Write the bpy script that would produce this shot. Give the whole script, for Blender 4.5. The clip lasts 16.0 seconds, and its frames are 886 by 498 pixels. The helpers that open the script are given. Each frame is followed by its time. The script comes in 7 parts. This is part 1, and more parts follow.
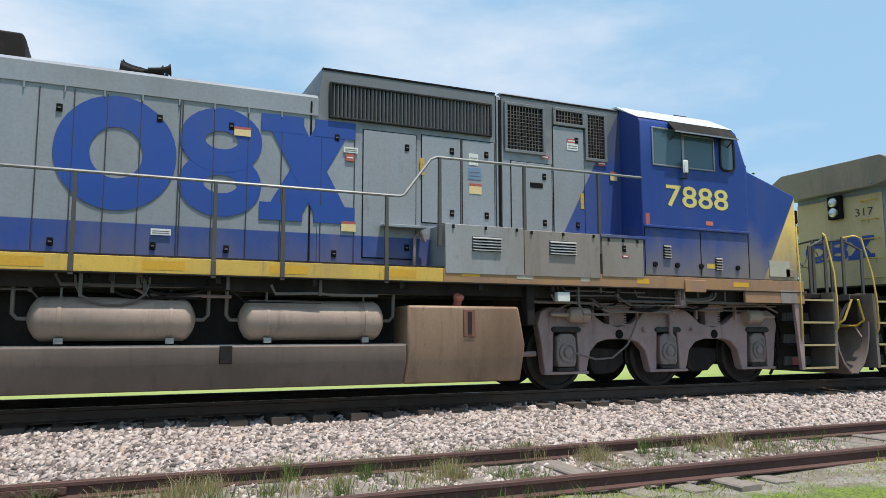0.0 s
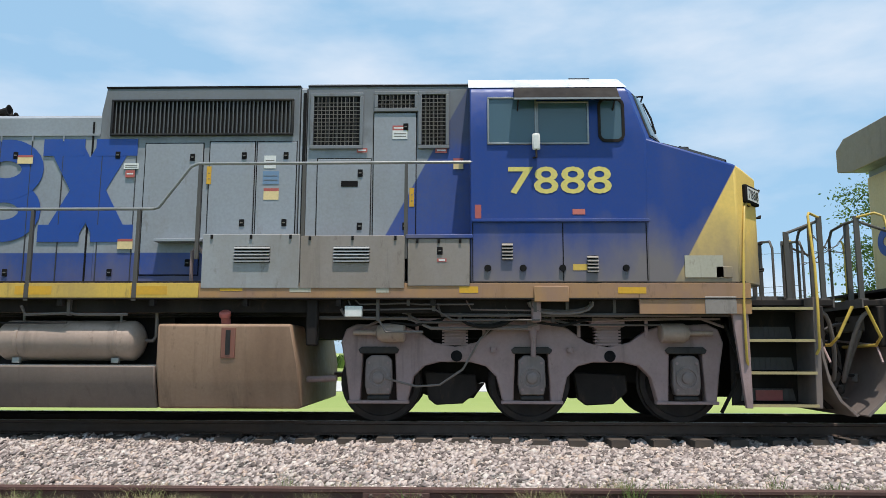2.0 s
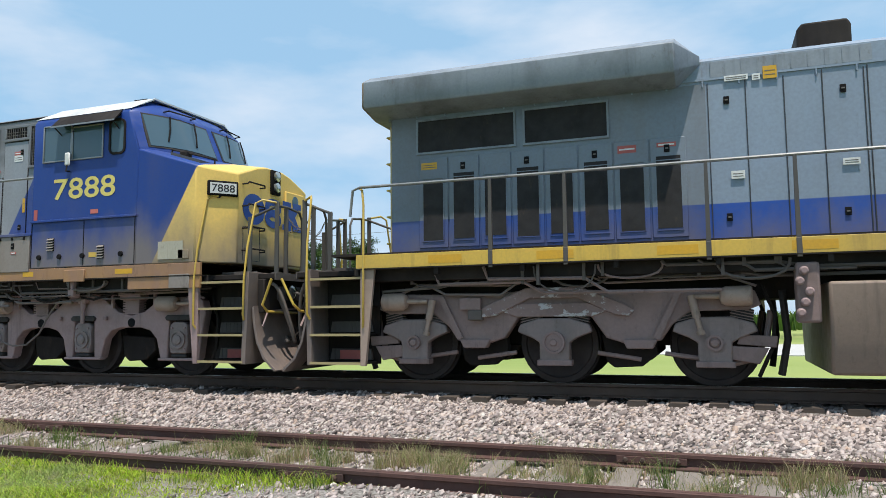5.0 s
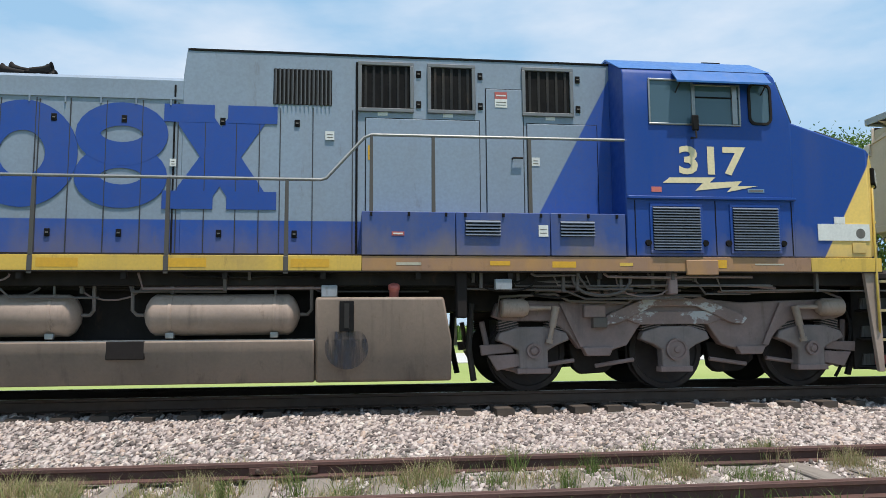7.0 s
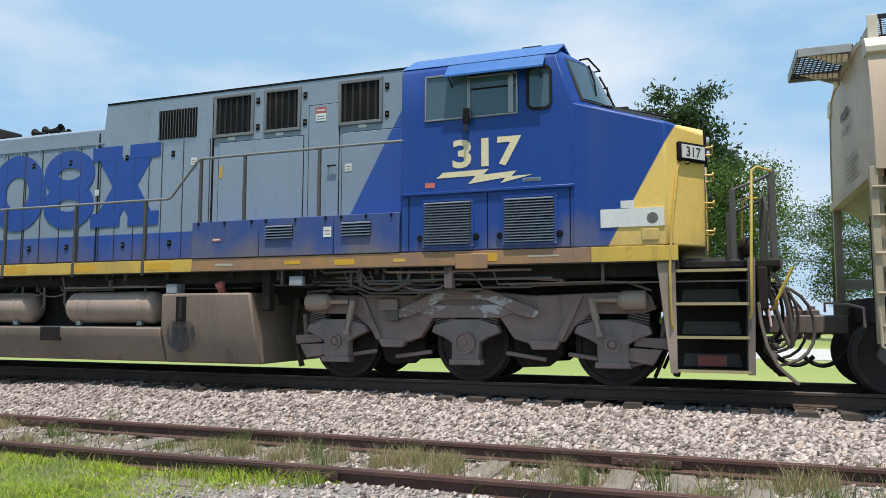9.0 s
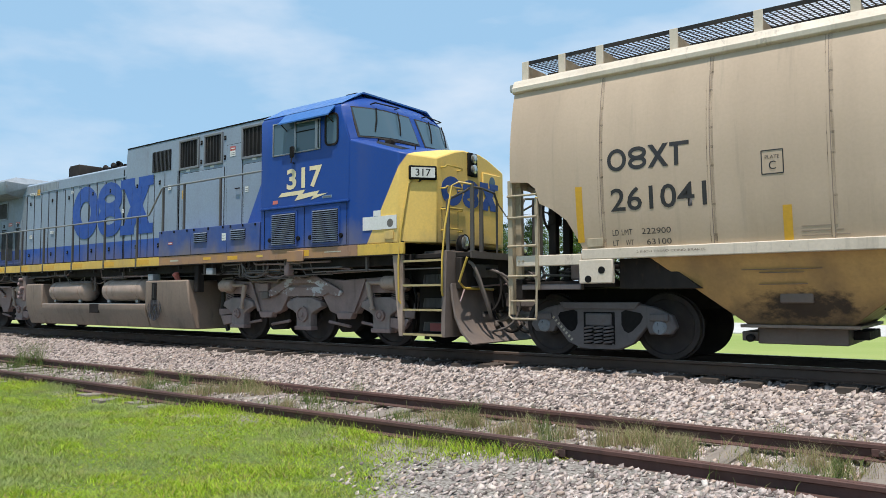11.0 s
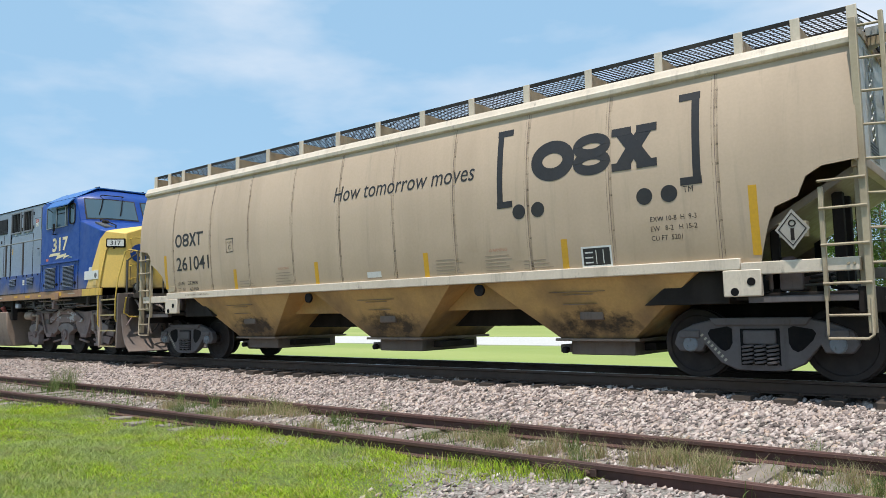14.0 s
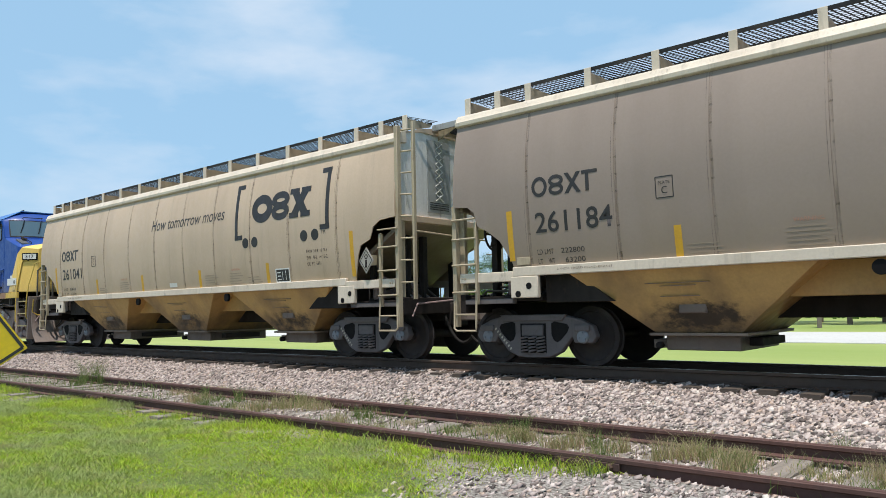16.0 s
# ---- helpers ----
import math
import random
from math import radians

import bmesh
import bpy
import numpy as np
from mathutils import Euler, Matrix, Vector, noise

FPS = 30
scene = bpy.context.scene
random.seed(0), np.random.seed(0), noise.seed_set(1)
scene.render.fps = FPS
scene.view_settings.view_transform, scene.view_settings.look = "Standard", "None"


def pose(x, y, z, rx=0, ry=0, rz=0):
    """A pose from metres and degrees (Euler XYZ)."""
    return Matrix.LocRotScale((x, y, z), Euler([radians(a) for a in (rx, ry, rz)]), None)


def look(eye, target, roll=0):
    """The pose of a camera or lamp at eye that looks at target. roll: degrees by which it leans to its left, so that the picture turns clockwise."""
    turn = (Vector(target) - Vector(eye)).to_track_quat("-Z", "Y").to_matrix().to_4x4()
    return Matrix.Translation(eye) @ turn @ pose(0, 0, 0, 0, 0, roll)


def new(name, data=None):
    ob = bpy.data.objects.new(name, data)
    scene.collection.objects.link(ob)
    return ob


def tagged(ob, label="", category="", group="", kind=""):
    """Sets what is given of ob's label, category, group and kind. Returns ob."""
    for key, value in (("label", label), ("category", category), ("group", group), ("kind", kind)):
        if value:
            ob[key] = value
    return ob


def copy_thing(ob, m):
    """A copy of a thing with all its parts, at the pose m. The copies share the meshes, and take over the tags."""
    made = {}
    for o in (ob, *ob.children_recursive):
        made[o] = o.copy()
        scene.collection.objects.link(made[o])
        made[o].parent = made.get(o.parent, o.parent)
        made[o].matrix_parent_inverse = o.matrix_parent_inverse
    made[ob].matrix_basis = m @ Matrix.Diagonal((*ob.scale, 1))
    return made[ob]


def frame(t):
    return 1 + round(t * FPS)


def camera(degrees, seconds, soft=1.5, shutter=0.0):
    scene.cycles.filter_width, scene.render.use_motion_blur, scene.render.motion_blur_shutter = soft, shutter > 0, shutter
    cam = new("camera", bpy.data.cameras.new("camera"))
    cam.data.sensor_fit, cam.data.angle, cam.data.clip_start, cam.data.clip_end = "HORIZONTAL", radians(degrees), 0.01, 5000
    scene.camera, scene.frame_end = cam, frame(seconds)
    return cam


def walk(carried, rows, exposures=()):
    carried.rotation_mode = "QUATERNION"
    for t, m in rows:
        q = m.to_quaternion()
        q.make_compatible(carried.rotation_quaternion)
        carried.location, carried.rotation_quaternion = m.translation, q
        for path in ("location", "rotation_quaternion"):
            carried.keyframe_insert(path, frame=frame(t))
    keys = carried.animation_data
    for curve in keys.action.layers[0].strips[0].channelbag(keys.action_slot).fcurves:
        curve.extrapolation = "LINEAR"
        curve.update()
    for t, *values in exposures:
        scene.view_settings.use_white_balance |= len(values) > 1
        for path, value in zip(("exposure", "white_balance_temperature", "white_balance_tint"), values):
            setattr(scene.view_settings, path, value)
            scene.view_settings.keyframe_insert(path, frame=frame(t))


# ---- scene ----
# The camera stands on the verge of a disused siding; the train rolls by towards -x on the main track behind it.
CLIP = 16.0
YC, SIDE = 10.88, 1.54          # main track's centre line, half width of an engine
NOSE_A, NOSE_B = 7.11, 29.41    # nose fronts along the train
HOP_1, HOP_2 = 39.30, 56.13     # middles of the two hopper cars
cam = camera(61.95, CLIP, soft=.2)
TURNS = [(0.0, -24.0, 6.39, .02), (.5, -21.3, 6.0, .42), (1.0, -15.12, 6.43, .24), (1.5, -7.27, 7.14, .1), (2.0, 1.37, 8.0, -.13),
         (2.5, 10.28, 7.26, -.12), (3.0, 18.79, 6.56, .03), (3.2, 21.95, 5.94, -.03), (3.7, 26.0, 5.6, .1), (4.2, 27.8, 5.4, .3),
         (4.8, 23.2, 5.3, .5), (5.3, 14.8, 5.45, .68), (5.5, 10.62, 5.72, .73), (6.0, -1.04, 5.4, .97), (6.5, -5.4, 5.74, .54),
         (7.0, -7.1, 5.88, .39), (7.5, -5.99, 6.66, .11), (8.0, 1.08, 6.8, -.2), (8.2, 4.9, 6.43, -.18), (8.9, 18.2, 5.4, -.1),
         (9.6, 28.6, 4.5, -.05), (10.3, 34.25, 3.92, .0), (10.5, 35.46, 3.94, .34), (11.0, 37.06, 3.57, .29), (11.5, 37.23, 4.34, .78),
         (12.0, 37.19, 5.3, 1.21), (12.5, 39.2, 4.99, 1.22), (13.0, 40.85, 4.61, 1.56), (13.5, 38.79, 4.89, 1.28), (14.0, 39.11, 5.09, 1.12),
         (14.5, 38.19, 5.13, .75), (15.0, 38.13, 5.35, .77), (15.5, 38.1, 5.22, .78), (16.0, 40.79, 4.68, 1.23)]
walk(cam, [(t, pose(0, 0, .912, 90 + p, r, y)) for t, y, p, r in TURNS])
# how far the train has rolled
ROLLED = [(0.0, 3.951), (0.5, 2.061), (1.0, 0.182), (1.5, -1.693), (2.0, -3.566), (2.5, -5.435), (3.0, -7.324), (3.5, -9.19),
          (4.0, -11.0), (4.5, -12.82), (5.0, -14.62), (5.5, -16.445), (6.0, -18.367), (6.5, -20.3), (7.0, -22.228), (7.5, -24.162),
          (8.0, -26.09), (8.5, -27.99), (9.0, -29.87), (9.5, -31.74), (10.0, -33.61), (10.5, -35.498), (11.0, -37.381), (11.5, -39.257),
          (12.0, -41.128), (12.5, -42.997), (13.0, -44.867), (13.5, -46.735), (14.0, -48.617), (14.5, -50.503), (15.0, -52.387), (15.5, -54.279),
          (16.0, -56.19)]


def rolled(t):
    return float(np.interp(t, [r[0] for r in ROLLED], [r[1] for r in ROLLED]))


# ---- light ----
SUN_AZ, SUN_EL = radians(-65), radians(74)     # towards the sun, from +x, and its height
world = bpy.data.worlds.new("sky")
scene.world = world
world.use_nodes = True
wn = world.node_tree
wn.nodes.clear()
w_out = wn.nodes.new("ShaderNodeOutputWorld")
w_bg = wn.nodes.new("ShaderNodeBackground")
w_sky = wn.nodes.new("ShaderNodeTexSky")
w_sky.sky_type, w_sky.sun_disc = "NISHITA", False
w_sky.sun_elevation, w_sky.sun_rotation = SUN_EL, radians(90) - SUN_AZ
w_sky.dust_density, w_sky.ozone_density, w_sky.air_density = .8, 1.4, 1.0
w_bg.inputs["Strength"].default_value = .15
w_co = wn.nodes.new("ShaderNodeTexCoord")
w_map = wn.nodes.new("ShaderNodeMapping")
w_map.inputs["Scale"].default_value = (1.6, 1.6, 4.6)
w_n = wn.nodes.new("ShaderNodeTexNoise")
w_n.inputs["Scale"].default_value, w_n.inputs["Detail"].default_value, w_n.inputs["Roughness"].default_value = 1.9, 7.0, .52
w_ramp = wn.nodes.new("ShaderNodeValToRGB")
w_ramp.color_ramp.elements[0].position, w_ramp.color_ramp.elements[1].position = .495, .82
w_ramp.color_ramp.elements[1].color = (.95, .95, .95, 1)
w_mix = wn.nodes.new("ShaderNodeMix")
w_mix.data_type = "RGBA"
w_mix.inputs["B"].default_value = (4.8, 5.2, 5.8, 1)
w_haze = wn.nodes.new("ShaderNodeMix")       # thin summer haze over the whole sky
w_haze.data_type = "RGBA"
w_haze.inputs["Factor"].default_value = .84
w_haze.inputs["B"].default_value = (2.2, 3.68, 5.15, 1)
wn.links.new(w_co.outputs["Generated"], w_map.inputs["Vector"])
wn.links.new(w_map.outputs["Vector"], w_n.inputs["Vector"])
w_dot = wn.nodes.new("ShaderNodeVectorMath")      # a bank of cloud beyond the track
w_dot.operation = "DOT_PRODUCT"
w_dot.inputs[1].default_value = (-.10, .92, .37)
w_bank = wn.nodes.new("ShaderNodeMapRange")
w_bank.inputs["From Min"].default_value, w_bank.inputs["From Max"].default_value = .80, 1.0
w_bank.inputs["To Min"].default_value, w_bank.inputs["To Max"].default_value = 0.0, .15
w_add = wn.nodes.new("ShaderNodeMath")
wn.links.new(w_co.outputs["Generated"], w_dot.inputs[0])
wn.links.new(w_dot.outputs["Value"], w_bank.inputs["Value"])
wn.links.new(w_bank.outputs["Result"], w_add.inputs[0])
wn.links.new(w_n.outputs["Fac"], w_add.inputs[1])
wn.links.new(w_add.outputs["Value"], w_ramp.inputs["Fac"])
wn.links.new(w_ramp.outputs["Color"], w_mix.inputs["Factor"])
wn.links.new(w_sky.outputs["Color"], w_haze.inputs["A"])
wn.links.new(w_haze.outputs["Result"], w_mix.inputs["A"])
wn.links.new(w_mix.outputs["Result"], w_bg.inputs["Color"])
wn.links.new(w_bg.outputs["Background"], w_out.inputs["Surface"])
sun = new("sun", bpy.data.lights.new("sun", "SUN"))
sun.data.energy, sun.data.angle, sun.data.color = 4.4, radians(.6), (1, .93, .85)
to_sun = Vector((math.cos(SUN_EL) * math.cos(SUN_AZ), math.cos(SUN_EL) * math.sin(SUN_AZ), math.sin(SUN_EL)))
sun.matrix_world = look(to_sun * 50, (0, 0, 0))
scene.view_settings.exposure = 0.18


# ---- materials ----
def nodes_of(name):
    m = bpy.data.materials.new(name)
    m.use_nodes = True
    nt = m.node_tree
    return m, nt, nt.nodes["Principled BSDF"]


def node(nt, kind, **given):
    n = nt.nodes.new("ShaderNode" + kind)
    for k, v in given.items():
        n.inputs[k].default_value = v
    return n


def mix(nt, fac, a, b):
    """A colour mix; fac, a and b are sockets or values."""
    n = nt.nodes.new("ShaderNodeMix")
    n.data_type = "RGBA"
    for key, v in (("Factor", fac), ("A", a), ("B", b)):
        if isinstance(v, bpy.types.NodeSocket):
            nt.links.new(v, n.inputs[key])
        else:
            n.inputs[key].default_value = v if key == "Factor" else (*v, 1)
    return n.outputs["Result"]


def ramp(nt, socket, lo, hi, a=0.0, b=1.0):
    n = node(nt, "MapRange")
    n.inputs["From Min"].default_value, n.inputs["From Max"].default_value = lo, hi
    n.inputs["To Min"].default_value, n.inputs["To Max"].default_value = a, b
    nt.links.new(socket, n.inputs["Value"])
    return n.outputs["Result"]


def calc(nt, op, a, b):
    n = nt.nodes.new("ShaderNodeMath")
    n.operation = op
    for i, v in enumerate((a, b)):
        if isinstance(v, bpy.types.NodeSocket):
            nt.links.new(v, n.inputs[i])
        else:
            n.inputs[i].default_value = v
    return n.outputs[0]


def grain(nt, scale, detail=5.0, stretch=(1, 1, 1), rough=.55, coords="Object"):
    co = nt.nodes.new("ShaderNodeTexCoord")
    mp = node(nt, "Mapping", Scale=stretch)
    n = node(nt, "TexNoise", Scale=scale, Detail=detail, Roughness=rough)
    nt.links.new(co.outputs[coords], mp.inputs["Vector"])
    nt.links.new(mp.outputs["Vector"], n.inputs["Vector"])
    return n.outputs["Fac"]


def place(nt):
    co = nt.nodes.new("ShaderNodeTexCoord")
    sx = nt.nodes.new("ShaderNodeSeparateXYZ")
    nt.links.new(co.outputs["Object"], sx.inputs[0])
    return sx.outputs


def beyond(nt, a, b, soft=.01):
    """1 where x > a + b * z, on a thing."""
    p = place(nt)
    d = calc(nt, "SUBTRACT", p[0], calc(nt, "MULTIPLY", p[2], b))
    return ramp(nt, d, a - soft, a + soft)


def below(nt, z, soft=.006):
    return ramp(nt, place(nt)[2], z - soft, z + soft, 1, 0)


def finish(nt, bsdf, colour, rough, metal=0.0, bump=0.0, bscale=60.0, rvar=.12, coords="Object"):
    if isinstance(colour, bpy.types.NodeSocket):
        nt.links.new(colour, bsdf.inputs["Base Color"])
    else:
        bsdf.inputs["Base Color"].default_value = (*colour, 1)
    bsdf.inputs["Metallic"].default_value = metal
    nt.links.new(ramp(nt, grain(nt, 7, coords=coords), .3, .7, max(.03, rough - rvar), min(1, rough + rvar)), bsdf.inputs["Roughness"])
    if bump:
        bp = node(nt, "Bump", Strength=bump, Distance=.01)
        nt.links.new(grain(nt, bscale, 4, coords=coords), bp.inputs["Height"])
        nt.links.new(bp.outputs["Normal"], bsdf.inputs["Normal"])


def weather(nt, colour, dirt, amount, scale=1.3, streak=(1, 1, .25), fine=.12):
    """Runs and blotches of dirt over a colour, and a fine change of tone."""
    c = mix(nt, ramp(nt, grain(nt, scale, 6, streak), .46, .78, 0, amount), colour, dirt)
    return mix(nt, ramp(nt, grain(nt, 26, 4), .35, .75, 0, fine), c, [v * .55 for v in dirt])


def plain(name, col, rough=.55, metal=0.0, dirt=(.16, .13, .10), amount=.35, scale=1.6, streak=(1, 1, .4), bump=.1, bscale=50, fine=.15):
    m, nt, bsdf = nodes_of(name)
    c = weather(nt, col, dirt, amount, scale, streak, fine)
    c = mix(nt, ramp(nt, grain(nt, 6.5, 9, (1, 1, .4), .74), .58, .70, 0, .5 if amount > .3 else .1), c, (.085, .052, .035))     # chips and rust
    c = mix(nt, ramp(nt, grain(nt, 2.7, 7, (1.6, 1, .12), .66), .56, .74, 0, .45 if amount > .3 else .05), c, [v * .4 for v in dirt])   # runs
    finish(nt, bsdf, c, rough, metal, bump, bscale)
    return m


def film(name, col, most, scale=7, streak=(1.6, 1, .16), lo=.36, hi=.66):
    """A broken film of grime that lets the paint show through."""
    m, nt, bsdf = nodes_of(name)
    finish(nt, bsdf, col, .7)
    nt.links.new(ramp(nt, grain(nt, scale, 7, streak, .66), lo, hi, 0, most), bsdf.inputs["Alpha"])
    return m


def rising_dust(nt, colour, dust, z0, z1, amount):
    """Road dust thrown up on the lower panels, ragged at its upper edge; on the bays, grime and shade."""
    h = calc(nt, "ADD", place(nt)[2], ramp(nt, grain(nt, 1.7, 6, (1, 1, .5)), .3, .7, -.28, .28))
    return mix(nt, ramp(nt, h, z0, z1, amount, 0), colour, dust)


BLUE, GREY, YELLOW = (.015, .060, .29), (.29, .315, .35), (.66, .43, .07)
DUST, RUST, SOOT = (.20, .155, .115), (.17, .075, .04), (.035, .034, .035)


def livery(name, band, slope_at, dust, dust_top, blue=BLUE, grey=GREY, dirty=1.0, soot=0.0):
    m, nt, bsdf = nodes_of(name)
    c = mix(nt, beyond(nt, slope_at - 2.4 * .54, .54), grey, blue)
    c = mix(nt, below(nt, band), c, blue)
    c = weather(nt, c, DUST, .34 * dirty, 1.3, (1.4, 1, .16), .2)
    if soot:       # oily film round the radiator grilles
        c = mix(nt, ramp(nt, calc(nt, "ADD", place(nt)[2], ramp(nt, grain(nt, 2.2, 6), .3, .7, -.25, .25)), 3.6, 4.0, 0, soot), c, (.085, .088, .095))
    c = mix(nt, ramp(nt, grain(nt, .55, 4, (1, 1, .7)), .45, .75, 0, .4 * dirty), c, (.09, .095, .10))
    c = mix(nt, ramp(nt, grain(nt, 3.2, 8, (1.5, 1, .35), .7), .62, .74, 0, .55), c, (.12, .085, .06))
    c = rising_dust(nt, c, DUST, 1.7, dust_top, dust)
    finish(nt, bsdf, c, .56, bump=.1, bscale=14)
    return m


def cab_paint(name, slope_at, dust, dust_top, blue=BLUE):
    m, nt, bsdf = nodes_of(name)
    c = mix(nt, beyond(nt, slope_at - 1.85 * .555, .555), blue, (.84, .57, .15))
    c = weather(nt, c, DUST, .13, 1.3, (1.4, 1, .2), .12)
    c = mix(nt, ramp(nt, grain(nt, 2.6, 8, (1.2, 1, .3), .7), .62, .76, 0, .4), c, (.14, .10, .07))
    c = rising_dust(nt, c, (.195, .165, .145), 1.85 if dust > .8 else 1.75, dust_top, dust)
    finish(nt, bsdf, c, .42, bump=.08, bscale=12)
    bsdf.inputs["Specular IOR Level"].default_value = .34
    return m


MAT = {
    "hood_a": livery("weathered_hood_a", 2.25, -4.61, .35, 2.15, dirty=.75),
    "hood_top_a": livery("sooty_hood_a", 2.25, -4.61, .5, 2.3, dirty=.8, soot=.6),
    "hood_b": livery("weathered_hood_b", 2.30, -4.62, .5, 2.2, blue=(.007, .072, .37), grey=(.25, .315, .40), dirty=.4),
    "hood_rear_b": livery("smoky_hood_b", 2.30, -4.62, .5, 2.3, blue=(.008, .060, .29), grey=(.19, .228, .275), dirty=1.0, soot=.4),
    "cab_a": cab_paint("cab_paint_a", -.81, .9, 2.62, blue=(.013, .050, .245)),
    "cab_b": cab_paint("cab_paint_b", -.70, .5, 2.1, blue=(.005, .053, .275)),
    "box_a": plain("grey_box_paint", (.31, .315, .32), .5, 0, DUST, .8, 1.1),
    "box_dirty": plain("dirty_box_paint", (.26, .225, .20), .6, 0, DUST, .8, 1.1),
    "box_b": livery("blue_box_paint", 2.9, -4.6, .75, 2.15, blue=(.02, .065, .26)),
    "grey": plain("grey_paint", GREY, .5),
    "blue": plain("logo_blue", (.008, .062, .32), .5, amount=.15),
    "roof_white": plain("pale_roof_paint", (.62, .63, .62), .5),
    "roof_blue": plain("blue_roof_paint", (.03, .14, .42), .4, amount=.15),
    "yellow": plain("sill_yellow", YELLOW, .5, 0, DUST, .45, 1.0),
    "bright_yellow": plain("reflective_yellow", (.66, .36, .02), .45, amount=.15),
    "end_yellow": plain("faded_end_yellow", (.58, .45, .24), .55, 0, (.24, .19, .12), .6, 1.0, (1, 1, .4)),
    "sill_dirty": plain("dirty_sill", (.29, .17, .11), .7, 0, (.52, .27, .05), .7, 1.6, (1, 1, .6)),
    # soot black, deepened to put the shade under the cars into the colour
    "frame": plain("underframe_dark", (.024, .020, .019), .8, 0, (.08, .068, .056), .5),
    "truck_a": plain("truck_grime_a", (.335, .235, .225), .75, 0, (.16, .115, .105), .6, 2.2, (1, 1, 1), .25),
    "truck_b": plain("truck_grime_b", (.265, .188, .172), .75, 0, (.12, .088, .076), .6, 2.2, (1, 1, 1), .25),
    "tank": plain("dusty_tank", (.245, .18, .138), .62, 0, (.10, .08, .065), .7, .9, (1, 1, .5)),
    "tank_rust": plain("rusty_tank", (.33, .21, .135), .62, 0, (.15, .08, .045), .8, 1.0, (1.6, 1, .3)),
    "tank_low": plain("lower_tank", (.175, .13, .105), .62, 0, (.08, .065, .055), .7, .9, (1, 1, .5)),
    "reservoir": plain("reservoir_dust", (.37, .275, .22), .55, 0, (.11, .09, .075), .7, 1.1, (.5, 1, 1)),
    "wheel": plain("oily_wheel", (.046, .039, .038), .65, .2, (.09, .074, .064), .6, 4.0, (1, 1, 1), .2),
    "journal": plain("journal_grease", (.24, .188, .176), .6, 0, (.12, .10, .086), .6, 3, (1, 1, 1), .2),
    "tread": plain("bright_tread", (.35, .34, .33), .3, .9, amount=.2),
    "dark": plain("dark_gap", (.008, .008, .009), .8, amount=.06, fine=.05),
    "grille": plain("grille_metal", (.024, .025, .027), .55, .2),
    "louvre": plain("louvre_metal", (.11, .11, .115), .5, .2),
    "screen": plain("radiator_screen", (.014, .013, .014), .8, 0, (.04, .034, .03), .5, 3),
    "rail_grey": plain("handrail_grey", (.16, .145, .13), .55, .1),
    "post_dark": plain("dark_stanchion", (.075, .068, .062), .55, .1),
    "vent_blue": plain("vent_slat", (.13, .16, .22), .5),
    "handrail": plain("worn_handrail", (.30, .30, .30), .4, .4),
    "yellow_rail": plain("yellow_handrail", (.62, .42, .07), .5),
    "step": plain("step_edge", (.42, .34, .16), .6),
    "hose": plain("black_hose", (.014, .013, .013), .7, amount=.1),
    "grey_hose": plain("dusty_hose", (.17, .14, .125), .65),
    "red": plain("red_label", (.45, .10, .085), .5, amount=.1),
    "pink": plain("faded_red_flag", (.62, .16, .13), .6),
    "white": plain("white_label", (.72, .72, .69), .5, amount=.2),
    "orange": plain("orange_label", (.78, .60, .30), .5, amount=.1),
    "steel": plain("bare_steel", (.33, .33, .33), .4, .6),
    "bluish": plain("blue_damper", (.16, .26, .40), .4),
    "number_a": plain("number_yellow", (.72, .60, .16), .45, amount=.15),
    "number_b": plain("number_cream", (.80, .68, .42), .45, amount=.15),
    "black": plain("lettering_black", (.022, .02, .022), .5, amount=.1),
    "gauge_red": plain("rusty_gauge", (.20, .075, .05), .6),
    "panel_grey": plain("end_panel_grey", (.36, .37, .36), .6),
    "wing_end": plain("grimy_wing_end", (.27, .215, .15), .6, 0, (.10, .08, .065), .8, 1.2, (1, 1, .4)),
    "grille_frame": plain("grille_frame", (.17, .18, .195), .5),
    "hop_frame": plain("hopper_truck_grime", (.125, .11, .11), .75, 0, (.06, .052, .05), .5, 2.5, (1, 1, 1), .25),
    # white placard toned down to grey for the dim light in the notch
    "placard_dim": plain("placard_dim", (.36, .33, .29), .5),
    "wing_grey": plain("sooty_wing_paint", (.25, .285, .325), .6, 0, (.05, .048, .046), .75, 1.6, (1, 1, .5)),
    "silver_stripe": plain("faded_patch", (.45, .42, .33), .6),
    "door_line": plain("door_gap_shade", (.035, .04, .05), .8, amount=.1),
    "rubber": plain("rubber_pad", (.022, .02, .02), .8, amount=.2),
    "plow": plain("muddy_plow", (.15, .122, .11), .7, 0, (.30, .22, .17), .7, 1.6, (1, 1, .8), .2),
    "pipe": plain("sooty_pipe", (.105, .088, .08), .7),
    "nonslip": plain("nonslip_deck", (.075, .08, .088), .9, amount=.3),
    "chain": plain("rusty_chain", (.11, .09, .08), .6, .3),
    "faint": plain("faded_stencil", (.34, .26, .19), .6, amount=.2),
    "faint_red": plain("faded_red_stencil", (.50, .25, .17), .6, amount=.2),
}


for _name in ("dark", "frame", "hose", "wheel", "grille"):      # near black, hardly any sheen
    MAT[_name].node_tree.nodes["Principled BSDF"].inputs["Specular IOR Level"].default_value = .12


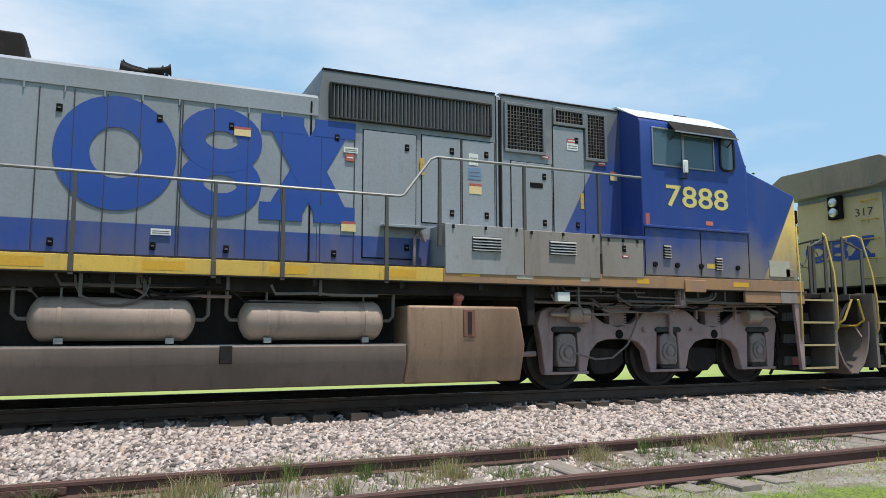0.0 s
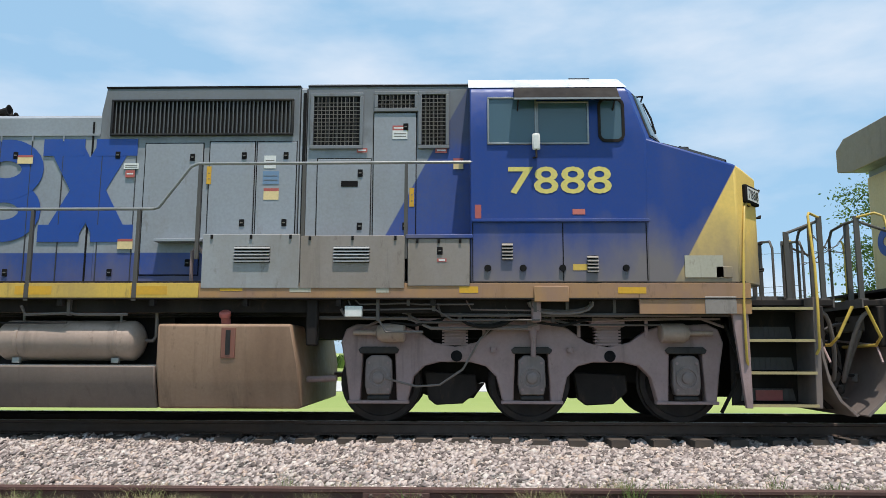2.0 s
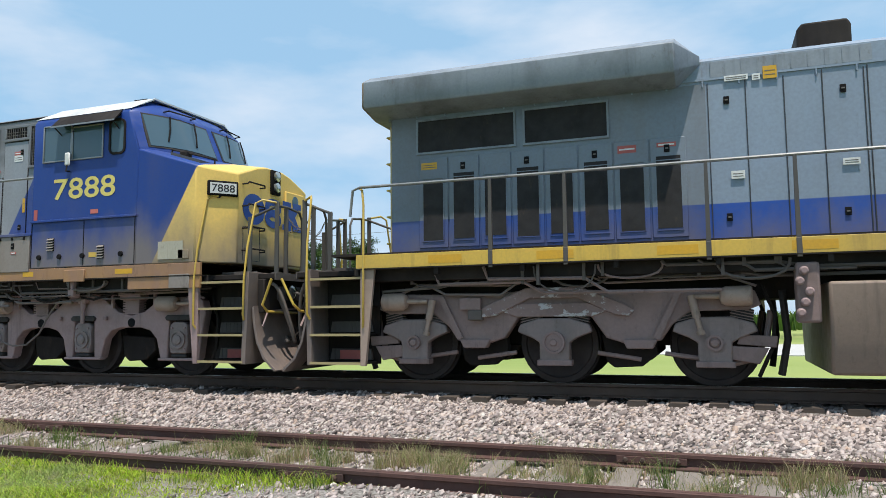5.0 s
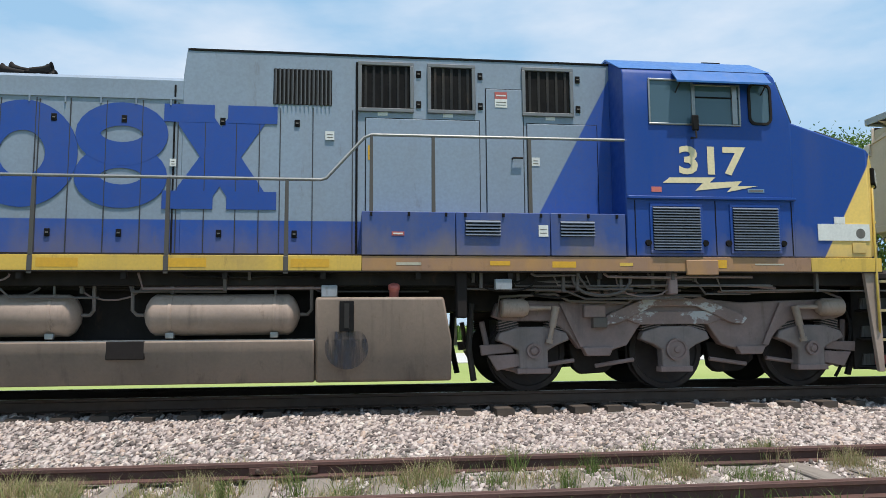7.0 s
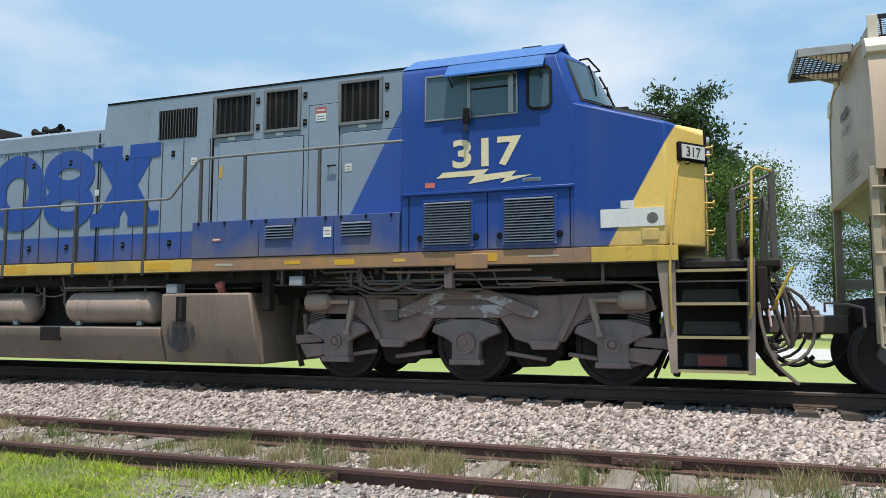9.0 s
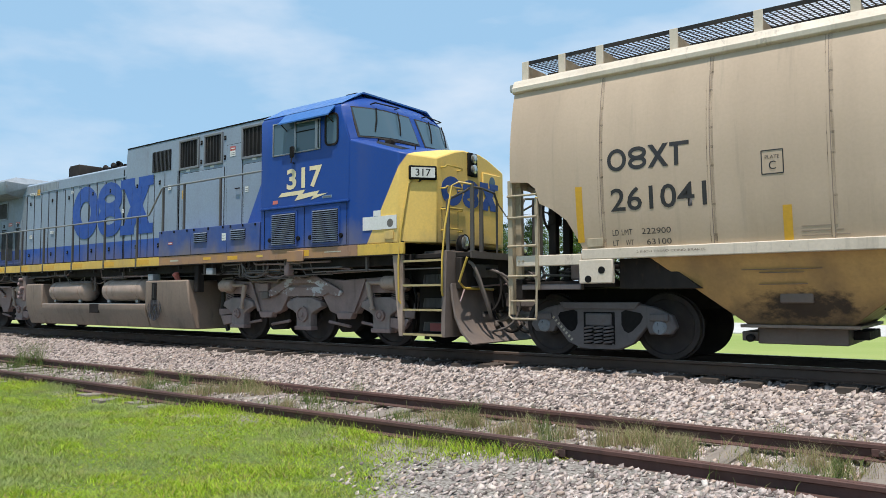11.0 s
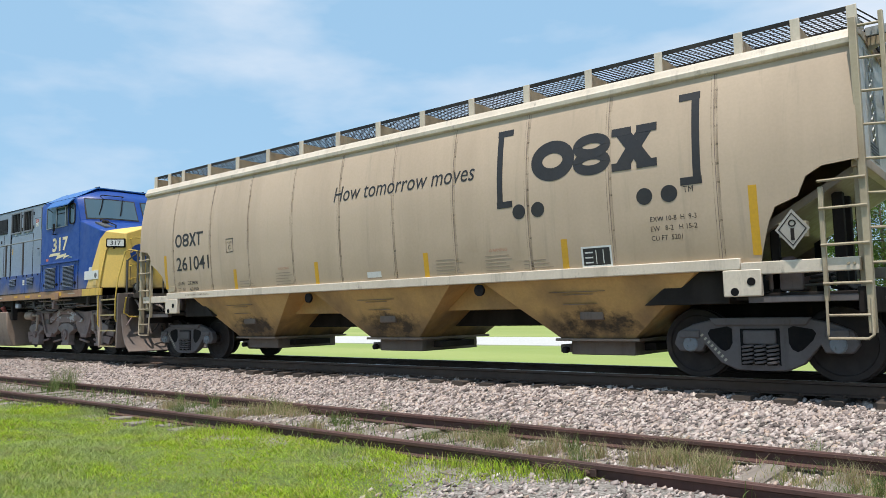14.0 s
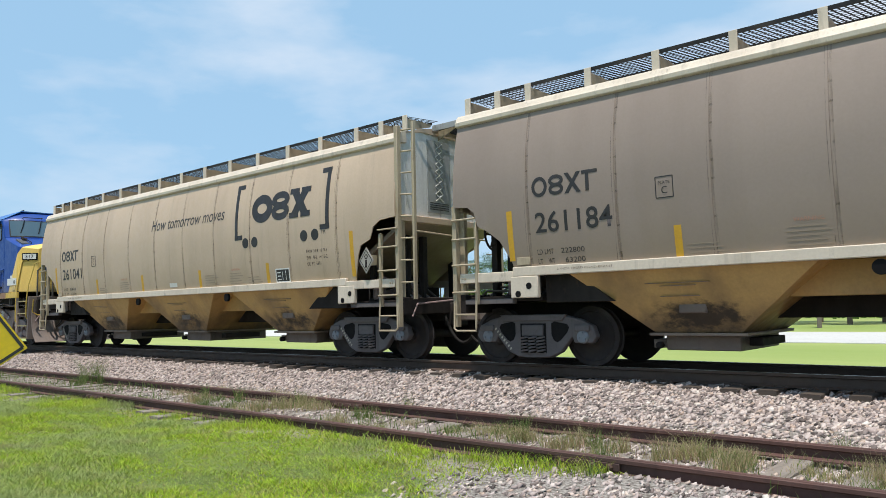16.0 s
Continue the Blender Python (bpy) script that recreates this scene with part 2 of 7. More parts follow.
def scraped(name):
    """Truck grime rubbed through to pale primer in ragged patches."""
    m, nt, bsdf = nodes_of(name)
    c = weather(nt, (.265, .188, .172), (.12, .088, .076), .6, 2.2, (1, 1, 1), .2)
    c = mix(nt, ramp(nt, grain(nt, 3.4, 9, (.8, 1, 1.2), .72), .53, .56), c, (.47, .46, .46))
    finish(nt, bsdf, c, .7, bump=.3, bscale=30)
    return m


MAT["scraped"] = scraped("scraped_truck_paint")


def hopper_paint(name, col, dirt, low):
    m, nt, bsdf = nodes_of(name)
    c = weather(nt, col, dirt, .42, 1.0, (1.2, 1, .16), .10)
    c = mix(nt, ramp(nt, grain(nt, .45, 3), .4, .7, 0, .28), c, [v * .72 for v in col])
    c = mix(nt, ramp(nt, grain(nt, 2.4, 8, (2.2, 1, .12), .65), .58, .72, 0, .3), c, (.25, .205, .15))
    c = rising_dust(nt, c, (.29, .215, .12), 1.2, low, .45)
    finish(nt, bsdf, c, .5, bump=.12, bscale=3.2)
    return m


MAT["hopper"] = hopper_paint("hopper_tan", (.57, .432, .312), (.30, .215, .145), 2.2)
MAT["hopper_two"] = hopper_paint("hopper_tan_grimy", (.312, .243, .20), (.19, .142, .115), 2.4)
MAT["seam_grime"] = film("seam_grime", (.16, .115, .075), .5, 9, (2.2, 1, .12), .42, .7)
MAT["fuel_film"] = film("fuel_film", (.026, .028, .038), .95)
bay_m, bnt, bb = nodes_of("bay_tan")
bay_c = weather(bnt, (.56, .335, .12), (.17, .10, .055), .8, 1.3, (1, 1, .6), .15)
# low grime, with the shade of the bay's lower half coloured in
bay_c = rising_dust(bnt, bay_c, (.07, .048, .035), .45, .95, .85)
bay_x = calc(bnt, "SUBTRACT", calc(bnt, "FLOORED_MODULO", calc(bnt, "ADD", place(bnt)[0], 5.945), 4.05), 2.055)     # from the middle of each bay
bay_u, bay_v = calc(bnt, "DIVIDE", bay_x, .62), calc(bnt, "DIVIDE", calc(bnt, "SUBTRACT", place(bnt)[2], .74), .24)
bay_r = calc(bnt, "ADD", calc(bnt, "ADD", calc(bnt, "MULTIPLY", bay_u, bay_u), calc(bnt, "MULTIPLY", bay_v, bay_v)), ramp(bnt, grain(bnt, 3.2, 8, (1, 1, 1.4), .7), .3, .7, -1.0, 1.0))
bay_c = mix(bnt, ramp(bnt, bay_r, .1, 1.2, .93, 0), bay_c, (.022, .016, .013))      # greasy soot round each bracket
finish(bnt, bb, bay_c, .55, bump=.1, bscale=20)
MAT["bay"] = bay_m
MAT["sill_tan"] = plain("sill_cream", (.66, .57, .46), .5, 0, (.36, .28, .20), .5, 1.4)
MAT["end_white"] = plain("end_wall_grey_white", (.72, .715, .69), .5, 0, (.40, .37, .33), .45, 1.0)
MAT["ladder"] = plain("ladder_tan", (.42, .35, .24), .55, 0, (.20, .13, .08), .6, 3)

glass, gnt, gb = nodes_of("cab_glass")
# bluish base colour stands in for sky mirrored in the panes
gb.inputs["Base Color"].default_value = (.07, .12, .155, 1)
gb.inputs["Roughness"].default_value, gb.inputs["Specular IOR Level"].default_value = .06, .5
MAT["glass"] = glass
lens, lnt, lb = nodes_of("headlight_lens")
lb.inputs["Base Color"].default_value, lb.inputs["Roughness"].default_value = (.55, .55, .52, 1), .08
lb.inputs["Metallic"].default_value = .7
MAT["lens"] = lens


# ---- building ----
class Shape:
    """Gathers the faces of one mesh."""

    def __init__(self):
        self.v, self.f = [], []

    def add(self, verts, faces):
        k = len(self.v)
        self.v += [tuple(p) for p in verts]
        self.f += [tuple(i + k for i in f) for f in faces]
        return self

    def box(self, x0, x1, y0, y1, z0, z1):
        return self.add([(x, y, z) for x in (x0, x1) for y in (y0, y1) for z in (z0, z1)],
                        [(0, 1, 3, 2), (4, 6, 7, 5), (0, 4, 5, 1), (2, 3, 7, 6), (0, 2, 6, 4), (1, 5, 7, 3)])

    def prism(self, pts, a, b, axis="y"):
        put = {"y": lambda p, q: (p[0], q, p[1]), "x": lambda p, q: (q, p[0], p[1]), "z": lambda p, q: (p[0], p[1], q)}[axis]
        n = len(pts)
        return self.add([put(p, a) for p in pts] + [put(p, b) for p in pts],
                        [tuple(range(n)), tuple(range(2 * n - 1, n - 1, -1))] + [(i, (i + 1) % n, n + (i + 1) % n, n + i) for i in range(n)])

    def lathe(self, base, way, profile, n=20):
        """profile: (distance along way, radius) pairs."""
        base, way = Vector(base), Vector(way).normalized()
        q = way.to_track_quat("Z", "Y")
        vs, fs, m = [], [], len(profile)
        for d, r in profile:
            for i in range(n):
                a = 2 * math.pi * i / n
                vs.append(base + q @ Vector((r * math.cos(a), r * math.sin(a), d)))
        for j in range(m - 1):
            for i in range(n):
                fs.append((j * n + i, j * n + (i + 1) % n, (j + 1) * n + (i + 1) % n, (j + 1) * n + i))
        fs += [tuple(range(n - 1, -1, -1)), tuple(range((m - 1) * n, m * n))]
        return self.add(vs, fs)

    def rod(self, a, b, r, n=10):
        d = (Vector(b) - Vector(a)).length
        return self.lathe(a, Vector(b) - Vector(a), [(0, r), (d, r)], n)

    def pipe(self, pts, r, n=8):
        pts = [Vector(p) for p in pts]
        vs, fs = [], []
        for k, p in enumerate(pts):
            way = (pts[min(k + 1, len(pts) - 1)] - pts[max(k - 1, 0)]).normalized()
            q = way.to_track_quat("Z", "Y") if abs(way.y) < .9 else way.to_track_quat("Z", "X")
            vs += [p + q @ Vector((r * math.cos(2 * math.pi * i / n), r * math.sin(2 * math.pi * i / n), 0)) for i in range(n)]
        for k in range(len(pts) - 1):
            ring0, ring1 = vs[k * n:(k + 1) * n], vs[(k + 1) * n:(k + 2) * n]
            off = min(range(n), key=lambda o: (ring1[o] - ring0[0] - (pts[k + 1] - pts[k])).length)
            fs += [(k * n + i, k * n + (i + 1) % n, (k + 1) * n + (i + 1 + off) % n, (k + 1) * n + (i + off) % n) for i in range(n)]
        fs += [tuple(range(n - 1, -1, -1)), tuple(range((len(pts) - 1) * n, len(pts) * n))]
        return self.add(vs, fs)

    def stroke(self, pts, w, y, deep=.0042, skin=None):
        """A flat painted band along points (x, z), facing -y, on the plane y or on skin(z)."""
        n, rows = len(pts), []
        loop = n > 3 and (Vector(pts[0]) - Vector(pts[-1])).length < 1e-6
        for k, p in enumerate(pts):
            a, b = pts[max(k - 1, 0)], pts[min(k + 1, n - 1)]
            if loop and k in (0, n - 1):
                a, b = pts[-2], pts[1]
            d = Vector((b[0] - a[0], b[1] - a[1])).normalized()
            for q in (1, -1):
                x, z = p[0] - q * d.y * w / 2, p[1] + q * d.x * w / 2
                f = skin(z) if skin else y
                rows += [(x, f, z), (x, f - deep, z)]
        fs = []
        for k in range(n - 1):
            i, j = 4 * k, 4 * k + 4
            fs += [(i, j, j + 2, i + 2), (i + 1, i + 3, j + 3, j + 1), (i, i + 1, j + 1, j), (i + 2, j + 2, j + 3, i + 3)]
        if not loop:
            e = 4 * n - 4
            fs += [(0, 2, 3, 1), (e, e + 1, e + 3, e + 2)]
        return self.add(rows, fs)

    def mesh(self, name, fix=True, angle=38):
        me = bpy.data.meshes.new(name)
        me.from_pydata(self.v, [], self.f)
        if fix:
            bm = bmesh.new()
            bm.from_mesh(me)
            bmesh.ops.recalc_face_normals(bm, faces=bm.faces)
            bm.to_mesh(me)
            bm.free()
        me.polygons.foreach_set("use_smooth", [True] * len(me.polygons))
        me.set_sharp_from_angle(angle=radians(angle))
        return me


def thing(name, shape, material, label, category, kind="", group=""):
    me = shape.mesh(name)
    me.materials.append(MAT[material] if isinstance(material, str) else material)
    return tagged(new(name, me), label, category, group, kind)


def base(name, m, label, category, kind="", group=""):
    ob = new(name)
    ob.empty_display_size = .3
    ob.matrix_world = m
    return tagged(ob, label, category, group, kind)


def part(name, shape, material, parent, label="", bevel=0.0, fix=True):
    me = shape if isinstance(shape, bpy.types.Mesh) else shape.mesh(name, fix)
    if not me.materials:
        me.materials.append(MAT[material] if isinstance(material, str) else material)
    ob = new(name, me)
    ob.parent = parent
    if bevel:
        md = ob.modifiers.new("edge", "BEVEL")
        md.width, md.segments, md.limit_method, md.angle_limit = bevel, 2, "ANGLE", radians(40)
    return tagged(ob, label)


def box(*a):
    return Shape().box(*a)


def lettering(name, text, x0, x1, z0, z1, parent, material, y=0.0, skin=None, deep=.003, facing=None, bold=0.0, slant=0.0):
    """Words fitted into a box on a side that faces -y; skin(z) gives a curved side. facing: a pose for other ways."""
    cu = bpy.data.curves.new(name, "FONT")
    cu.body, cu.resolution_u, cu.offset, cu.shear = text, 3, bold, slant
    tmp = bpy.data.objects.new(name, cu)
    scene.collection.objects.link(tmp)
    bpy.context.view_layer.update()
    me = bpy.data.meshes.new_from_object(tmp.evaluated_get(bpy.context.evaluated_depsgraph_get()))
    bpy.data.objects.remove(tmp)
    bpy.data.curves.remove(cu)
    co = np.empty(len(me.vertices) * 3)
    me.vertices.foreach_get("co", co)
    co = co.reshape(-1, 3)
    lo, hi = co.min(0), co.max(0)
    u = (co[:, 0] - lo[0]) / (hi[0] - lo[0]) * (x1 - x0) + x0
    w = (co[:, 1] - lo[1]) / (hi[1] - lo[1]) * (z1 - z0) + z0
    d = np.array([skin(q) for q in w]) - deep - .0015 if skin else np.full(len(u), y - deep)
    me.vertices.foreach_set("co", np.stack([u, d, w], 1).ravel())
    me.update()
    if facing:
        me.transform(facing)
    return part(name, me, material, parent)


def arc(cx, cz, rx, rz, a0, a1, n=18):
    return [(cx + rx * math.cos(radians(a0 + (a1 - a0) * i / n)), cz + rz * math.sin(radians(a0 + (a1 - a0) * i / n))) for i in range(n + 1)]


def emblem_ring(x0, x1, z0, z1, w, y, skin=None):
    """A plain ring."""
    return [Shape().stroke(arc((x0 + x1) / 2, (z0 + z1) / 2, (x1 - x0 - w) / 2, (z1 - z0 - w) / 2, 0, 360, 40), w, y, skin=skin)]


def emblem_double(x0, x1, z0, z1, w, y, skin=None):
    """Two flat rings, one over the other."""
    h = (z1 - z0 + w * .9) / 2
    return [Shape().stroke(arc((x0 + x1) / 2, c, (x1 - x0 - w) / 2, (h - w) / 2, 0, 360, 28), w, y, .004 + .0015 * k, skin=skin)
            for k, c in enumerate((z0 + h / 2, z1 - h / 2))]


def emblem_cross(x0, x1, z0, z1, w, y, skin=None, serif=.0):
    """Two crossing bars with blocks at their ends."""
    out, n = [], 8
    for k, (a, b) in enumerate((((x0 + w * .6, z0), (x1 - w * .6, z1)), ((x0 + w * .6, z1), (x1 - w * .6, z0)))):
        # ends cut level, so that the bar stays between its blocks
        d, s = .004 + .0015 * k, Shape()
        h = w * .5 * math.hypot(b[0] - a[0], b[1] - a[1]) / abs(b[1] - a[1])
        q, fs = [], [(0, 2, 3, 1), (4 * n, 4 * n + 1, 4 * n + 3, 4 * n + 2)]
        for i in range(n + 1):
            x, z = a[0] + (b[0] - a[0]) * i / n, a[1] + (b[1] - a[1]) * i / n
            f = skin(z) if skin else y
            q += [(x - h, f - d, z), (x + h, f - d, z), (x - h, f, z), (x + h, f, z)]
        for j in range(0, 4 * n, 4):
            fs += [tuple(j + k_ for k_ in g) for g in ((0, 1, 5, 4), (0, 4, 6, 2), (1, 3, 7, 5), (2, 6, 7, 3))]
        s.add(q, fs)
        out.append(s)
    if serif:
        m = (x0 + x1) / 2
        for z in (z0 + serif / 2, z1 - serif / 2):
            for a, b in ((x0, m - .06 * (x1 - x0)), (m + .06 * (x1 - x0), x1)):
                out.append(Shape().stroke([(a, z), (b, z)], serif, y, .007, skin))
    return out


def painted(name, shapes, material, parent, label="", turn=None):
    for s in shapes:
        me = s.mesh(name)
        if turn:
            me.transform(turn)
        part(name, me, material, parent, label)


# ---- ground and tracks ----
SID_NEAR, SID_FAR, SID_TOP = 5.58, 7.085, -.33
BED = [(-400, -.72), (-30, -.68), (-4, -.62), (3.0, -.57), (5.0, -.475), (5.4, -.468), (5.6, -.49), (7.15, -.485), (7.4, -.46), (9.35, -.25), (9.7, -.225), (12.1, -.225), (12.5, -.27),
       (14.6, -.85), (18, -.95), (33, -.92), (34, -.90), (49, -.90), (51, -.94), (120, -1.0), (3000, -1.2)]


def ground_z(x, y):
    z = np.interp(y, [b[0] for b in BED], [b[1] for b in BED])
    near = np.clip(1 - np.abs(y - 3) / 60, 0, 1)
    return z + near * .022 * (np.sin(x * 1.3 + 2 * np.sin(y * .9)) + np.sin(x * .37 + y * 1.7))


def steps(*spans):
    out = []
    for a, b, d in spans:
        out += list(np.arange(a, b, d))
    return np.array(out + [spans[-1][1]])


def sheet(xs, ys):
    gx, gy = np.meshgrid(xs, ys)
    vs = np.stack([gx.ravel(), gy.ravel(), ground_z(gx.ravel(), gy.ravel())], 1)
    n, m = len(xs), len(ys)
    i, j = np.meshgrid(np.arange(n - 1), np.arange(m - 1))
    a = (j * n + i).ravel()
    return vs, np.stack([a, a + 1, a + n + 1, a + n], 1)


def ground_material():
    m, nt, bsdf = nodes_of("verge_and_field")
    p = place(nt)
    ragged = ramp(nt, grain(nt, 1.1, 7), .3, .7, -1.0, 1.0)
    green = mix(nt, ramp(nt, grain(nt, .35, 5), .35, .65), (.10, .155, .02), (.17, .23, .035))
    green = mix(nt, ramp(nt, grain(nt, 3.5, 6), .5, .72, 0, .75), green, (.13, .12, .06))
    green = mix(nt, ramp(nt, grain(nt, 42, 5, rough=.7), .44, .58, 0, .85), green, (.05, .062, .018))
    field = mix(nt, ramp(nt, grain(nt, .06, 5, (.35, 1.6, 1)), .38, .62), (.215, .28, .065), (.30, .34, .105))
    grit = mix(nt, ramp(nt, grain(nt, 38, 3), .4, .62), (.30, .275, .25), (.10, .085, .07))
    soil = mix(nt, ramp(nt, grain(nt, 5, 5), .42, .6), (.20, .165, .13), (.31, .28, .25))
    soil = mix(nt, ramp(nt, grain(nt, 45, 3), .42, .66, 0, .8), soil, (.10, .082, .065))
    # verge, siding, ballast, field from near to far
    c = mix(nt, ramp(nt, calc(nt, "ADD", p[1], calc(nt, "MULTIPLY", ragged, .45)), 4.9, 5.2), green, soil)
    dx = calc(nt, "DIVIDE", calc(nt, "ADD", p[0], 1.0), 3.9)
    dy = calc(nt, "DIVIDE", calc(nt, "SUBTRACT", p[1], 4.9), 1.5)
    r2 = calc(nt, "ADD", calc(nt, "MULTIPLY", dx, dx), calc(nt, "MULTIPLY", dy, dy))
    c = mix(nt, ramp(nt, calc(nt, "ADD", r2, calc(nt, "MULTIPLY", ragged, .55)), .7, 1.05, 1, 0), c, grit)
    c = mix(nt, ramp(nt, p[1], 7.35, 7.5), c, grit)
    c = mix(nt, ramp(nt, calc(nt, "ADD", p[1], calc(nt, "MULTIPLY", ragged, .3)), 13.6, 14.2), c, field)
    finish(nt, bsdf, c, .95, bump=.6, bscale=30, rvar=.04)
    return m


MAT["ground"] = ground_material()
MAT["rail"] = plain("rusty_rail", (.075, .05, .038), .75, .2, (.14, .08, .05), .6, 3, (.3, 1, 1), .2)
MAT["rail_old"] = plain("old_rusty_rail", (.105, .052, .042), .8, .1, (.03, .024, .022), .6, 3, (.3, 1, 1), .3)
MAT["rail_top"] = plain("polished_rail_head", (.30, .28, .26), .32, .8, (.12, .09, .07), .4, 2, (.2, 1, 1))
MAT["tie_dark"] = plain("creosote_tie", (.055, .043, .035), .85, 0, (.16, .11, .075), .5, 3, (.4, 3, 3), .4, 25)
MAT["tie_old"] = plain("weathered_tie", (.24, .205, .175), .9, 0, (.10, .08, .065), .7, 3, (6, .5, 3), .6, 25)
MAT["concrete"] = plain("pale_road_concrete", (.52, .51, .485), .8, 0, (.42, .41, .39), .4, .3, (1, 1, 1))

xs = steps((-1500, -300, 120), (-300, -60, 12), (-60, -30, 1.5), (-30, 14, .3), (14, 40, 1.5), (40, 300, 13), (300, 1500, 120))
ys = steps((-400, -30, 37), (-30, -4, 2), (-4, 15, .22), (15, 55, 1.0), (55, 250, 12), (250, 1700, 150))
gv, gf = sheet(xs, ys)
gs = Shape()
gs.v, gs.f = [tuple(p) for p in gv.tolist()], [tuple(q) for q in gf.tolist()]
gm = gs.mesh("ground", fix=False, angle=80)
gm.materials.append(MAT["ground"])
tagged(new("ground", gm), "grassy verge, gravel track bed and mown green field", "ground", kind="structure")
thing("road", box(-900, 900, 35, 47, -1.1, -.865), "concrete", "pale concrete highway across the field", "road", "structure")


def rail_profile(h, w, foot):
    """Right half and left half of a flat-bottomed rail, about its top."""
    half = [(w / 2 - .008, 0), (w / 2, -.008), (w / 2, -.036), (.009, -.048), (.009, -h + .028), (foot / 2, -h + .012), (foot / 2, -h)]
    return half + [(-a, b) for a, b in reversed(half)]


def rail(y, top, h, parent, material, head):
    prof = [(y + a, top + b) for a, b in rail_profile(h, .072, .145)]
    ob = part("rail", Shape().prism(prof, -120, 90, "x"), material, parent)
    part("rail_head", box(-120, 90, y - .026, y + .026, top - .001, top + .002), head, ob, "polished running surface" if head == "rail_top" else "")
    return ob


def tie_mesh(name, length, material):
    s = Shape()
    s.prism([(-.115, -.17), (.115, -.17), (.115, -.012), (.1, 0), (-.1, 0), (-.115, -.012)], -length / 2, length / 2, "y")
    me = s.mesh(name)
    me.materials.append(MAT[material])
    return me


rng = random.Random(4)
main_track = base("main_track", pose(0, YC, 0), "main railway track with dark wooden ties on pale ballast", "track", "structure")
for y in (-.753, .753):
    rail(y, 0, .175, main_track, "rail", "rail_top")
tie = tie_mesh("tie", 2.6, "tie_dark")
plate = Shape().box(-.1, .1, -.18, .18, -.012, .008)
for y in (-.12, .12):
    plate.box(-.075, -.05, y - .012, y + .012, .008, .035).box(.05, .075, y - .012, y + .012, .008, .035)
plate = plate.mesh("tie_plate")
plate.materials.append(MAT["rail"])
for i in range(108):
    x = -38 + i * .5
    ob = part("tie", tie, "tie_dark", main_track)
    ob.matrix_basis = pose(x + rng.uniform(-.03, .03), rng.uniform(-.07, .07), -.172, rng.uniform(-.5, .5), 0, rng.uniform(-1.5, 1.5))
    if i > 20:
        pl = part("tie_plate", plate, "rail", main_track)
        pl.matrix_basis = pose(x, -.753, -.182)
siding = base("siding", pose(0, 6.3325, SID_TOP), "disused siding with rusty rails and grey weathered ties", "track", "structure")
for y in (-.7525, .7525):
    r = rail(y, 0, .14, siding, "rail_old", "rail_old")
    for jx in (-3.24, -12.4) if y < 0 else (-7.9, -.6):
        s = Shape().prism([(jx - .31, -.105), (jx + .31, -.105), (jx + .31, -.04), (jx - .31, -.04)], y - .04, y + .04)
        jb = part("joint_bar", s, "rail_old", siding, "bolted rust-brown joint bar", .006)
        for k in range(4):
            part("bolt", Shape().lathe((jx - .23 + k * .153, y - .036, -.072), (0, -1, 0), [(0, .026), (.02, .026), (.03, .015)], 6), "rail", jb)
old = tie_mesh("tie", 2.25, "tie_old")
for i in range(66):
    ob = part("tie", old, "tie_old", siding)
    ob.matrix_basis = pose(-26 + i * .56 + rng.uniform(-.06, .06), rng.uniform(-.12, .12), -.138 - rng.uniform(0, .014), rng.uniform(-1, 1), rng.uniform(-2, 2), rng.uniform(-4, 4))

# stones of the ballast
npr = np.random.RandomState(7)
CUT = np.array([(x, y, z) for x in (-.8, .8) for y in (-.8, .8) for z in (-.9, .9)])
CUT_F = np.array([(0, 1, 3, 2), (4, 6, 7, 5), (0, 4, 5, 1), (2, 3, 7, 6), (0, 2, 6, 4), (1, 5, 7, 3)])


def stones(name, x, y, size, material, label):
    n = len(x)
    v = CUT[None] * (1 + npr.uniform(-.34, .34, (n, 8, 3)))
    a = npr.uniform(0, 6.28, (n, 3))
    sc = size[:, None] * np.stack([npr.uniform(.9, 1.7, n), npr.uniform(.6, 1.1, n), npr.uniform(.22, .55, n)], 1)
    v = v * sc[:, None, :]
    for k, (p, q) in enumerate(((0, 1), (1, 2), (0, 2))):
        c, s_ = np.cos(a[:, k] * (.12 if k else 1))[:, None], np.sin(a[:, k] * (.12 if k else 1))[:, None]
        vp, vq = v[:, :, p] * c - v[:, :, q] * s_, v[:, :, p] * s_ + v[:, :, q] * c
        v[:, :, p], v[:, :, q] = vp, vq
    v += np.stack([x, y, ground_z(x, y) + size * npr.uniform(-.1, .45, n)], 1)[:, None, :]
    f = CUT_F[None] + (np.arange(n) * 8)[:, None, None]
    me = bpy.data.meshes.new(name)
    me.vertices.add(n * 8)
    me.vertices.foreach_set("co", v.ravel())
    me.loops.add(n * 24)
    me.loops.foreach_set("vertex_index", f.ravel().astype(np.int32))
    me.polygons.add(n * 6)
    me.polygons.foreach_set("loop_start", np.arange(0, n * 24, 4, dtype=np.int32))
    me.update(calc_edges=True)
    me.materials.append(material)
    return tagged(new(name, me), label, "gravel", kind="stuff")


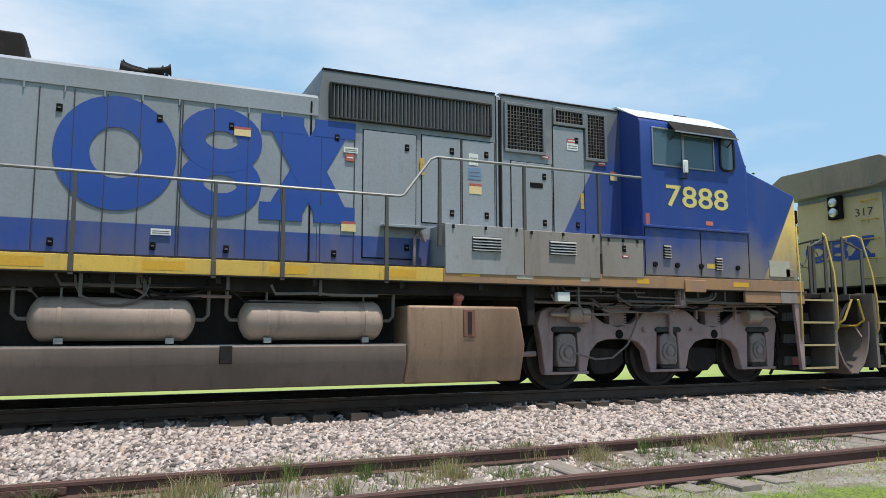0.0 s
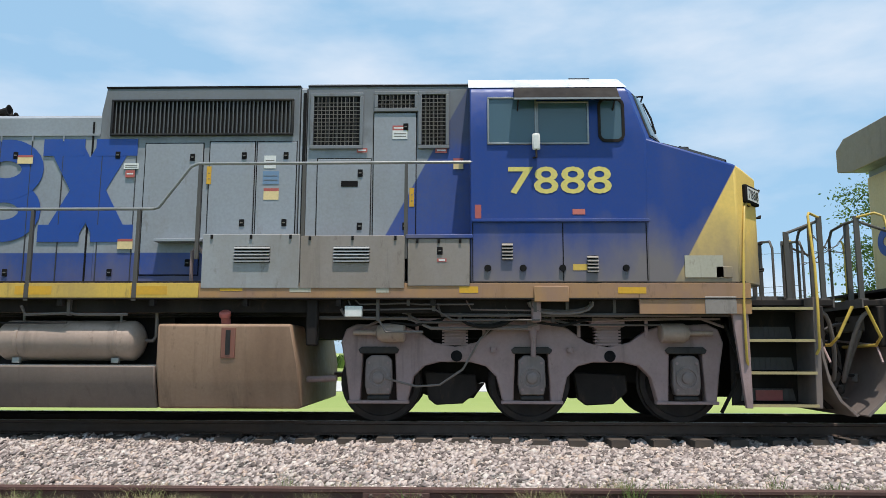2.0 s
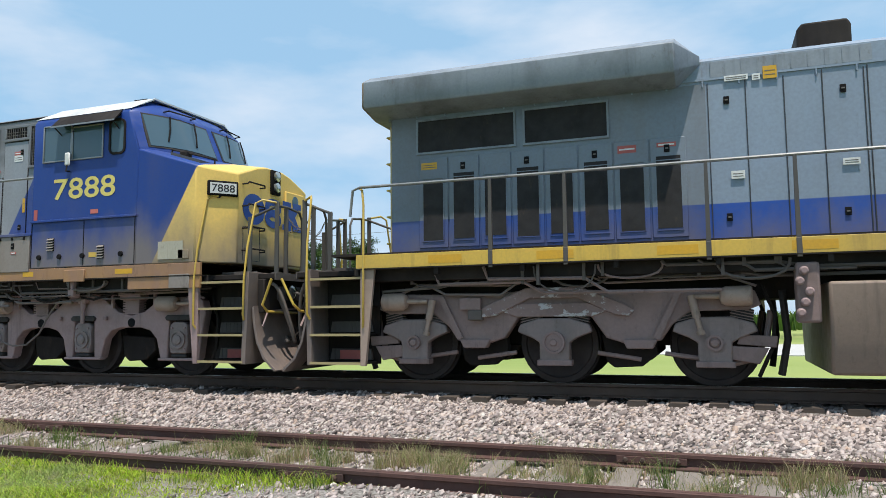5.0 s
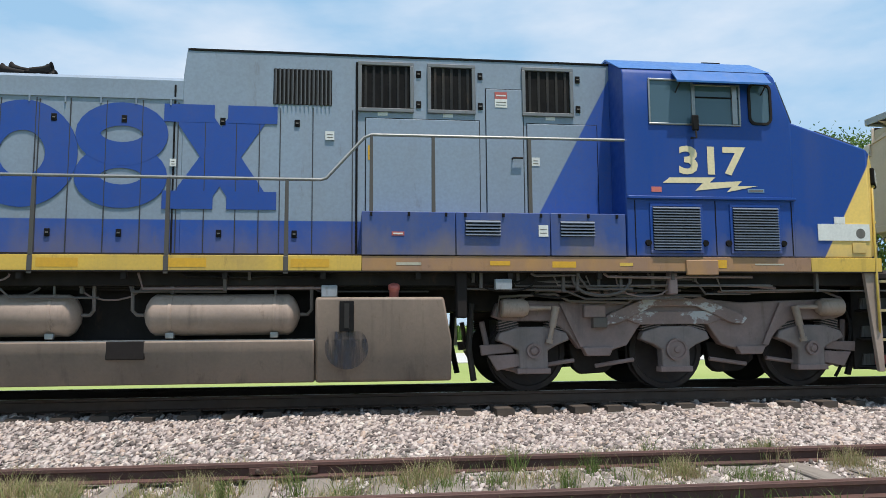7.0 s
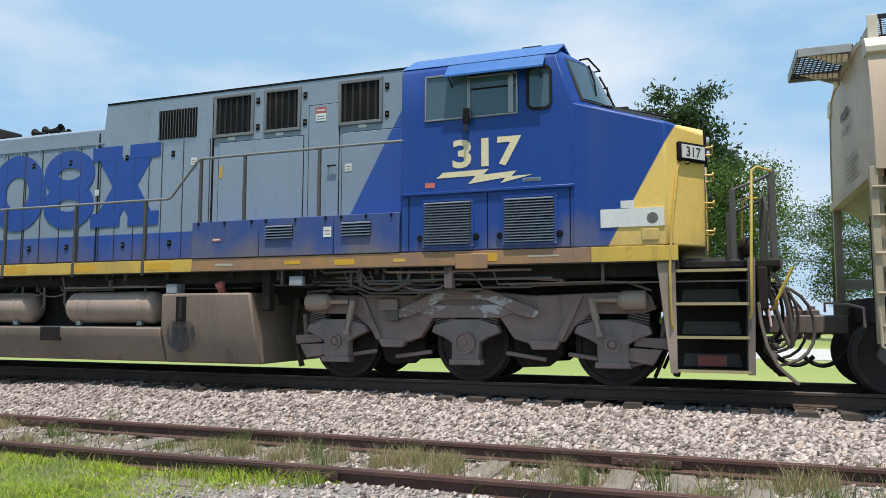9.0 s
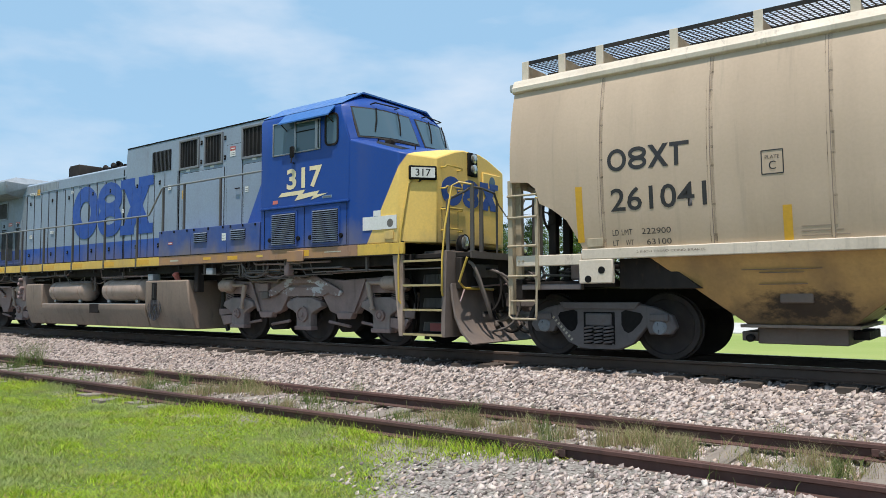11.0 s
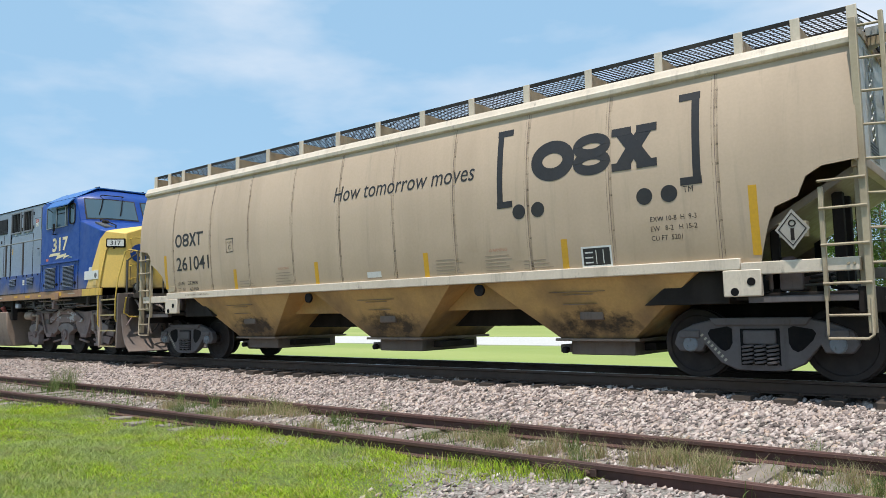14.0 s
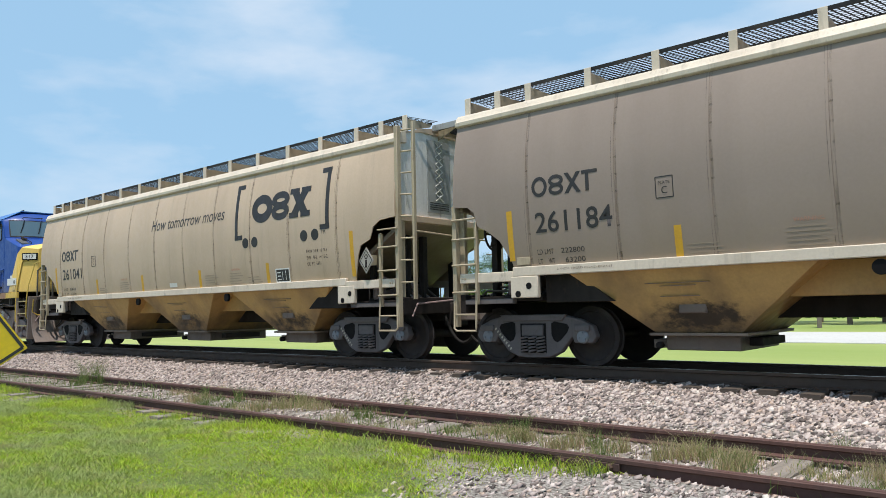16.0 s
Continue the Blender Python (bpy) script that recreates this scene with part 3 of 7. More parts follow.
def island_material(name, ramp_cols, rough=.9, bump=.3):
    m, nt, bsdf = nodes_of(name)
    geo = nt.nodes.new("ShaderNodeNewGeometry")
    cr = nt.nodes.new("ShaderNodeValToRGB")
    els = cr.color_ramp.elements
    while len(els) < len(ramp_cols):
        els.new(.5)
    for i, (pos, col) in enumerate(ramp_cols):
        els[i].position, els[i].color = pos, (*col, 1)
    nt.links.new(geo.outputs["Random Per Island"], cr.inputs["Fac"])
    c = mix(nt, ramp(nt, grain(nt, 30, 4), .4, .7, 0, .45), cr.outputs["Color"], (.16, .135, .12))
    finish(nt, bsdf, c, rough, bump=bump, bscale=90, rvar=.05)
    return m


MAT["stone"] = island_material("ballast_stone", [(0, (.05, .04, .036)), (.2, (.215, .172, .158)), (.5, (.425, .35, .322)), (.8, (.58, .50, .46)), (.9, (.45, .33, .26)), (1, (.68, .62, .56))])
n = 66000
sx = -31 + 45 * npr.beta(1.5, 1.25, n)
sy = 7.18 + 2.55 * npr.uniform(0, 1, n) ** .95
off = np.abs((sx + 38.25) % .5 - .25)           # distance from the nearest tie of the main track
keep = (sy < 9.46 + npr.uniform(-.05, .06, n)) | (off > .135)
sx, sy = sx[keep], sy[keep]
n = len(sx)
stones("ballast", sx, sy, npr.uniform(.014, .031, n) * npr.choice((.7, 1, 1, 1.25), n), MAT["stone"], "pale grey and pinkish crushed stone ballast")
n = 9000
sx, sy = npr.uniform(-25, 9, n), npr.uniform(9.7, 12.0, n)
stones("ballast", sx, sy, npr.uniform(.022, .045, n), MAT["stone"], "dusty crushed stone between the main rails")
n = 7000
sx, sy = npr.normal(-.6, 1.9, n), npr.normal(4.6, .65, n)
keep = (sy < 5.5) & (((sx + .6) / 3.7) ** 2 + ((sy - 4.7) / 1.3) ** 2 < npr.uniform(.7, 1.2, n))
stones("gravel", sx[keep], sy[keep], npr.uniform(.01, .026, keep.sum()), MAT["stone"], "scattered pale gravel on the verge")
n = 12000
sx, sy = npr.uniform(-20, 8, n), npr.uniform(5.65, 7.0, n)
keep = (np.abs((sx + 26.28) % .56 - .28) > .13) | (npr.uniform(0, 1, n) < .12)       # the ties lie bare
sx, sy = sx[keep], sy[keep]
n = len(sx)
stones("gravel", sx, sy, npr.uniform(.009, .03, n), MAT["stone"], "loose stones between the siding rails")


# grass
def blades(name, x, y, h, w, lean, material, label, category="grass", kind="stuff", z=None, link=True):
    n = len(x)
    a, b = npr.uniform(0, 6.28, n), npr.uniform(0, 6.28, n)
    z0 = ground_z(x, y) - .01 if z is None else z
    side = np.stack([np.cos(a), np.sin(a), np.zeros(n)], 1) * (w / 2)[:, None]
    out = np.stack([np.cos(b), np.sin(b), np.zeros(n)], 1) * (h * lean)[:, None]
    root = np.stack([x, y, z0], 1)
    mid = root + out * .35 + np.array([0, 0, 1]) * (h * .6)[:, None]
    tip = root + out + np.array([0, 0, 1]) * (h * .95)[:, None]
    v = np.stack([root - side, root + side, mid - side * .7, mid + side * .7, tip], 1)
    f4 = (np.arange(n) * 5)[:, None] + np.array([0, 1, 3, 2])
    f3 = (np.arange(n) * 5)[:, None] + np.array([2, 3, 4])
    loops = np.concatenate([f4, f3], 1).ravel().astype(np.int32)
    me = bpy.data.meshes.new(name)
    me.vertices.add(n * 5)
    me.vertices.foreach_set("co", v.ravel())
    me.loops.add(n * 7)
    me.loops.foreach_set("vertex_index", loops)
    me.polygons.add(n * 2)
    me.polygons.foreach_set("loop_start", (np.arange(n)[:, None] * 7 + np.array([0, 4])).ravel().astype(np.int32))
    me.update(calc_edges=True)
    me.materials.append(material)
    return tagged(new(name, me), label, category, kind=kind) if link else me


def leaf_material(name, cols, rough=.6, dull=None):
    m, nt, bsdf = nodes_of(name)
    geo = nt.nodes.new("ShaderNodeNewGeometry")
    cr = nt.nodes.new("ShaderNodeValToRGB")
    els = cr.color_ramp.elements
    while len(els) < len(cols):
        els.new(.5)
    for i, (pos, col) in enumerate(cols):
        els[i].position, els[i].color = pos, (*col, 1)
    nt.links.new(geo.outputs["Random Per Island"], cr.inputs["Fac"])
    tone = cr.outputs["Color"]
    if dull:       # tired patches among the fresh growth
        tone = mix(nt, ramp(nt, grain(nt, .75, 6, rough=.62), .47, .60, 0, .85), tone, dull)
        tone = mix(nt, ramp(nt, grain(nt, 2.0, 6, rough=.65), .56, .68, 0, .7), tone, (.31, .27, .15))
        tone = mix(nt, ramp(nt, grain(nt, 4.5, 5), .52, .66, 0, .5), tone, (.30, .30, .09))
    nt.links.new(tone, bsdf.inputs["Base Color"])
    bsdf.inputs["Roughness"].default_value = rough
    bsdf.inputs["Specular IOR Level"].default_value = .2
    tr = node(nt, "BsdfTranslucent")
    nt.links.new(tone, tr.inputs["Color"])
    mx = node(nt, "MixShader", Fac=.32)
    nt.links.new(bsdf.outputs[0], mx.inputs[1])
    nt.links.new(tr.outputs[0], mx.inputs[2])
    nt.links.new(mx.outputs[0], nt.nodes["Material Output"].inputs["Surface"])
    return m


MAT["grass"] = leaf_material("lush_grass", [(0, (.19, .29, .02)), (.35, (.33, .48, .03)), (.7, (.43, .57, .045)), (.88, (.44, .43, .08)), (1, (.38, .28, .14))], dull=(.31, .37, .15))
MAT["dry"] = leaf_material("dry_weeds", [(0, (.20, .24, .07)), (.4, (.34, .31, .15)), (.75, (.46, .38, .23)), (1, (.36, .23, .16))])
MAT["weed"] = leaf_material("green_weeds", [(0, (.07, .13, .03)), (.5, (.13, .20, .05)), (1, (.24, .24, .10))])


def patchy(x, y, s=1.0):
    return np.sin(x * 1.9 * s + 1.3 * np.sin(y * 2.3 * s)) + np.sin(y * 3.1 * s - x * .8 * s) + .8 * np.sin(x * .6 * s + y * 1.1)


n = 280000
gx = np.concatenate([npr.uniform(-13, -1.5, int(n * .6)), npr.uniform(-27, -13, int(n * .3)), npr.uniform(-1.5, 10, n - int(n * .6) - int(n * .3))])
gy = npr.uniform(1.6, 5.55, n)
bare = ((gx + .6) / 3.7) ** 2 + ((gy - 4.7) / 1.3) ** 2
keep = (bare + npr.uniform(-.45, .3, n) > .95)
gx, gy = gx[keep], gy[keep]
tuft = np.clip(patchy(gx, gy, 3.1) * .5 + patchy(gx + 5, gy, .8) * .35, -1, 1.2)
gh = npr.uniform(.024, .056, len(gx)) * (1 + .42 * tuft)
blades("grass", gx, gy, gh, npr.uniform(.006, .0125, len(gx)), npr.uniform(.5, 1.5, len(gx)), MAT["grass"], "short lush green grass on the verge")
n = 9000
gx, gy = npr.uniform(-18, -3, n), 5.56 - np.abs(npr.normal(0, .22, n))
keep = patchy(gx, gy, 1.7) + npr.uniform(-.8, .8, n) > .2
gx, gy = gx[keep], gy[keep]
blades("grass", gx, gy, npr.uniform(.05, .15, len(gx)), npr.uniform(.004, .009, len(gx)), npr.uniform(.2, 1.0, len(gx)), MAT["grass"], "longer grass blades leaning on the rusty rail")
n = 12000
gx, gy = npr.uniform(-24, 9, n), npr.uniform(5.2, 7.2, n)
keep = patchy(gx, gy, 1.4) + npr.uniform(-.8, .8, n) + np.clip((-11 - gx) * .4, 0, 2) > .45
gx, gy = gx[keep], gy[keep]
blades("grass", gx, gy, npr.uniform(.05, .2, len(gx)), npr.uniform(.005, .011, len(gx)), npr.uniform(.2, .9, len(gx)), MAT["weed"], "straggling grass between the siding rails")


spots = [(-4.57, 6.5, 0), (-3.44, 6.5, 0), (-2.92, 6.35, 0), (-2.75, 6.7, 1), (-2.32, 6.4, 2), (-1.74, 6.6, 1), (-1.29, 6.65, 0), (-9.0, 6.34, 0), (-15.8, 7.05, 3), (-15.4, 7.0, 3), (-16.1, 7.0, 3), (-15.7, 6.7, 2), (-7.4, 7.2, 1), (-9.8, 7.3, 1)]
for i in range(120):
    spots.append((rng.uniform(-12, 7), rng.choice((rng.uniform(5.75, 6.9), rng.uniform(6.4, 6.95), rng.uniform(7.15, 7.3))), rng.choice((0, 0, 1, 1, 1, 2, 3))))
CLUMPS = [(240, .085, .25, "dry"), (150, .13, .19, "dry"), (150, .1, .2, "weed"), (70, .045, .36, "weed")]
for kind_, label in (("dry", "dry brown weed clumps beside the rusty rails"), ("weed", "green leggy weeds growing along the siding")):
    bx, by, bh, bz = [], [], [], []
    for x, y, k in spots:
        count, spread, high, stuff = CLUMPS[k]
        if x < -15:
            count, spread = count, spread * .4
        if stuff == kind_:
            sc = 2.1 if x < -15 else rng.uniform(.65, 1.1)
            q = npr.normal(0, spread * sc, (count, 2))
            bx.append(x + q[:, 0])
            by.append(y + q[:, 1])
            bh.append(high * sc * npr.uniform(.4, 1.0, count))
    bx, by, bh = np.concatenate(bx), np.concatenate(by), np.concatenate(bh)
    blades("weeds", bx, by, bh, npr.uniform(.003, .0075, len(bx)), npr.uniform(.1, .9, len(bx)), MAT[kind_], label, "weeds")


# ---- locomotives ----
def loft(s, rings):
    n = len(rings[0])
    vs = [p for r in rings for p in r]
    fs = [tuple(range(n - 1, -1, -1)), tuple(range((len(rings) - 1) * n, len(rings) * n))]
    for k in range(len(rings) - 1):
        fs += [(k * n + i, k * n + (i + 1) % n, (k + 1) * n + (i + 1) % n, (k + 1) * n + i) for i in range(n)]
    return s.add(vs, fs)


def spring(s, x, y, z0, z1, r, turns=4, wire=.018):
    n = turns * 10
    return s.pipe([(x + r * math.cos(6.283 * i / 10), y + r * math.sin(6.283 * i / 10), z0 + (z1 - z0) * i / n) for i in range(n + 1)], wire, 5)


def wheel_shape(r):
    """Two wheels, their axle and the bearing caps, about the axle's middle."""
    s = Shape()
    for sgn in (-1, 1):
        prof = [(.655, .12), (.67, r * .5), (.655, r - .09), (.66, r - .005), (.675, r + .026), (.69, r + .022), (.70, r + .002), (.79, r - .003), (.80, r - .07),
                (.775, r - .085), (.745, r * .55), (.77, .16), (.80, .14), (.80, .09), (1.0, .085)]
        s.lathe((0, 0, 0), (0, sgn, 0), prof, 40)
    s.rod((0, -.66, 0), (0, .66, 0), .085, 14)
    return s


CAP = Shape()
for sgn in (-1,):
    CAP.lathe((0, sgn * .99, 0), (0, sgn, 0), [(0, .1), (.1, .1), (.115, .085)], 16)
    for k in range(3):
        a = k * 2.094
        CAP.lathe((.055 * math.cos(a), sgn * 1.1, .055 * math.sin(a)), (0, sgn, 0), [(0, .02), (.025, .02)], 6)
SPOT = Shape()
for sgn in (-1, 1):
    SPOT.lathe((.26, sgn * .764, .0), (0, sgn, 0), [(0, .035), (.012, .03)], 8)
ROLLING = []   # wheelsets with their radius


def wheelset(x, r, parent, mesh, cap):
    ob = part("wheelset", mesh, "wheel", parent)
    ob.matrix_basis = pose(x, 0, r)
    part("bearing_cap", cap, "truck_a", ob, "round bolted bearing cap")
    ROLLING.append((ob, x, r))


LOCO_WHEEL, HOP_WHEEL = wheel_shape(.533).mesh("wheelset"), wheel_shape(.457).mesh("wheelset")
LOCO_WHEEL.materials.append(MAT["wheel"])
HOP_WHEEL.materials.append(MAT["wheel"])
CAP_MESH = CAP.mesh("bearing_cap")
CAP_MESH.materials.append(MAT["reservoir"])
CAP_BLUE = CAP.mesh("bearing_cap")
CAP_BLUE.materials.append(plain("grey_blue_cap", (.20, .22, .25), .5))


def mirror_poly(half):
    return half + [(-x, z) for x, z in reversed(half)]


def truck(c, kind, parent):
    """A three-axle engine truck about x = c."""
    mat = "truck_a" if kind == "a" else "truck_b"
    for dx in (-2.0, 0, 2.0):
        wheelset(c + dx, .533, parent, LOCO_WHEEL, CAP_MESH)
    if kind == "a":
        half = [(0, 1.36), (.28, 1.34), (.5, 1.22), (.72, 1.05), (1.0, .99), (1.28, 1.05), (1.5, 1.2), (1.7, 1.27), (2.3, 1.29), (2.44, 1.22), (2.5, 1.04), (2.44, .72),
                (2.38, .28), (2.24, .28), (2.21, .97), (1.79, .97), (1.76, .28), (1.62, .28), (1.54, .60), (1.4, .74), (1.2, .79), (.8, .79), (.6, .74), (.46, .60), (.38, .28), (.24, .28), (.21, .97), (0, .97)]
    else:
        half = [(0, 1.27), (.5, 1.25), (1.0, 1.20), (1.5, 1.22), (2.2, 1.24), (2.48, 1.2), (2.55, 1.02), (2.4, .96), (1.72, .95), (1.5, .78), (1.36, .58), (.9, .55), (.68, .62), (.5, .88), (.3, 1.0), (0, 1.02)]
    for sgn in (-1, 1):
        y0, y1 = sorted((sgn * .93, sgn * 1.1))
        fr = part("side_frame", Shape().prism([(c + x, z) for x, z in mirror_poly(half)], y0, y1), mat, parent, "cast steel side frame caked in grey grime", .018)
        o = sgn * 1.1
        out = lambda a, b: sorted((o + sgn * a, o + sgn * b))
        for dx in (-2.0, 0, 2.0):
            x = c + dx
            if kind == "a":     # box under a thick rubber pad, between flared legs
                part("journal_box", Shape().prism([(x - .15, .37), (x + .15, .37), (x + .18, .5), (x + .17, .82), (x + .1, .88), (x - .1, .88), (x - .17, .82), (x - .18, .5)], *out(-.14, .03)), "journal", fr, "", .02)
                part("rubber_pad", Shape().prism([(x - .24, .90), (x + .24, .90), (x + .27, .95), (x + .22, .99), (x - .22, .99), (x - .27, .95)], *out(-.14, .045)), "rubber", fr, "thick black rubber pad", .012)
                for z in (.44, .78):
                    for d in (-1, 1):
                        part("box_bolt", Shape().lathe((x + d * .125, o + sgn * .03, z), (0, sgn, 0), [(0, .018), (.018, .018)], 6), mat, fr)
                part("journal_cover", Shape().lathe((x, o + sgn * .03, .59), (0, sgn, 0), [(0, .145), (.03, .145), (.03, .115), (.015, .11), (.015, .075), (.04, .07), (.055, .03)], 22), "journal", fr, "round journal cover with a raised rim")
                part("tie_bar", Shape().box(x - .4, x + .4, *out(-.1, .03), .255, .295), mat, fr, "", .008)
                part("cushion", Shape().box(x - .15, x + .15, *out(-.1, .02), .30, .36), "rubber", fr, "", .02)
            else:               # winged box with a spring pad on each wing
                wing = [(-.5, .70), (-.46, .80), (-.2, .88), (.2, .88), (.46, .80), (.5, .70), (.3, .62), (.2, .56), (.2, .30), (-.2, .30), (-.2, .56), (-.3, .62)]
                part("journal_box", Shape().prism([(x + p, z) for p, z in wing], *out(-.14, .04)), "journal", fr, "winged axle box", .02)
                rr = .15 if dx == 0 else .1
                part("journal_cover", Shape().lathe((x, o + sgn * .04, .56), (0, sgn, 0), [(0, rr), (.05, rr), (.05, rr - .03), (.03, rr - .035), (.04, .05), (.06, .04)], 18), mat, fr, "round journal cover")
                part("box_foot", Shape().box(x - .23, x + .23, *out(-.12, .06), .255, .33), mat, fr, "", .01)
                for d in (-1, 1):
                    part("spring_pad", Shape().prism([(x + d * .2, .88), (x + d * .44, .82), (x + d * .47, .96), (x + d * .22, 1.02)], *out(-.16, -.02)), "rubber", fr, "ribbed black rubber spring pad", .006)
                    for q in range(4):
                        part("pad_plate", Shape().prism([(x + d * .19, .885 + .036 * q), (x + d * .46, .822 + .036 * q), (x + d * .46, .834 + .036 * q), (x + d * .19, .897 + .036 * q)], *out(-.17, -.005)), mat, fr)
        for dx in (-1.85, 1.85) if kind == "a" else (-2.25, 2.25):
            x, d = c + dx, (1 if dx < 0 else -1)
            z = 1.17 if kind == "a" else 1.13
            cy = Shape().lathe((x - .2 * d * (1 if kind == 'b' else -1), o + sgn * .1, z), (d * (1 if kind == 'b' else -1), 0, 0), [(0, .1), (.02, .125), (.3, .125), (.36, .09), (.38, .035), (.68, .03)], 18)
            part("brake_cylinder", cy, "reservoir", fr, "dusty brake cylinder with its push rod")
            for k in (0,) if kind == "b" else ():
                part("brake_lever", Shape().prism([(x + d * .62, z + .06), (x + d * .70, z + .06), (x + d * .98, .62), (x + d * .90, .6)], *out(.02 + .05 * k, .05 + .05 * k)), mat, fr)
        if kind == "a":
            for dx in (-1.0, 1.0):
                x = c + dx
                stack = Shape()
                for k in range(6):
                    stack.box(x - .17, x + .17, *out(-.16, 0), 1.01 + .042 * k, 1.035 + .042 * k)
                    stack.box(x - .14, x + .14, *out(-.15, -.02), 1.03 + .042 * k, 1.055 + .042 * k)
                part("bolster_pad", stack, mat, fr, "layered rubber and steel bolster pad")
                part("spring_seat", Shape().box(x - .22, x + .22, *out(-.16, .03), 1.25, 1.33), mat, fr, "", .012)
                part("frame_hole", Shape().lathe((x + .02, o - sgn * .005, .87), (0, sgn, 0), [(0, .075), (.012, .075)], 16), "dark", fr)
                part("shock_rod", Shape().rod((x - .5 if dx > 0 else x + .5, o + sgn * .05, .92), (x - .5 if dx > 0 else x + .5, o + sgn * .05, .98), .04), mat, fr)
            part("damper", Shape().lathe((c + .02, o + sgn * .06, .86), (0, 0, 1), [(0, .035), (.25, .035), (.25, .05), (.48, .05), (.5, .03)], 12), "truck_a", fr, "vertical damper on the truck frame")
            part("cable", Shape().pipe([(c - .45 + .25 * math.cos(u * 3.3), o + sgn * .07, 1.45 - .3 * u + .12 * math.sin(u * 6)) for u in np.linspace(0, .8, 8)] + [(c - .75, o + sgn * .09, .95), (c - .9, o + sgn * .1, .7), (c - 1.2, o + sgn * .1, .5), (c - 1.5, o + sgn * .1, .48), (c - 1.9, o + sgn * .1, .58)], .016, 6), "grey_hose", fr, "slack cable to the axle box")
            part("damper_clamp", Shape().box(c - .07, c + .1, *out(.0, .1), 1.2, 1.34), mat, fr, "", .01)
            part("frame_edge", Shape().box(c - 2.45, c + 2.45, *out(-.1, .06), 1.345, 1.365), mat, fr, "thin pipe shelf along the truck")
            for dx in (-.62, .62, -1.5, 1.5):
                part("shelf_stay", Shape().box(c + dx - .02, c + dx + .02, *out(-.02, .03), 1.12, 1.35), mat, fr)
            part("link_arm", Shape().pipe([(c - 2.95, o - sgn * .05, .56), (c - 2.55, o, .58)], .04, 8), mat, fr, "stub rod beside the truck end")
        else:
            arm = [(-1.05, .98), (-.98, .9), (-.8, .92), (-.32, 1.15), (.32, 1.15), (.8, .92), (.98, .9), (1.05, .98), (.92, 1.06), (.36, 1.29), (-.36, 1.29), (-.92, 1.06)]
            part("traction_arm", Shape().prism([(c + x, z) for x, z in arm], *out(.0, .07)), "scraped" if sgn < 0 else mat, fr, "raised arm with scraped pale paint", .012)
            part("bracket", Shape().box(c - 1.3, c - 1.0, *out(0, .09), 1.0, 1.17), mat, fr, "", .012)
            for dx in (-1.8, 1.85):
                x = c + dx
                part("damper", Shape().lathe((x, o + sgn * .1, .66), (.22 if dx < 0 else -.22, 0, 1), [(0, .05), (.05, .05), (.05, .032), (.22, .032), (.22, .05), (.5, .05), (.5, .02)], 12), "reservoir", fr, "slanted damper with a pale sleeve")
            part("spring_pad", Shape().prism([(c - .72, .98), (c - .5, .9), (c + .5, .9), (c + .72, .98), (c + .45, 1.08), (c - .45, 1.08)], *out(-.02, .04)), "scraped" if sgn < 0 else mat, fr, "", .01)
            part("gauge_box", Shape().box(c - 1.18, c - .98, *out(0, .1), .86, 1.0), "pipe", fr, "", .012)
            for d in (-1, 1):     # brake levers and hangers beyond the end wheels
                part("brake_rigging", Shape().pipe([(c + d * 2.66, o - sgn * .2, .95), (c + d * 2.6, o - sgn * .16, .62), (c + d * 2.45, o - sgn * .1, .36), (c + d * 2.2, o - sgn * .08, .3)], .04, 7), mat, fr, "bent brake rod")
                part("brake_lever", Shape().prism([(c + d * 2.72, .64), (c + d * 2.3, .66), (c + d * 2.25, .54), (c + d * 2.7, .5)], *out(-.06, -.02)), mat, fr, "", .012)
                part("brake_lever", Shape().prism([(c + d * 2.62, .50), (c + d * 2.2, .52), (c + d * 2.16, .36), (c + d * 2.5, .3)], *out(-.02, .02)), mat, fr, "", .012)
                part("sand_pipe", Shape().pipe([(c + d * 2.8, o - sgn * .2, 1.2), (c + d * 2.84, o - sgn * .2, .6), (c + d * 2.76, o - sgn * .3, .16)], .045, 8), "rubber", fr)
                for q in (.55, 1.4):
                    part("brake_rod", Shape().pipe([(c + d * q, o - sgn * .12, .42), (c + d * (q + .55), o - sgn * .12, .34)], .03, 7), mat, fr)
            part("side_pipe", Shape().pipe([(c - 2.5, o + sgn * .06, 1.02), (c - 2.46, o + sgn * .08, 1.28), (c - 1.7, o + sgn * .08, 1.32), (c - 1.5, o + sgn * .08, 1.22), (c - .7, o + sgn * .1, 1.2), (c - .5, o + sgn * .1, 1.34)], .02, 7), "grey_hose", fr, "bent air pipe above the frame")
            for dx in (-1.1, 1.1):
                part("lug", Shape().prism([(c + dx - .22, .60), (c + dx + .22, .60), (c + dx + .16, .48), (c + dx - .16, .48)], *out(-.1, .05)), mat, fr, "", .015)
        part("brake_pipe", Shape().pipe([(c - 2.3, o + sgn * .03, 1.2), (c - 1.9, o + sgn * .05, 1.36), (c - .6, o + sgn * .04, 1.33), (c - .1, o + sgn * .05, 1.42), (c + .5, o + sgn * .05, 1.42), (c + .7, o + sgn * .05, 1.33), (c + 2.2, o + sgn * .04, 1.36), (c + 2.5, o + sgn * .03, 1.25)], .018, 6), mat, fr)
        part("sand_hose", Shape().pipe([(c + 2.55, o - sgn * .1, 1.3), (c + 2.7, o - sgn * .08, .9), (c + 2.66, o - sgn * .1, .5), (c + 2.5, o - sgn * .2, .14)], .025, 6), "hose", fr)
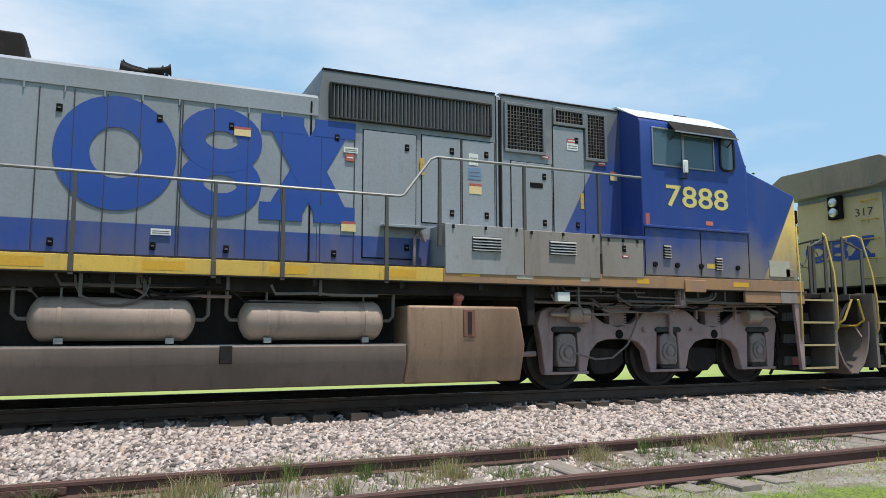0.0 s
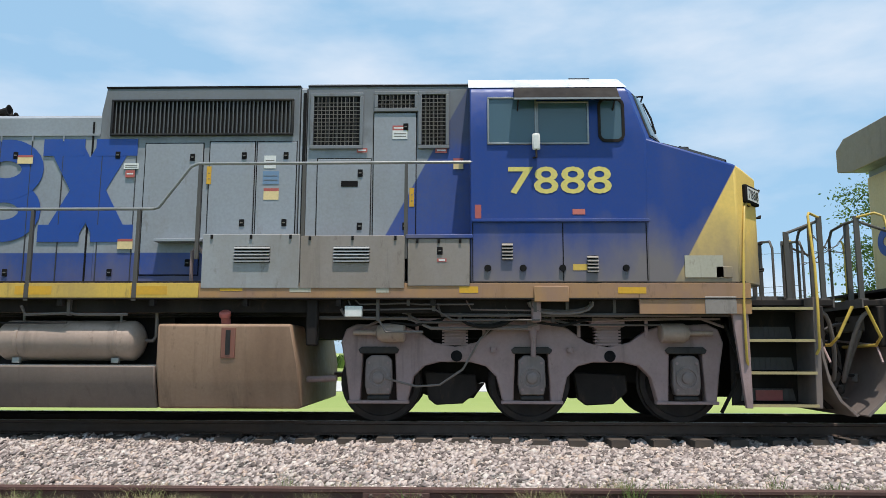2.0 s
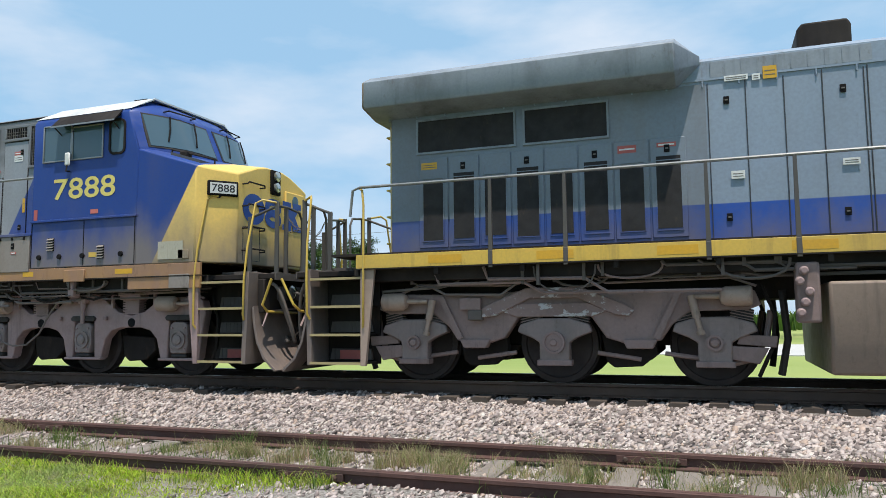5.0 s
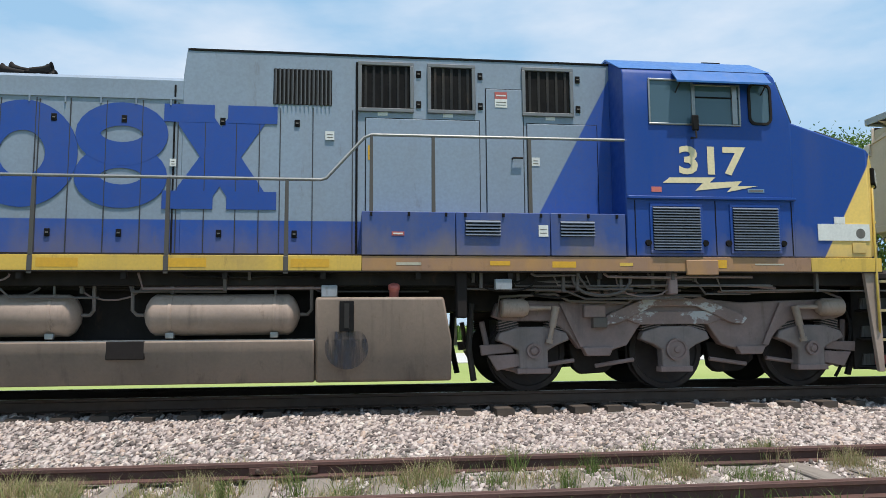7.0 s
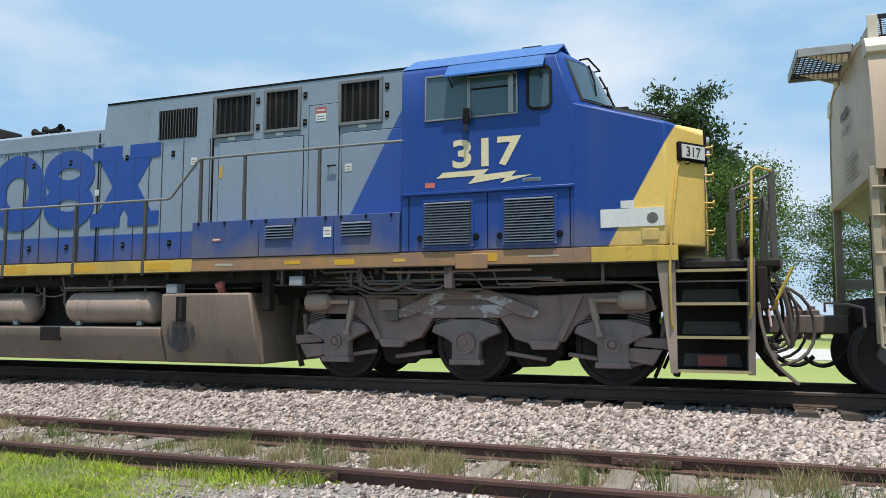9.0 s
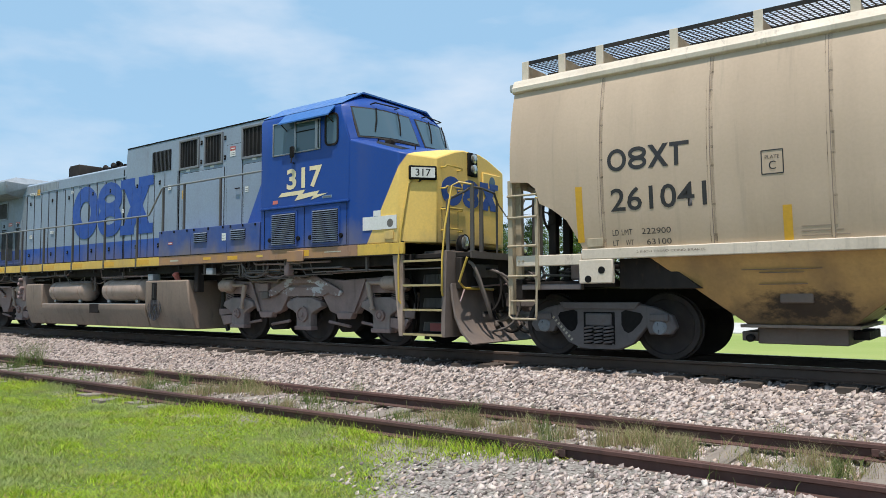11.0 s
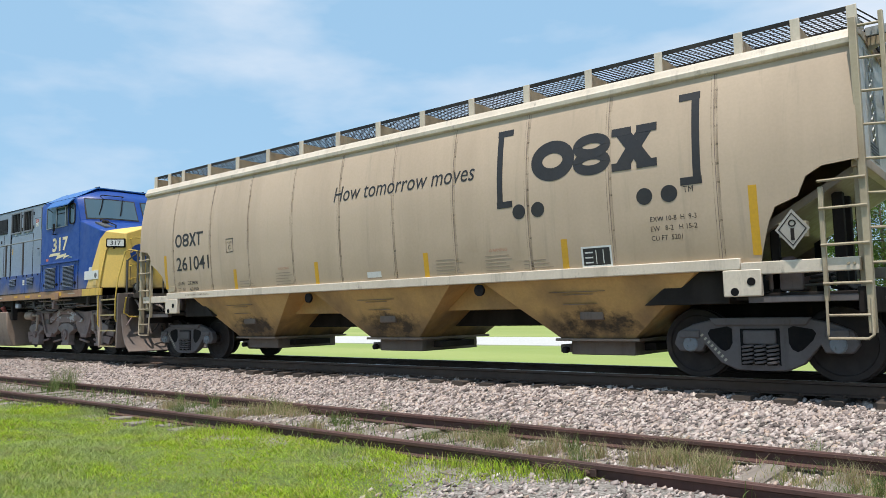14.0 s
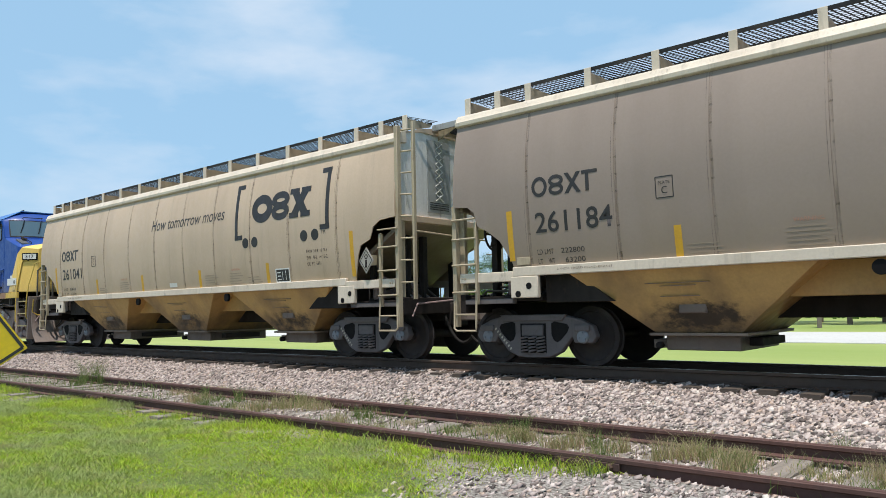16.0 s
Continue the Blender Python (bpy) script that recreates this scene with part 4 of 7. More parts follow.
        for dx in (-1.0, 1.0):
            part("brake_shoe", Shape().prism([(c + dx - .42, .66), (c + dx - .36, .3), (c + dx - .26, .22), (c + dx + .1, .24), (c + dx + .3, .4), (c + dx + .28, .62)], *sorted((sgn * .68, sgn * .84))), "frame", fr, "", .02)
        part("axle_beam", Shape().prism([(c - 1.6, .42), (c - 1.2, .26), (c - .75, .3), (c - .6, .5)], *sorted((sgn * .5, sgn * .62))), "frame", fr)
    part("bolster", Shape().box(c - 1.3, c + 1.3, -.7, .7, .78, 1.3).box(c - 2.3, c + 2.3, -.5, .5, .5, 1.0), "frame", parent, "", .03)


def louvres(name, x0, x1, z0, z1, y, n, parent, material="louvre", vertical=False, label=""):
    """A recessed dark panel with slanted slats and a rim."""
    ob = part(name, box(x0, x1, y - .004, y + .05, z0, z1), "dark", parent, label)
    for i in range(n):
        if vertical:
            x = x0 + (i + .5) * (x1 - x0) / n
            w = (x1 - x0) / n * .3
            s = Shape().prism([(x - w, y - .006), (x + w * .2, y - .03), (x + w, y - .03), (x, y - .006)], z0, z1, "z")
        else:
            z = z0 + (i + .5) * (z1 - z0) / n
            w = (z1 - z0) / n * .36
            s = Shape().prism([(y - .006, z + w), (y - .034, z - w * .4), (y - .034, z - w), (y - .006, z + w * .3)], x0, x1, "x")
        part("slat", s, material, ob)
    return ob


def rim(x0, x1, z0, z1, y, w, deep=.02):
    s = Shape()
    s.box(x0 - w, x1 + w, y - deep, y, z1, z1 + w).box(x0 - w, x1 + w, y - deep, y, z0 - w, z0)
    return s.box(x0 - w, x0, y - deep, y, z0, z1).box(x1, x1 + w, y - deep, y, z0, z1)


def caged(x0, x1, z0, z1, y, parent, frame_mat, mesh=True):
    """An intake: dark opening, inner slats, a wire cage and a proud frame."""
    ob = part("intake_grille", box(x0, x1, y - .006, y + .02, z0, z1), "dark", parent, "dark intake behind a wire cage")
    n = max(3, int((x1 - x0) / .11))
    for i in range(n):
        x = x0 + (i + .5) * (x1 - x0) / n
        part("slat", box(x - .018, x + .018, y - .016, y - .006, z0, z1), "grille", ob)
    s = Shape()
    if mesh:
        for i in range(1, int((x1 - x0) / .055)):
            s.box(x0 + i * .055 - .004, x0 + i * .055 + .004, y - .032, y - .024, z0, z1)
        for i in range(1, int((z1 - z0) / .055)):
            s.box(x0, x1, y - .034, y - .028, z0 + i * .055 - .004, z0 + i * .055 + .004)
        part("wire_cage", s, "rail_grey", ob)
    part("grille_frame", rim(x0, x1, z0, z1, y, .05, .036), frame_mat, ob, "", .006)
    return ob


def latch(x, z, y, parent):
    ob = part("latch", box(x - .035, x + .035, y - .012, y, z - .05, z + .05), "dark", parent, "", .006)
    part("latch_bar", box(x - .018, x + .018, y - .02, y - .012, z - .008, z + .008), "rail_grey", ob)


def sticker(x0, x1, z0, z1, y, material, parent, label="", bars=True):
    x0, x1 = x0 + .1 * (x1 - x0), x1 - .1 * (x1 - x0)
    ob = part("label", box(x0, x1, y - .004, y, z0, z1), material, parent, label)
    if material == "orange":
        part("label_head", box(x0, x1, y - .005, y - .004, z1 - .25 * (z1 - z0), z1), "red", ob)
        bars = False
    if bars and material != "red":
        for k in range(2):
            z = z0 + (z1 - z0) * (.3 + .32 * k)
            part("print_line", box(x0 + .02, x1 - .02, y - .006, y - .004, z - .005, z + .005), "rail_grey", ob)
    elif bars:
        part("print_line", box(x0 + .02, x1 - .02, y - .006, y - .004, (z0 + z1) / 2 - .01, (z0 + z1) / 2 + .01), "white", ob)


def coupler(x, d, parent):
    """A knuckle coupler that reaches from x towards d."""
    ob = part("coupler", Shape().prism([(x - d * .5, -.1), (x + d * .25, -.1), (x + d * .42, -.2), (x + d * .62, -.17), (x + d * .66, -.05), (x + d * .5, -.02), (x + d * .5, .05), (x + d * .64, .1), (x + d * .6, .2), (x + d * .36, .2), (x + d * .25, .1), (x - d * .5, .1)], .70, .94, "z"), "plow", parent, "rusty knuckle coupler", .02)
    part("knuckle", Shape().lathe((x + d * .5, .1, .62), (0, 0, 1), [(0, .05), (.02, .1), (.38, .1), (.4, .05), (.44, .05)], 14), "plow", ob)
    part("draft_yoke", Shape().box(*sorted((x - d * .12, x + d * .1)), -.24, .24, .6, 1.04), "frame", ob, "", .03)
    part("pin_lifter", Shape().pipe([(x + d * .35, 0, .98), (x + d * .35, 0, 1.1), (x + d * .12, -.3, 1.08), (x + d * .1, -1.2, 1.02), (x + d * .12, -1.35, .8)], .016, 6), "truck_a", ob)
    part("air_hose", Shape().pipe([(x + d * .665 * u, -.34 - .02 * u, .8 - .38 * u - 1.1 * u * (1 - u)) for u in np.linspace(0, 1, 13)], .028, 8), "hose", ob)


def chain(pts, parent, every=.05):
    """A chain of short links along points."""
    pts = [Vector(q) for q in pts]
    s, side = Shape(), 0
    for a, b in zip(pts[:-1], pts[1:]):
        n = max(1, int((b - a).length / every))
        for k in range(n):
            p, q = a.lerp(b, k / n), a.lerp(b, (k + 1.15) / n)
            w = Vector((0, .013, 0)) if side else Vector((0, 0, .013))
            s.pipe([p, p.lerp(q, .2) + w, p.lerp(q, .8) + w, q, p.lerp(q, .8) - w, p.lerp(q, .2) - w, p], .0055, 5)
            side = 1 - side
    return part("end_chain", s, "chain", parent, "slack safety chain")


def end_works(x, d, parent, kind, front):
    """Platform, steps, plow, rails and hoses at an end whose hood face is at x; d points outwards."""
    fx = lambda a: x + d * a
    lo = lambda a, b: sorted((fx(a), fx(b)))
    plat = part("end_platform", Shape().box(*lo(-.15, 1.25), -1.25, 1.25, 1.52, 1.60), "frame", parent, "", .01)
    part("platform_edge", Shape().box(*lo(1.25, 1.27), -1.25, 1.25, 1.5, 1.61), "pipe", plat)
    grime = "reservoir" if kind == "b" else "truck_a"
    for sgn in (-1, 1):
        yy = lambda a, b: sorted((sgn * a, sgn * b))
        sw = part("step_well", Shape().prism([(fx(-.16), 1.62), (fx(.06), 1.62), (fx(.06), .24), (fx(-.02), .24)], *yy(1.46, 1.52)), grime, parent, "grimy sheet steel step well", .006)
        part("well_side", Shape().prism([(fx(.88), 1.62), (fx(.96), 1.62), (fx(.92), .24), (fx(.84), .24)], *yy(.98, 1.5)), "plow", sw, "", .006)
        part("well_back", Shape().box(*lo(0, .9), *yy(.95, .99), .24, 1.6), "frame", sw)
        for k in range(4):
            z = .27 + k * .40
            part("tread", Shape().box(*lo(.04, .86), *yy(1.0, 1.5), z - .015, z + .015), "frame", sw, "", .004)
            part("tread_edge", Shape().box(*lo(.03, .87), *yy(1.5, 1.515), z - .015, z + .02), "step", sw)
            rs = Shape().prism([(fx(.1), z + .03), (fx(.8), z + .03), (fx(.77), z + .19), (fx(.13), z + .19)], *yy(1.0, 1.03))
            for q in range(9):
                rs.box(*lo(.15 + .07 * q, .165 + .07 * q), *yy(1.03, 1.038), z + .04, z + .18)
            part("riser", rs, "pipe", sw)
        part("step_light_plate", Shape().box(*lo(.28, .62), *yy(1.038, 1.06), .31, .44), "red", sw, "faded red plate behind the lowest step")
        rail_mat = "yellow_rail" if front or kind == "b" else "rail_grey"
        inner = [(.24, 1.3, 2.84), (.17, 1.36, 2.85), (.12, 1.42, 2.78), (.03, 1.52, 1.98)] if front else [(.12, 1.4, 2.76), (.04, 1.5, 2.72), (.0, 1.54, 2.5)]
        part("step_rail", Shape().pipe([(fx(p), sgn * q, h) for p, q, h in inner + [(.0, 1.55, 1.5), (.0, 1.55, .84), (.03, 1.5, .76)]], .017, 8), rail_mat, parent, "long bent step handrail")
        outer = [(1.2, 1.12, 2.70), (1.02, 1.24, 2.74), (.96, 1.34, 2.68), (.93, 1.5, 2.0), (.91, 1.55, 1.5), (.9, 1.55, .98), (.88, 1.5, .9)]
        part("step_rail", Shape().pipe([(fx(p), sgn * q, h) for p, q, h in outer], .017, 8), rail_mat, parent, "bent step handrail")
        for p, q, top in ((1.2, 1.12, 2.72), (1.2, .86, 2.66), (.74, 1.16, 2.5)):
            post = part("post", Shape().box(*lo(p - .035, p + .035), *yy(q - .016, q + .016), 1.58, top), "post_dark", parent, "flat dark rail post", .005)
            part("post_foot", Shape().box(*lo(p - .06, p + .06), *yy(q - .05, q + .05), 1.6, 1.625), "pipe", post)
        part("end_rail", Shape().pipe([(fx(.74), sgn * 1.16, 2.48), (fx(.95), sgn * 1.14, 2.56), (fx(1.2), sgn * 1.1, 2.66), (fx(1.22), sgn * .86, 2.66), (fx(1.22), sgn * .5, 2.62), (fx(1.22), sgn * .42, 2.5), (fx(1.22), sgn * .42, 1.6)], .02, 8), "post_dark", parent)
        part("cut_lever", Shape().pipe([(fx(1.12), sgn * .4, 1.0), (fx(1.16), sgn * 1.3, 1.02), (fx(1.18), sgn * 1.46, 1.12), (fx(1.36), sgn * 1.5, 1.5)], .02, 8), rail_mat, parent, "uncoupling lever with a bent handle")
        part("hose_bracket", Shape().box(*lo(1.05, 1.16), *yy(.3, .95), 1.2, 1.42), "pipe", parent, "", .02)
        for k in range(4):
            y, q, w = sgn * (.34 + .11 * k), .16 * (k % 3), .2 + .09 * ((k * 2) % 5)
            bend = [(1.12 + w * math.sin(u * 3.0), y + sgn * .1 * math.sin(u * 5 + k), 1.34 - (.72 + q) * u + .12 * math.sin(u * 6.3)) for u in np.linspace(0, 1, 12)]
            hose = part("mu_hose", Shape().pipe([(fx(p), g, h) for p, g, h in bend], .021, 7), ("hose", "grey_hose", "pipe")[k % 3], parent, "dangling multiple-unit air hose")
            p, g, h = bend[-1]
            part("hose_fitting", Shape().lathe((fx(p), g, h + .02), (d * .4, 0, -1), [(0, .026), (.05, .03), (.06, .045), (.1, .045), (.12, .02)], 10), "pipe", hose)
        part("jumper_loop", Shape().pipe([(fx(1.14 + .24 * math.sin(u * 3.14)), sgn * (.98 + .16 * math.cos(u * 4.4)), 1.0 + .45 * math.cos(u * 5.2)) for u in np.linspace(0, 1, 14)], .028, 8), "grey_hose", parent)
    if (kind == "a") == front:      # half of the chain that hangs between the engines
        for y, low in ((-.86, .26), (-.4, .36)):
            chain([(fx(1.22), y, 2.52), (fx(1.34), y, 2.52 - low * .6), (fx(1.48), y, 2.52 - low * .92), (fx(1.67), y, 2.52 - low)], parent)
    else:
        chain([(fx(1.24), -.42, 2.45), (fx(1.26), -.2, 2.26), (fx(1.26), 0, 2.2), (fx(1.26), .2, 2.26), (fx(1.24), .42, 2.45)], parent)
    part("end_sill", Shape().box(*lo(.98, 1.1), -1.3, 1.3, 1.0, 1.52), "frame", parent, "", .02)
    curve = [(1.0, 1.1), (1.02, .86), (1.08, .58), (1.2, .34), (1.4, .15)]
    plow = [(fx(p), z) for p, z in curve] + [(fx(p - .035), z - .02) for p, z in reversed(curve)]
    blade = part("plow", Shape().prism(plow, -1.42, 1.42), "plow", parent, "worn curved snow plow blade", .006)
    for y in (-1.0, -.35, .35, 1.0):
        part("plow_brace", Shape().prism([(fx(.9), 1.0), (fx(1.0), 1.0), (fx(1.04), .5), (fx(1.3), .2), (fx(1.2), .2), (fx(.95), .55)], y - .02, y + .02), "frame", blade)
    coupler(fx(1.0), d, parent)
    return plat


def hood_ring(x, w, z, zc):
    return [(x, -w, 1.8), (x, -w, zc), (x, -w + .05, zc + (z - zc) * .55), (x, -w + .16, z - .02), (x, -w + .3, z), (x, w - .3, z), (x, w - .16, z - .02), (x, w - .05, zc + (z - zc) * .55), (x, w, zc), (x, w, 1.8)]


def plumbing(o, x0, x1, seed, count):
    """Air pipes, cables and clamps under the walkway."""
    r = random.Random(seed)
    for k in range(count):
        x, y, z = r.uniform(x0, x1 - 1.2), r.uniform(-1.46, -1.2), r.uniform(1.34, 1.55)
        long_, way, drop = r.uniform(1.0, 3.2), r.choice((-1, 1)), r.uniform(.06, .22)
        q = [(x, y, min(1.58, z + r.uniform(.1, .2))), (x + .06, y, z), (x + long_ * .45, y, z + r.uniform(-.02, .02)), (x + long_ * .55, y, z - drop * (k % 2)), (x + long_, y + .04 * way, z - drop * (k % 2))]
        if k % 3 == 2:      # a slack loop
            q = [(x + .8 * u - .12 * math.sin(6.28 * u), y, 1.56 - drop * 1.6 * math.sin(3.14 * u)) for u in np.linspace(0, 1, 10)]
        pp = part("air_pipe", Shape().pipe(q, r.choice((.012, .016, .02, .024)), 6), r.choice(("pipe", "grey_hose", "pipe", "truck_b", "hose")), o)
        part("pipe_clamp", box(q[2][0] - .02, q[2][0] + .02, y - .03, y + .03, q[2][2] - .03, 1.59), "pipe", pp)


def locomotive(kind, nose):
    a = kind == "a"
    label = ("dusty blue and grey diesel locomotive with yellow nose" if a else "blue and grey diesel locomotive with yellow nose and lightning bolt")
    o = base("locomotive", pose(nose, YC, 0), label, "locomotive", group="engines of the train")
    H, W = "hood_" + kind, 1.01                # hood paint and half width
    L = lambda X: X - (7.11 if a else 29.85)   # drawing stations to the engine's own
    rear, tall, cab0 = (-19.5, L(-1.46), -3.42) if a else (L(10.32), L(20.45), -3.55)
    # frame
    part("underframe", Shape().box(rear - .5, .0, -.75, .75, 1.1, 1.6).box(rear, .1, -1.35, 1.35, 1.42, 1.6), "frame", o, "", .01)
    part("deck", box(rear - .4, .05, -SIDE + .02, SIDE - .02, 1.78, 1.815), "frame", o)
    mid = -6.9 if a else -7.05
    for sgn in (-1, 1):
        y0, y1 = sorted((sgn * (SIDE - .05), sgn * SIDE))
        part("side_sill", box(rear, mid, y0, y1, 1.60, 1.79), "yellow", o, "dusty yellow sill", .004)
        part("side_sill", box(mid + .004, -1.3 if a else -.95, y0, y1, 1.60, 1.79), "sill_dirty", o, "grimy sill with worn yellow paint", .004)
        part("side_sill", box((-1.296 if a else -.946), .1, y0, y1, 1.60 if not a else 1.40, 1.79), "yellow" if not a else "sill_dirty", o, "", .004)
        part("sill_flange", box(rear, .1, *sorted((sgn * (SIDE - .12), sgn * (SIDE + .015))), 1.585, 1.6), "frame", o)
    for i in range(9):
        x = mid - .6 - i * 1.5
        if x > rear:
            part("reflector", box(x - .28, x + .2, -SIDE - .003, -SIDE, 1.64, 1.75), "bright_yellow", o, "bright reflective strip on the sill")
    for i in range(14):
        x = rear + i * 1.2
        part("sill_bracket", box(x - .03, x + .03, -SIDE + .02, -SIDE + .1, 1.5, 1.585), "frame", o)
    r5 = random.Random(11 if a else 12)
    for i in range(6):
        x = -6.6 + i * 1.0 + r5.uniform(-.2, .2)
        part("worn_patch", box(x, x + r5.uniform(.12, .42), -SIDE - .003, -SIDE, 1.64 + r5.uniform(0, .05), 1.72 + r5.uniform(-.02, .04)), r5.choice(("silver_stripe", "bright_yellow", "yellow", "silver_stripe")), o)
    # hood
    back_x = rear if a else rear + .33
    part("long_hood", loft(Shape(), [hood_ring(back_x, W, 4.25, 4.16), hood_ring(tall + .05, W, 4.25, 4.16)]), H, o, "grey engine hood above a blue band")
    part("hood_seam", box(tall - .11, tall - .088, -W - .012, -W + .02, 1.85, 4.1), "dark", o)
    t1 = L(1.33) if a else cab0 + .02
    tall_ring = lambda x, z: [(x, -W - .005, 1.82), (x, -W - .005, z - .05), (x, -W + .06, z), (x, W - .06, z), (x, W + .005, z - .05), (x, W + .005, 1.82)]
    part("hood_upper", loft(Shape(), [tall_ring(tall, 4.26), tall_ring(tall + (.06 if a else .04), 4.63), tall_ring(t1, 4.63)]), H if not a else "hood_top_a", o, "", .01)
    for x0, x1 in ((tall + .05, t1),) + (((t1 + .11, cab0),) if a else ()):
        part("roof_edge", box(x0, x1, -W - .014, -W + .05, 4.585, 4.61), "dark", o)
    if a:
        part("hood_upper", loft(Shape(), [tall_ring(t1 + .02, 4.60), tall_ring(t1 + .09, 4.60)]), H, o)
        part("hood_upper", loft(Shape(), [tall_ring(t1 + .11, 4.65), tall_ring(cab0 + .02, 4.65)]), "hood_top_a", o, "", .01)
    F = -W - .006
    # seams, latches and doors
    seams = ([L(x) for x in (-4.88, -4.50, -4.13, -3.74, -3.27, -3.24, -2.85, -2.41, -1.96, -1.41, -.93)] + [L(-4.88) - .44 * i for i in range(1, 16)] if a else
             [L(x) for x in (15.08, 15.53, 15.97, 16.4, 16.85, 16.89, 17.35, 17.8, 18.2, 18.63, 18.67, 19.05, 19.5, 19.95, 20.4, 20.75, 21.15, 21.45, 21.72, 22.15, 22.68)])
    for k, x in enumerate(seams):
        top = 3.86 if x < tall else 3.82
        part("door_gap", box(x - .0055, x + .0055, F - .009, F + .01, 1.86, top + .02 * (k % 2)), "door_line", o)
        if k % 3 == 0 and x < L(22.5 if not a else -.8):
            latch(x + .2, 2.12 if not a else 1.98, F - .002, o)
            latch(x + .22, 3.62, F - .002, o)
    part("hood_gutter", box(rear, tall, F - .01, F + .01, 3.9, 3.93), H, o)
    for i in range(int((tall - rear) / .44)):
        part("hinge", Shape().rod((rear + .3 + i * .44, F - .008, 3.82), (rear + .3 + i * .44, F - .008, 3.9), .012, 6), H, o)
    # emblem on the hood
    ex = [L(x) for x in ((-4.71, -3.30, -3.27, -2.22, -2.24, -.92) if a else (17.80, 19.16, 19.12, 20.28, 20.22, 21.68))]
    z0, z1 = (2.40, 3.85) if a else (2.44, 3.84)
    painted("emblem_ring", emblem_ring(ex[0], ex[1], z0, z1, .40, F - .003), "blue", o, "large blue painted ring")
    painted("emblem_ring", emblem_double(ex[2], ex[3], z0, z1, .31, F - .003), "blue", o, "large blue painted ring")
    painted("emblem_bar", emblem_cross(ex[4], ex[5], z0, z1, .44, F - .003, serif=.24), "blue", o, "large blue painted bar")
    # upper intakes
    if a:
        louvres("radiator_louvre", L(-1.28), L(1.22), 3.92, 4.38, F, 44, o, "louvre", True, "wide dark louvred intake")
        part("louvre_rim", rim(L(-1.28), L(1.22), 3.92, 4.38, F, .03, .045), "grille", o, "", .006)
        caged(L(1.53), L(2.17), 3.74, 4.44, F, o, "grille_frame")
        caged(L(2.42), L(2.93), 4.27, 4.46, F, o, "grille_frame")
        caged(L(3.03), L(3.36), 3.74, 4.46, F, o, "grille_frame")
        for x0, x1, zz0, zz1 in ((-.8, .0, 1.95, 3.78), (.1, .72, 2.5, 3.8), (.76, 1.30, 2.5, 3.8), (1.6, 2.33, 2.45, 3.55), (2.37, 2.95, 2.45, 4.2)):
            part("door_outline", box(L(x0) - .012, L(x1) + .012, F - .007, F + .01, zz0 - .012, zz1 + .012), "dark", o)
            part("hood_door", Shape().box(L(x0), L(x1), F - .014, F, zz0, zz1), H, o, "", .006)
            latch(L(x1) - .14, zz1 - .2, F - .014, o)
            latch(L(x1) - .14, zz0 + .16, F - .014, o)
        part("door_slot", box(L(1.93), L(2.16), F - .02, F - .012, 3.16, 3.24), "dark", o)
        part("step_board", Shape().box(L(-.55), L(.1), -1.2, -1.0, 2.38, 2.42), "grey", o, "", .006)
        part("valve_pipe", Shape().pipe([(L(-.05), -1.1, 1.82), (L(-.05), -1.12, 2.25), (L(.02), -1.12, 2.35), (L(.12), -1.1, 2.2)], .025, 8), "truck_a", o)
    else:
        louvres("radiator_louvre", L(21.62), L(22.40), 3.88, 4.37, F, 14, o, "louvre", True, "dark louvred intake")
        for x0, x1 in ((22.80, 23.46), (23.75, 24.32), (25.08, 25.72)):
            caged(L(x0), L(x1), 3.86, 4.46, F, o, "grille_frame", False)
            latch(L(x1) + .12, 4.36, F, o)
            latch(L(x1) + .12, 3.93, F, o)
        for x0, x1, zz0, zz1 in ((22.86, 24.42, 2.42, 3.72), (24.52, 25.04, 2.42, 4.18), (25.1, 26.1, 2.42, 3.70)):
            part("door_outline", box(L(x0) - .01, L(x1) + .01, F - .007, F + .01, zz0 - .01, zz1 + .01), "dark", o)
            part("hood_door", Shape().box(L(x0), L(x1), F - .014, F, zz0, zz1), H, o, "", .006)
        part("door_handle", Shape().pipe([(L(24.88), F - .01, 3.2), (L(24.88), F - .06, 3.2), (L(25.02), F - .06, 3.2)], .014, 6), "frame", o)
        for x in (20.7, 21.1, 23.0, 23.9, 25.35):
            sticker(L(x), L(x) + .17, 3.76, 3.81, F - .002, "white", o, bars=False)
    part("hood_seam", box(L(1.4) - .02 if a else L(22.72), L(1.4) + .02 if a else L(22.75), F - .012, F + .01, 1.85, 4.5), "dark", o)
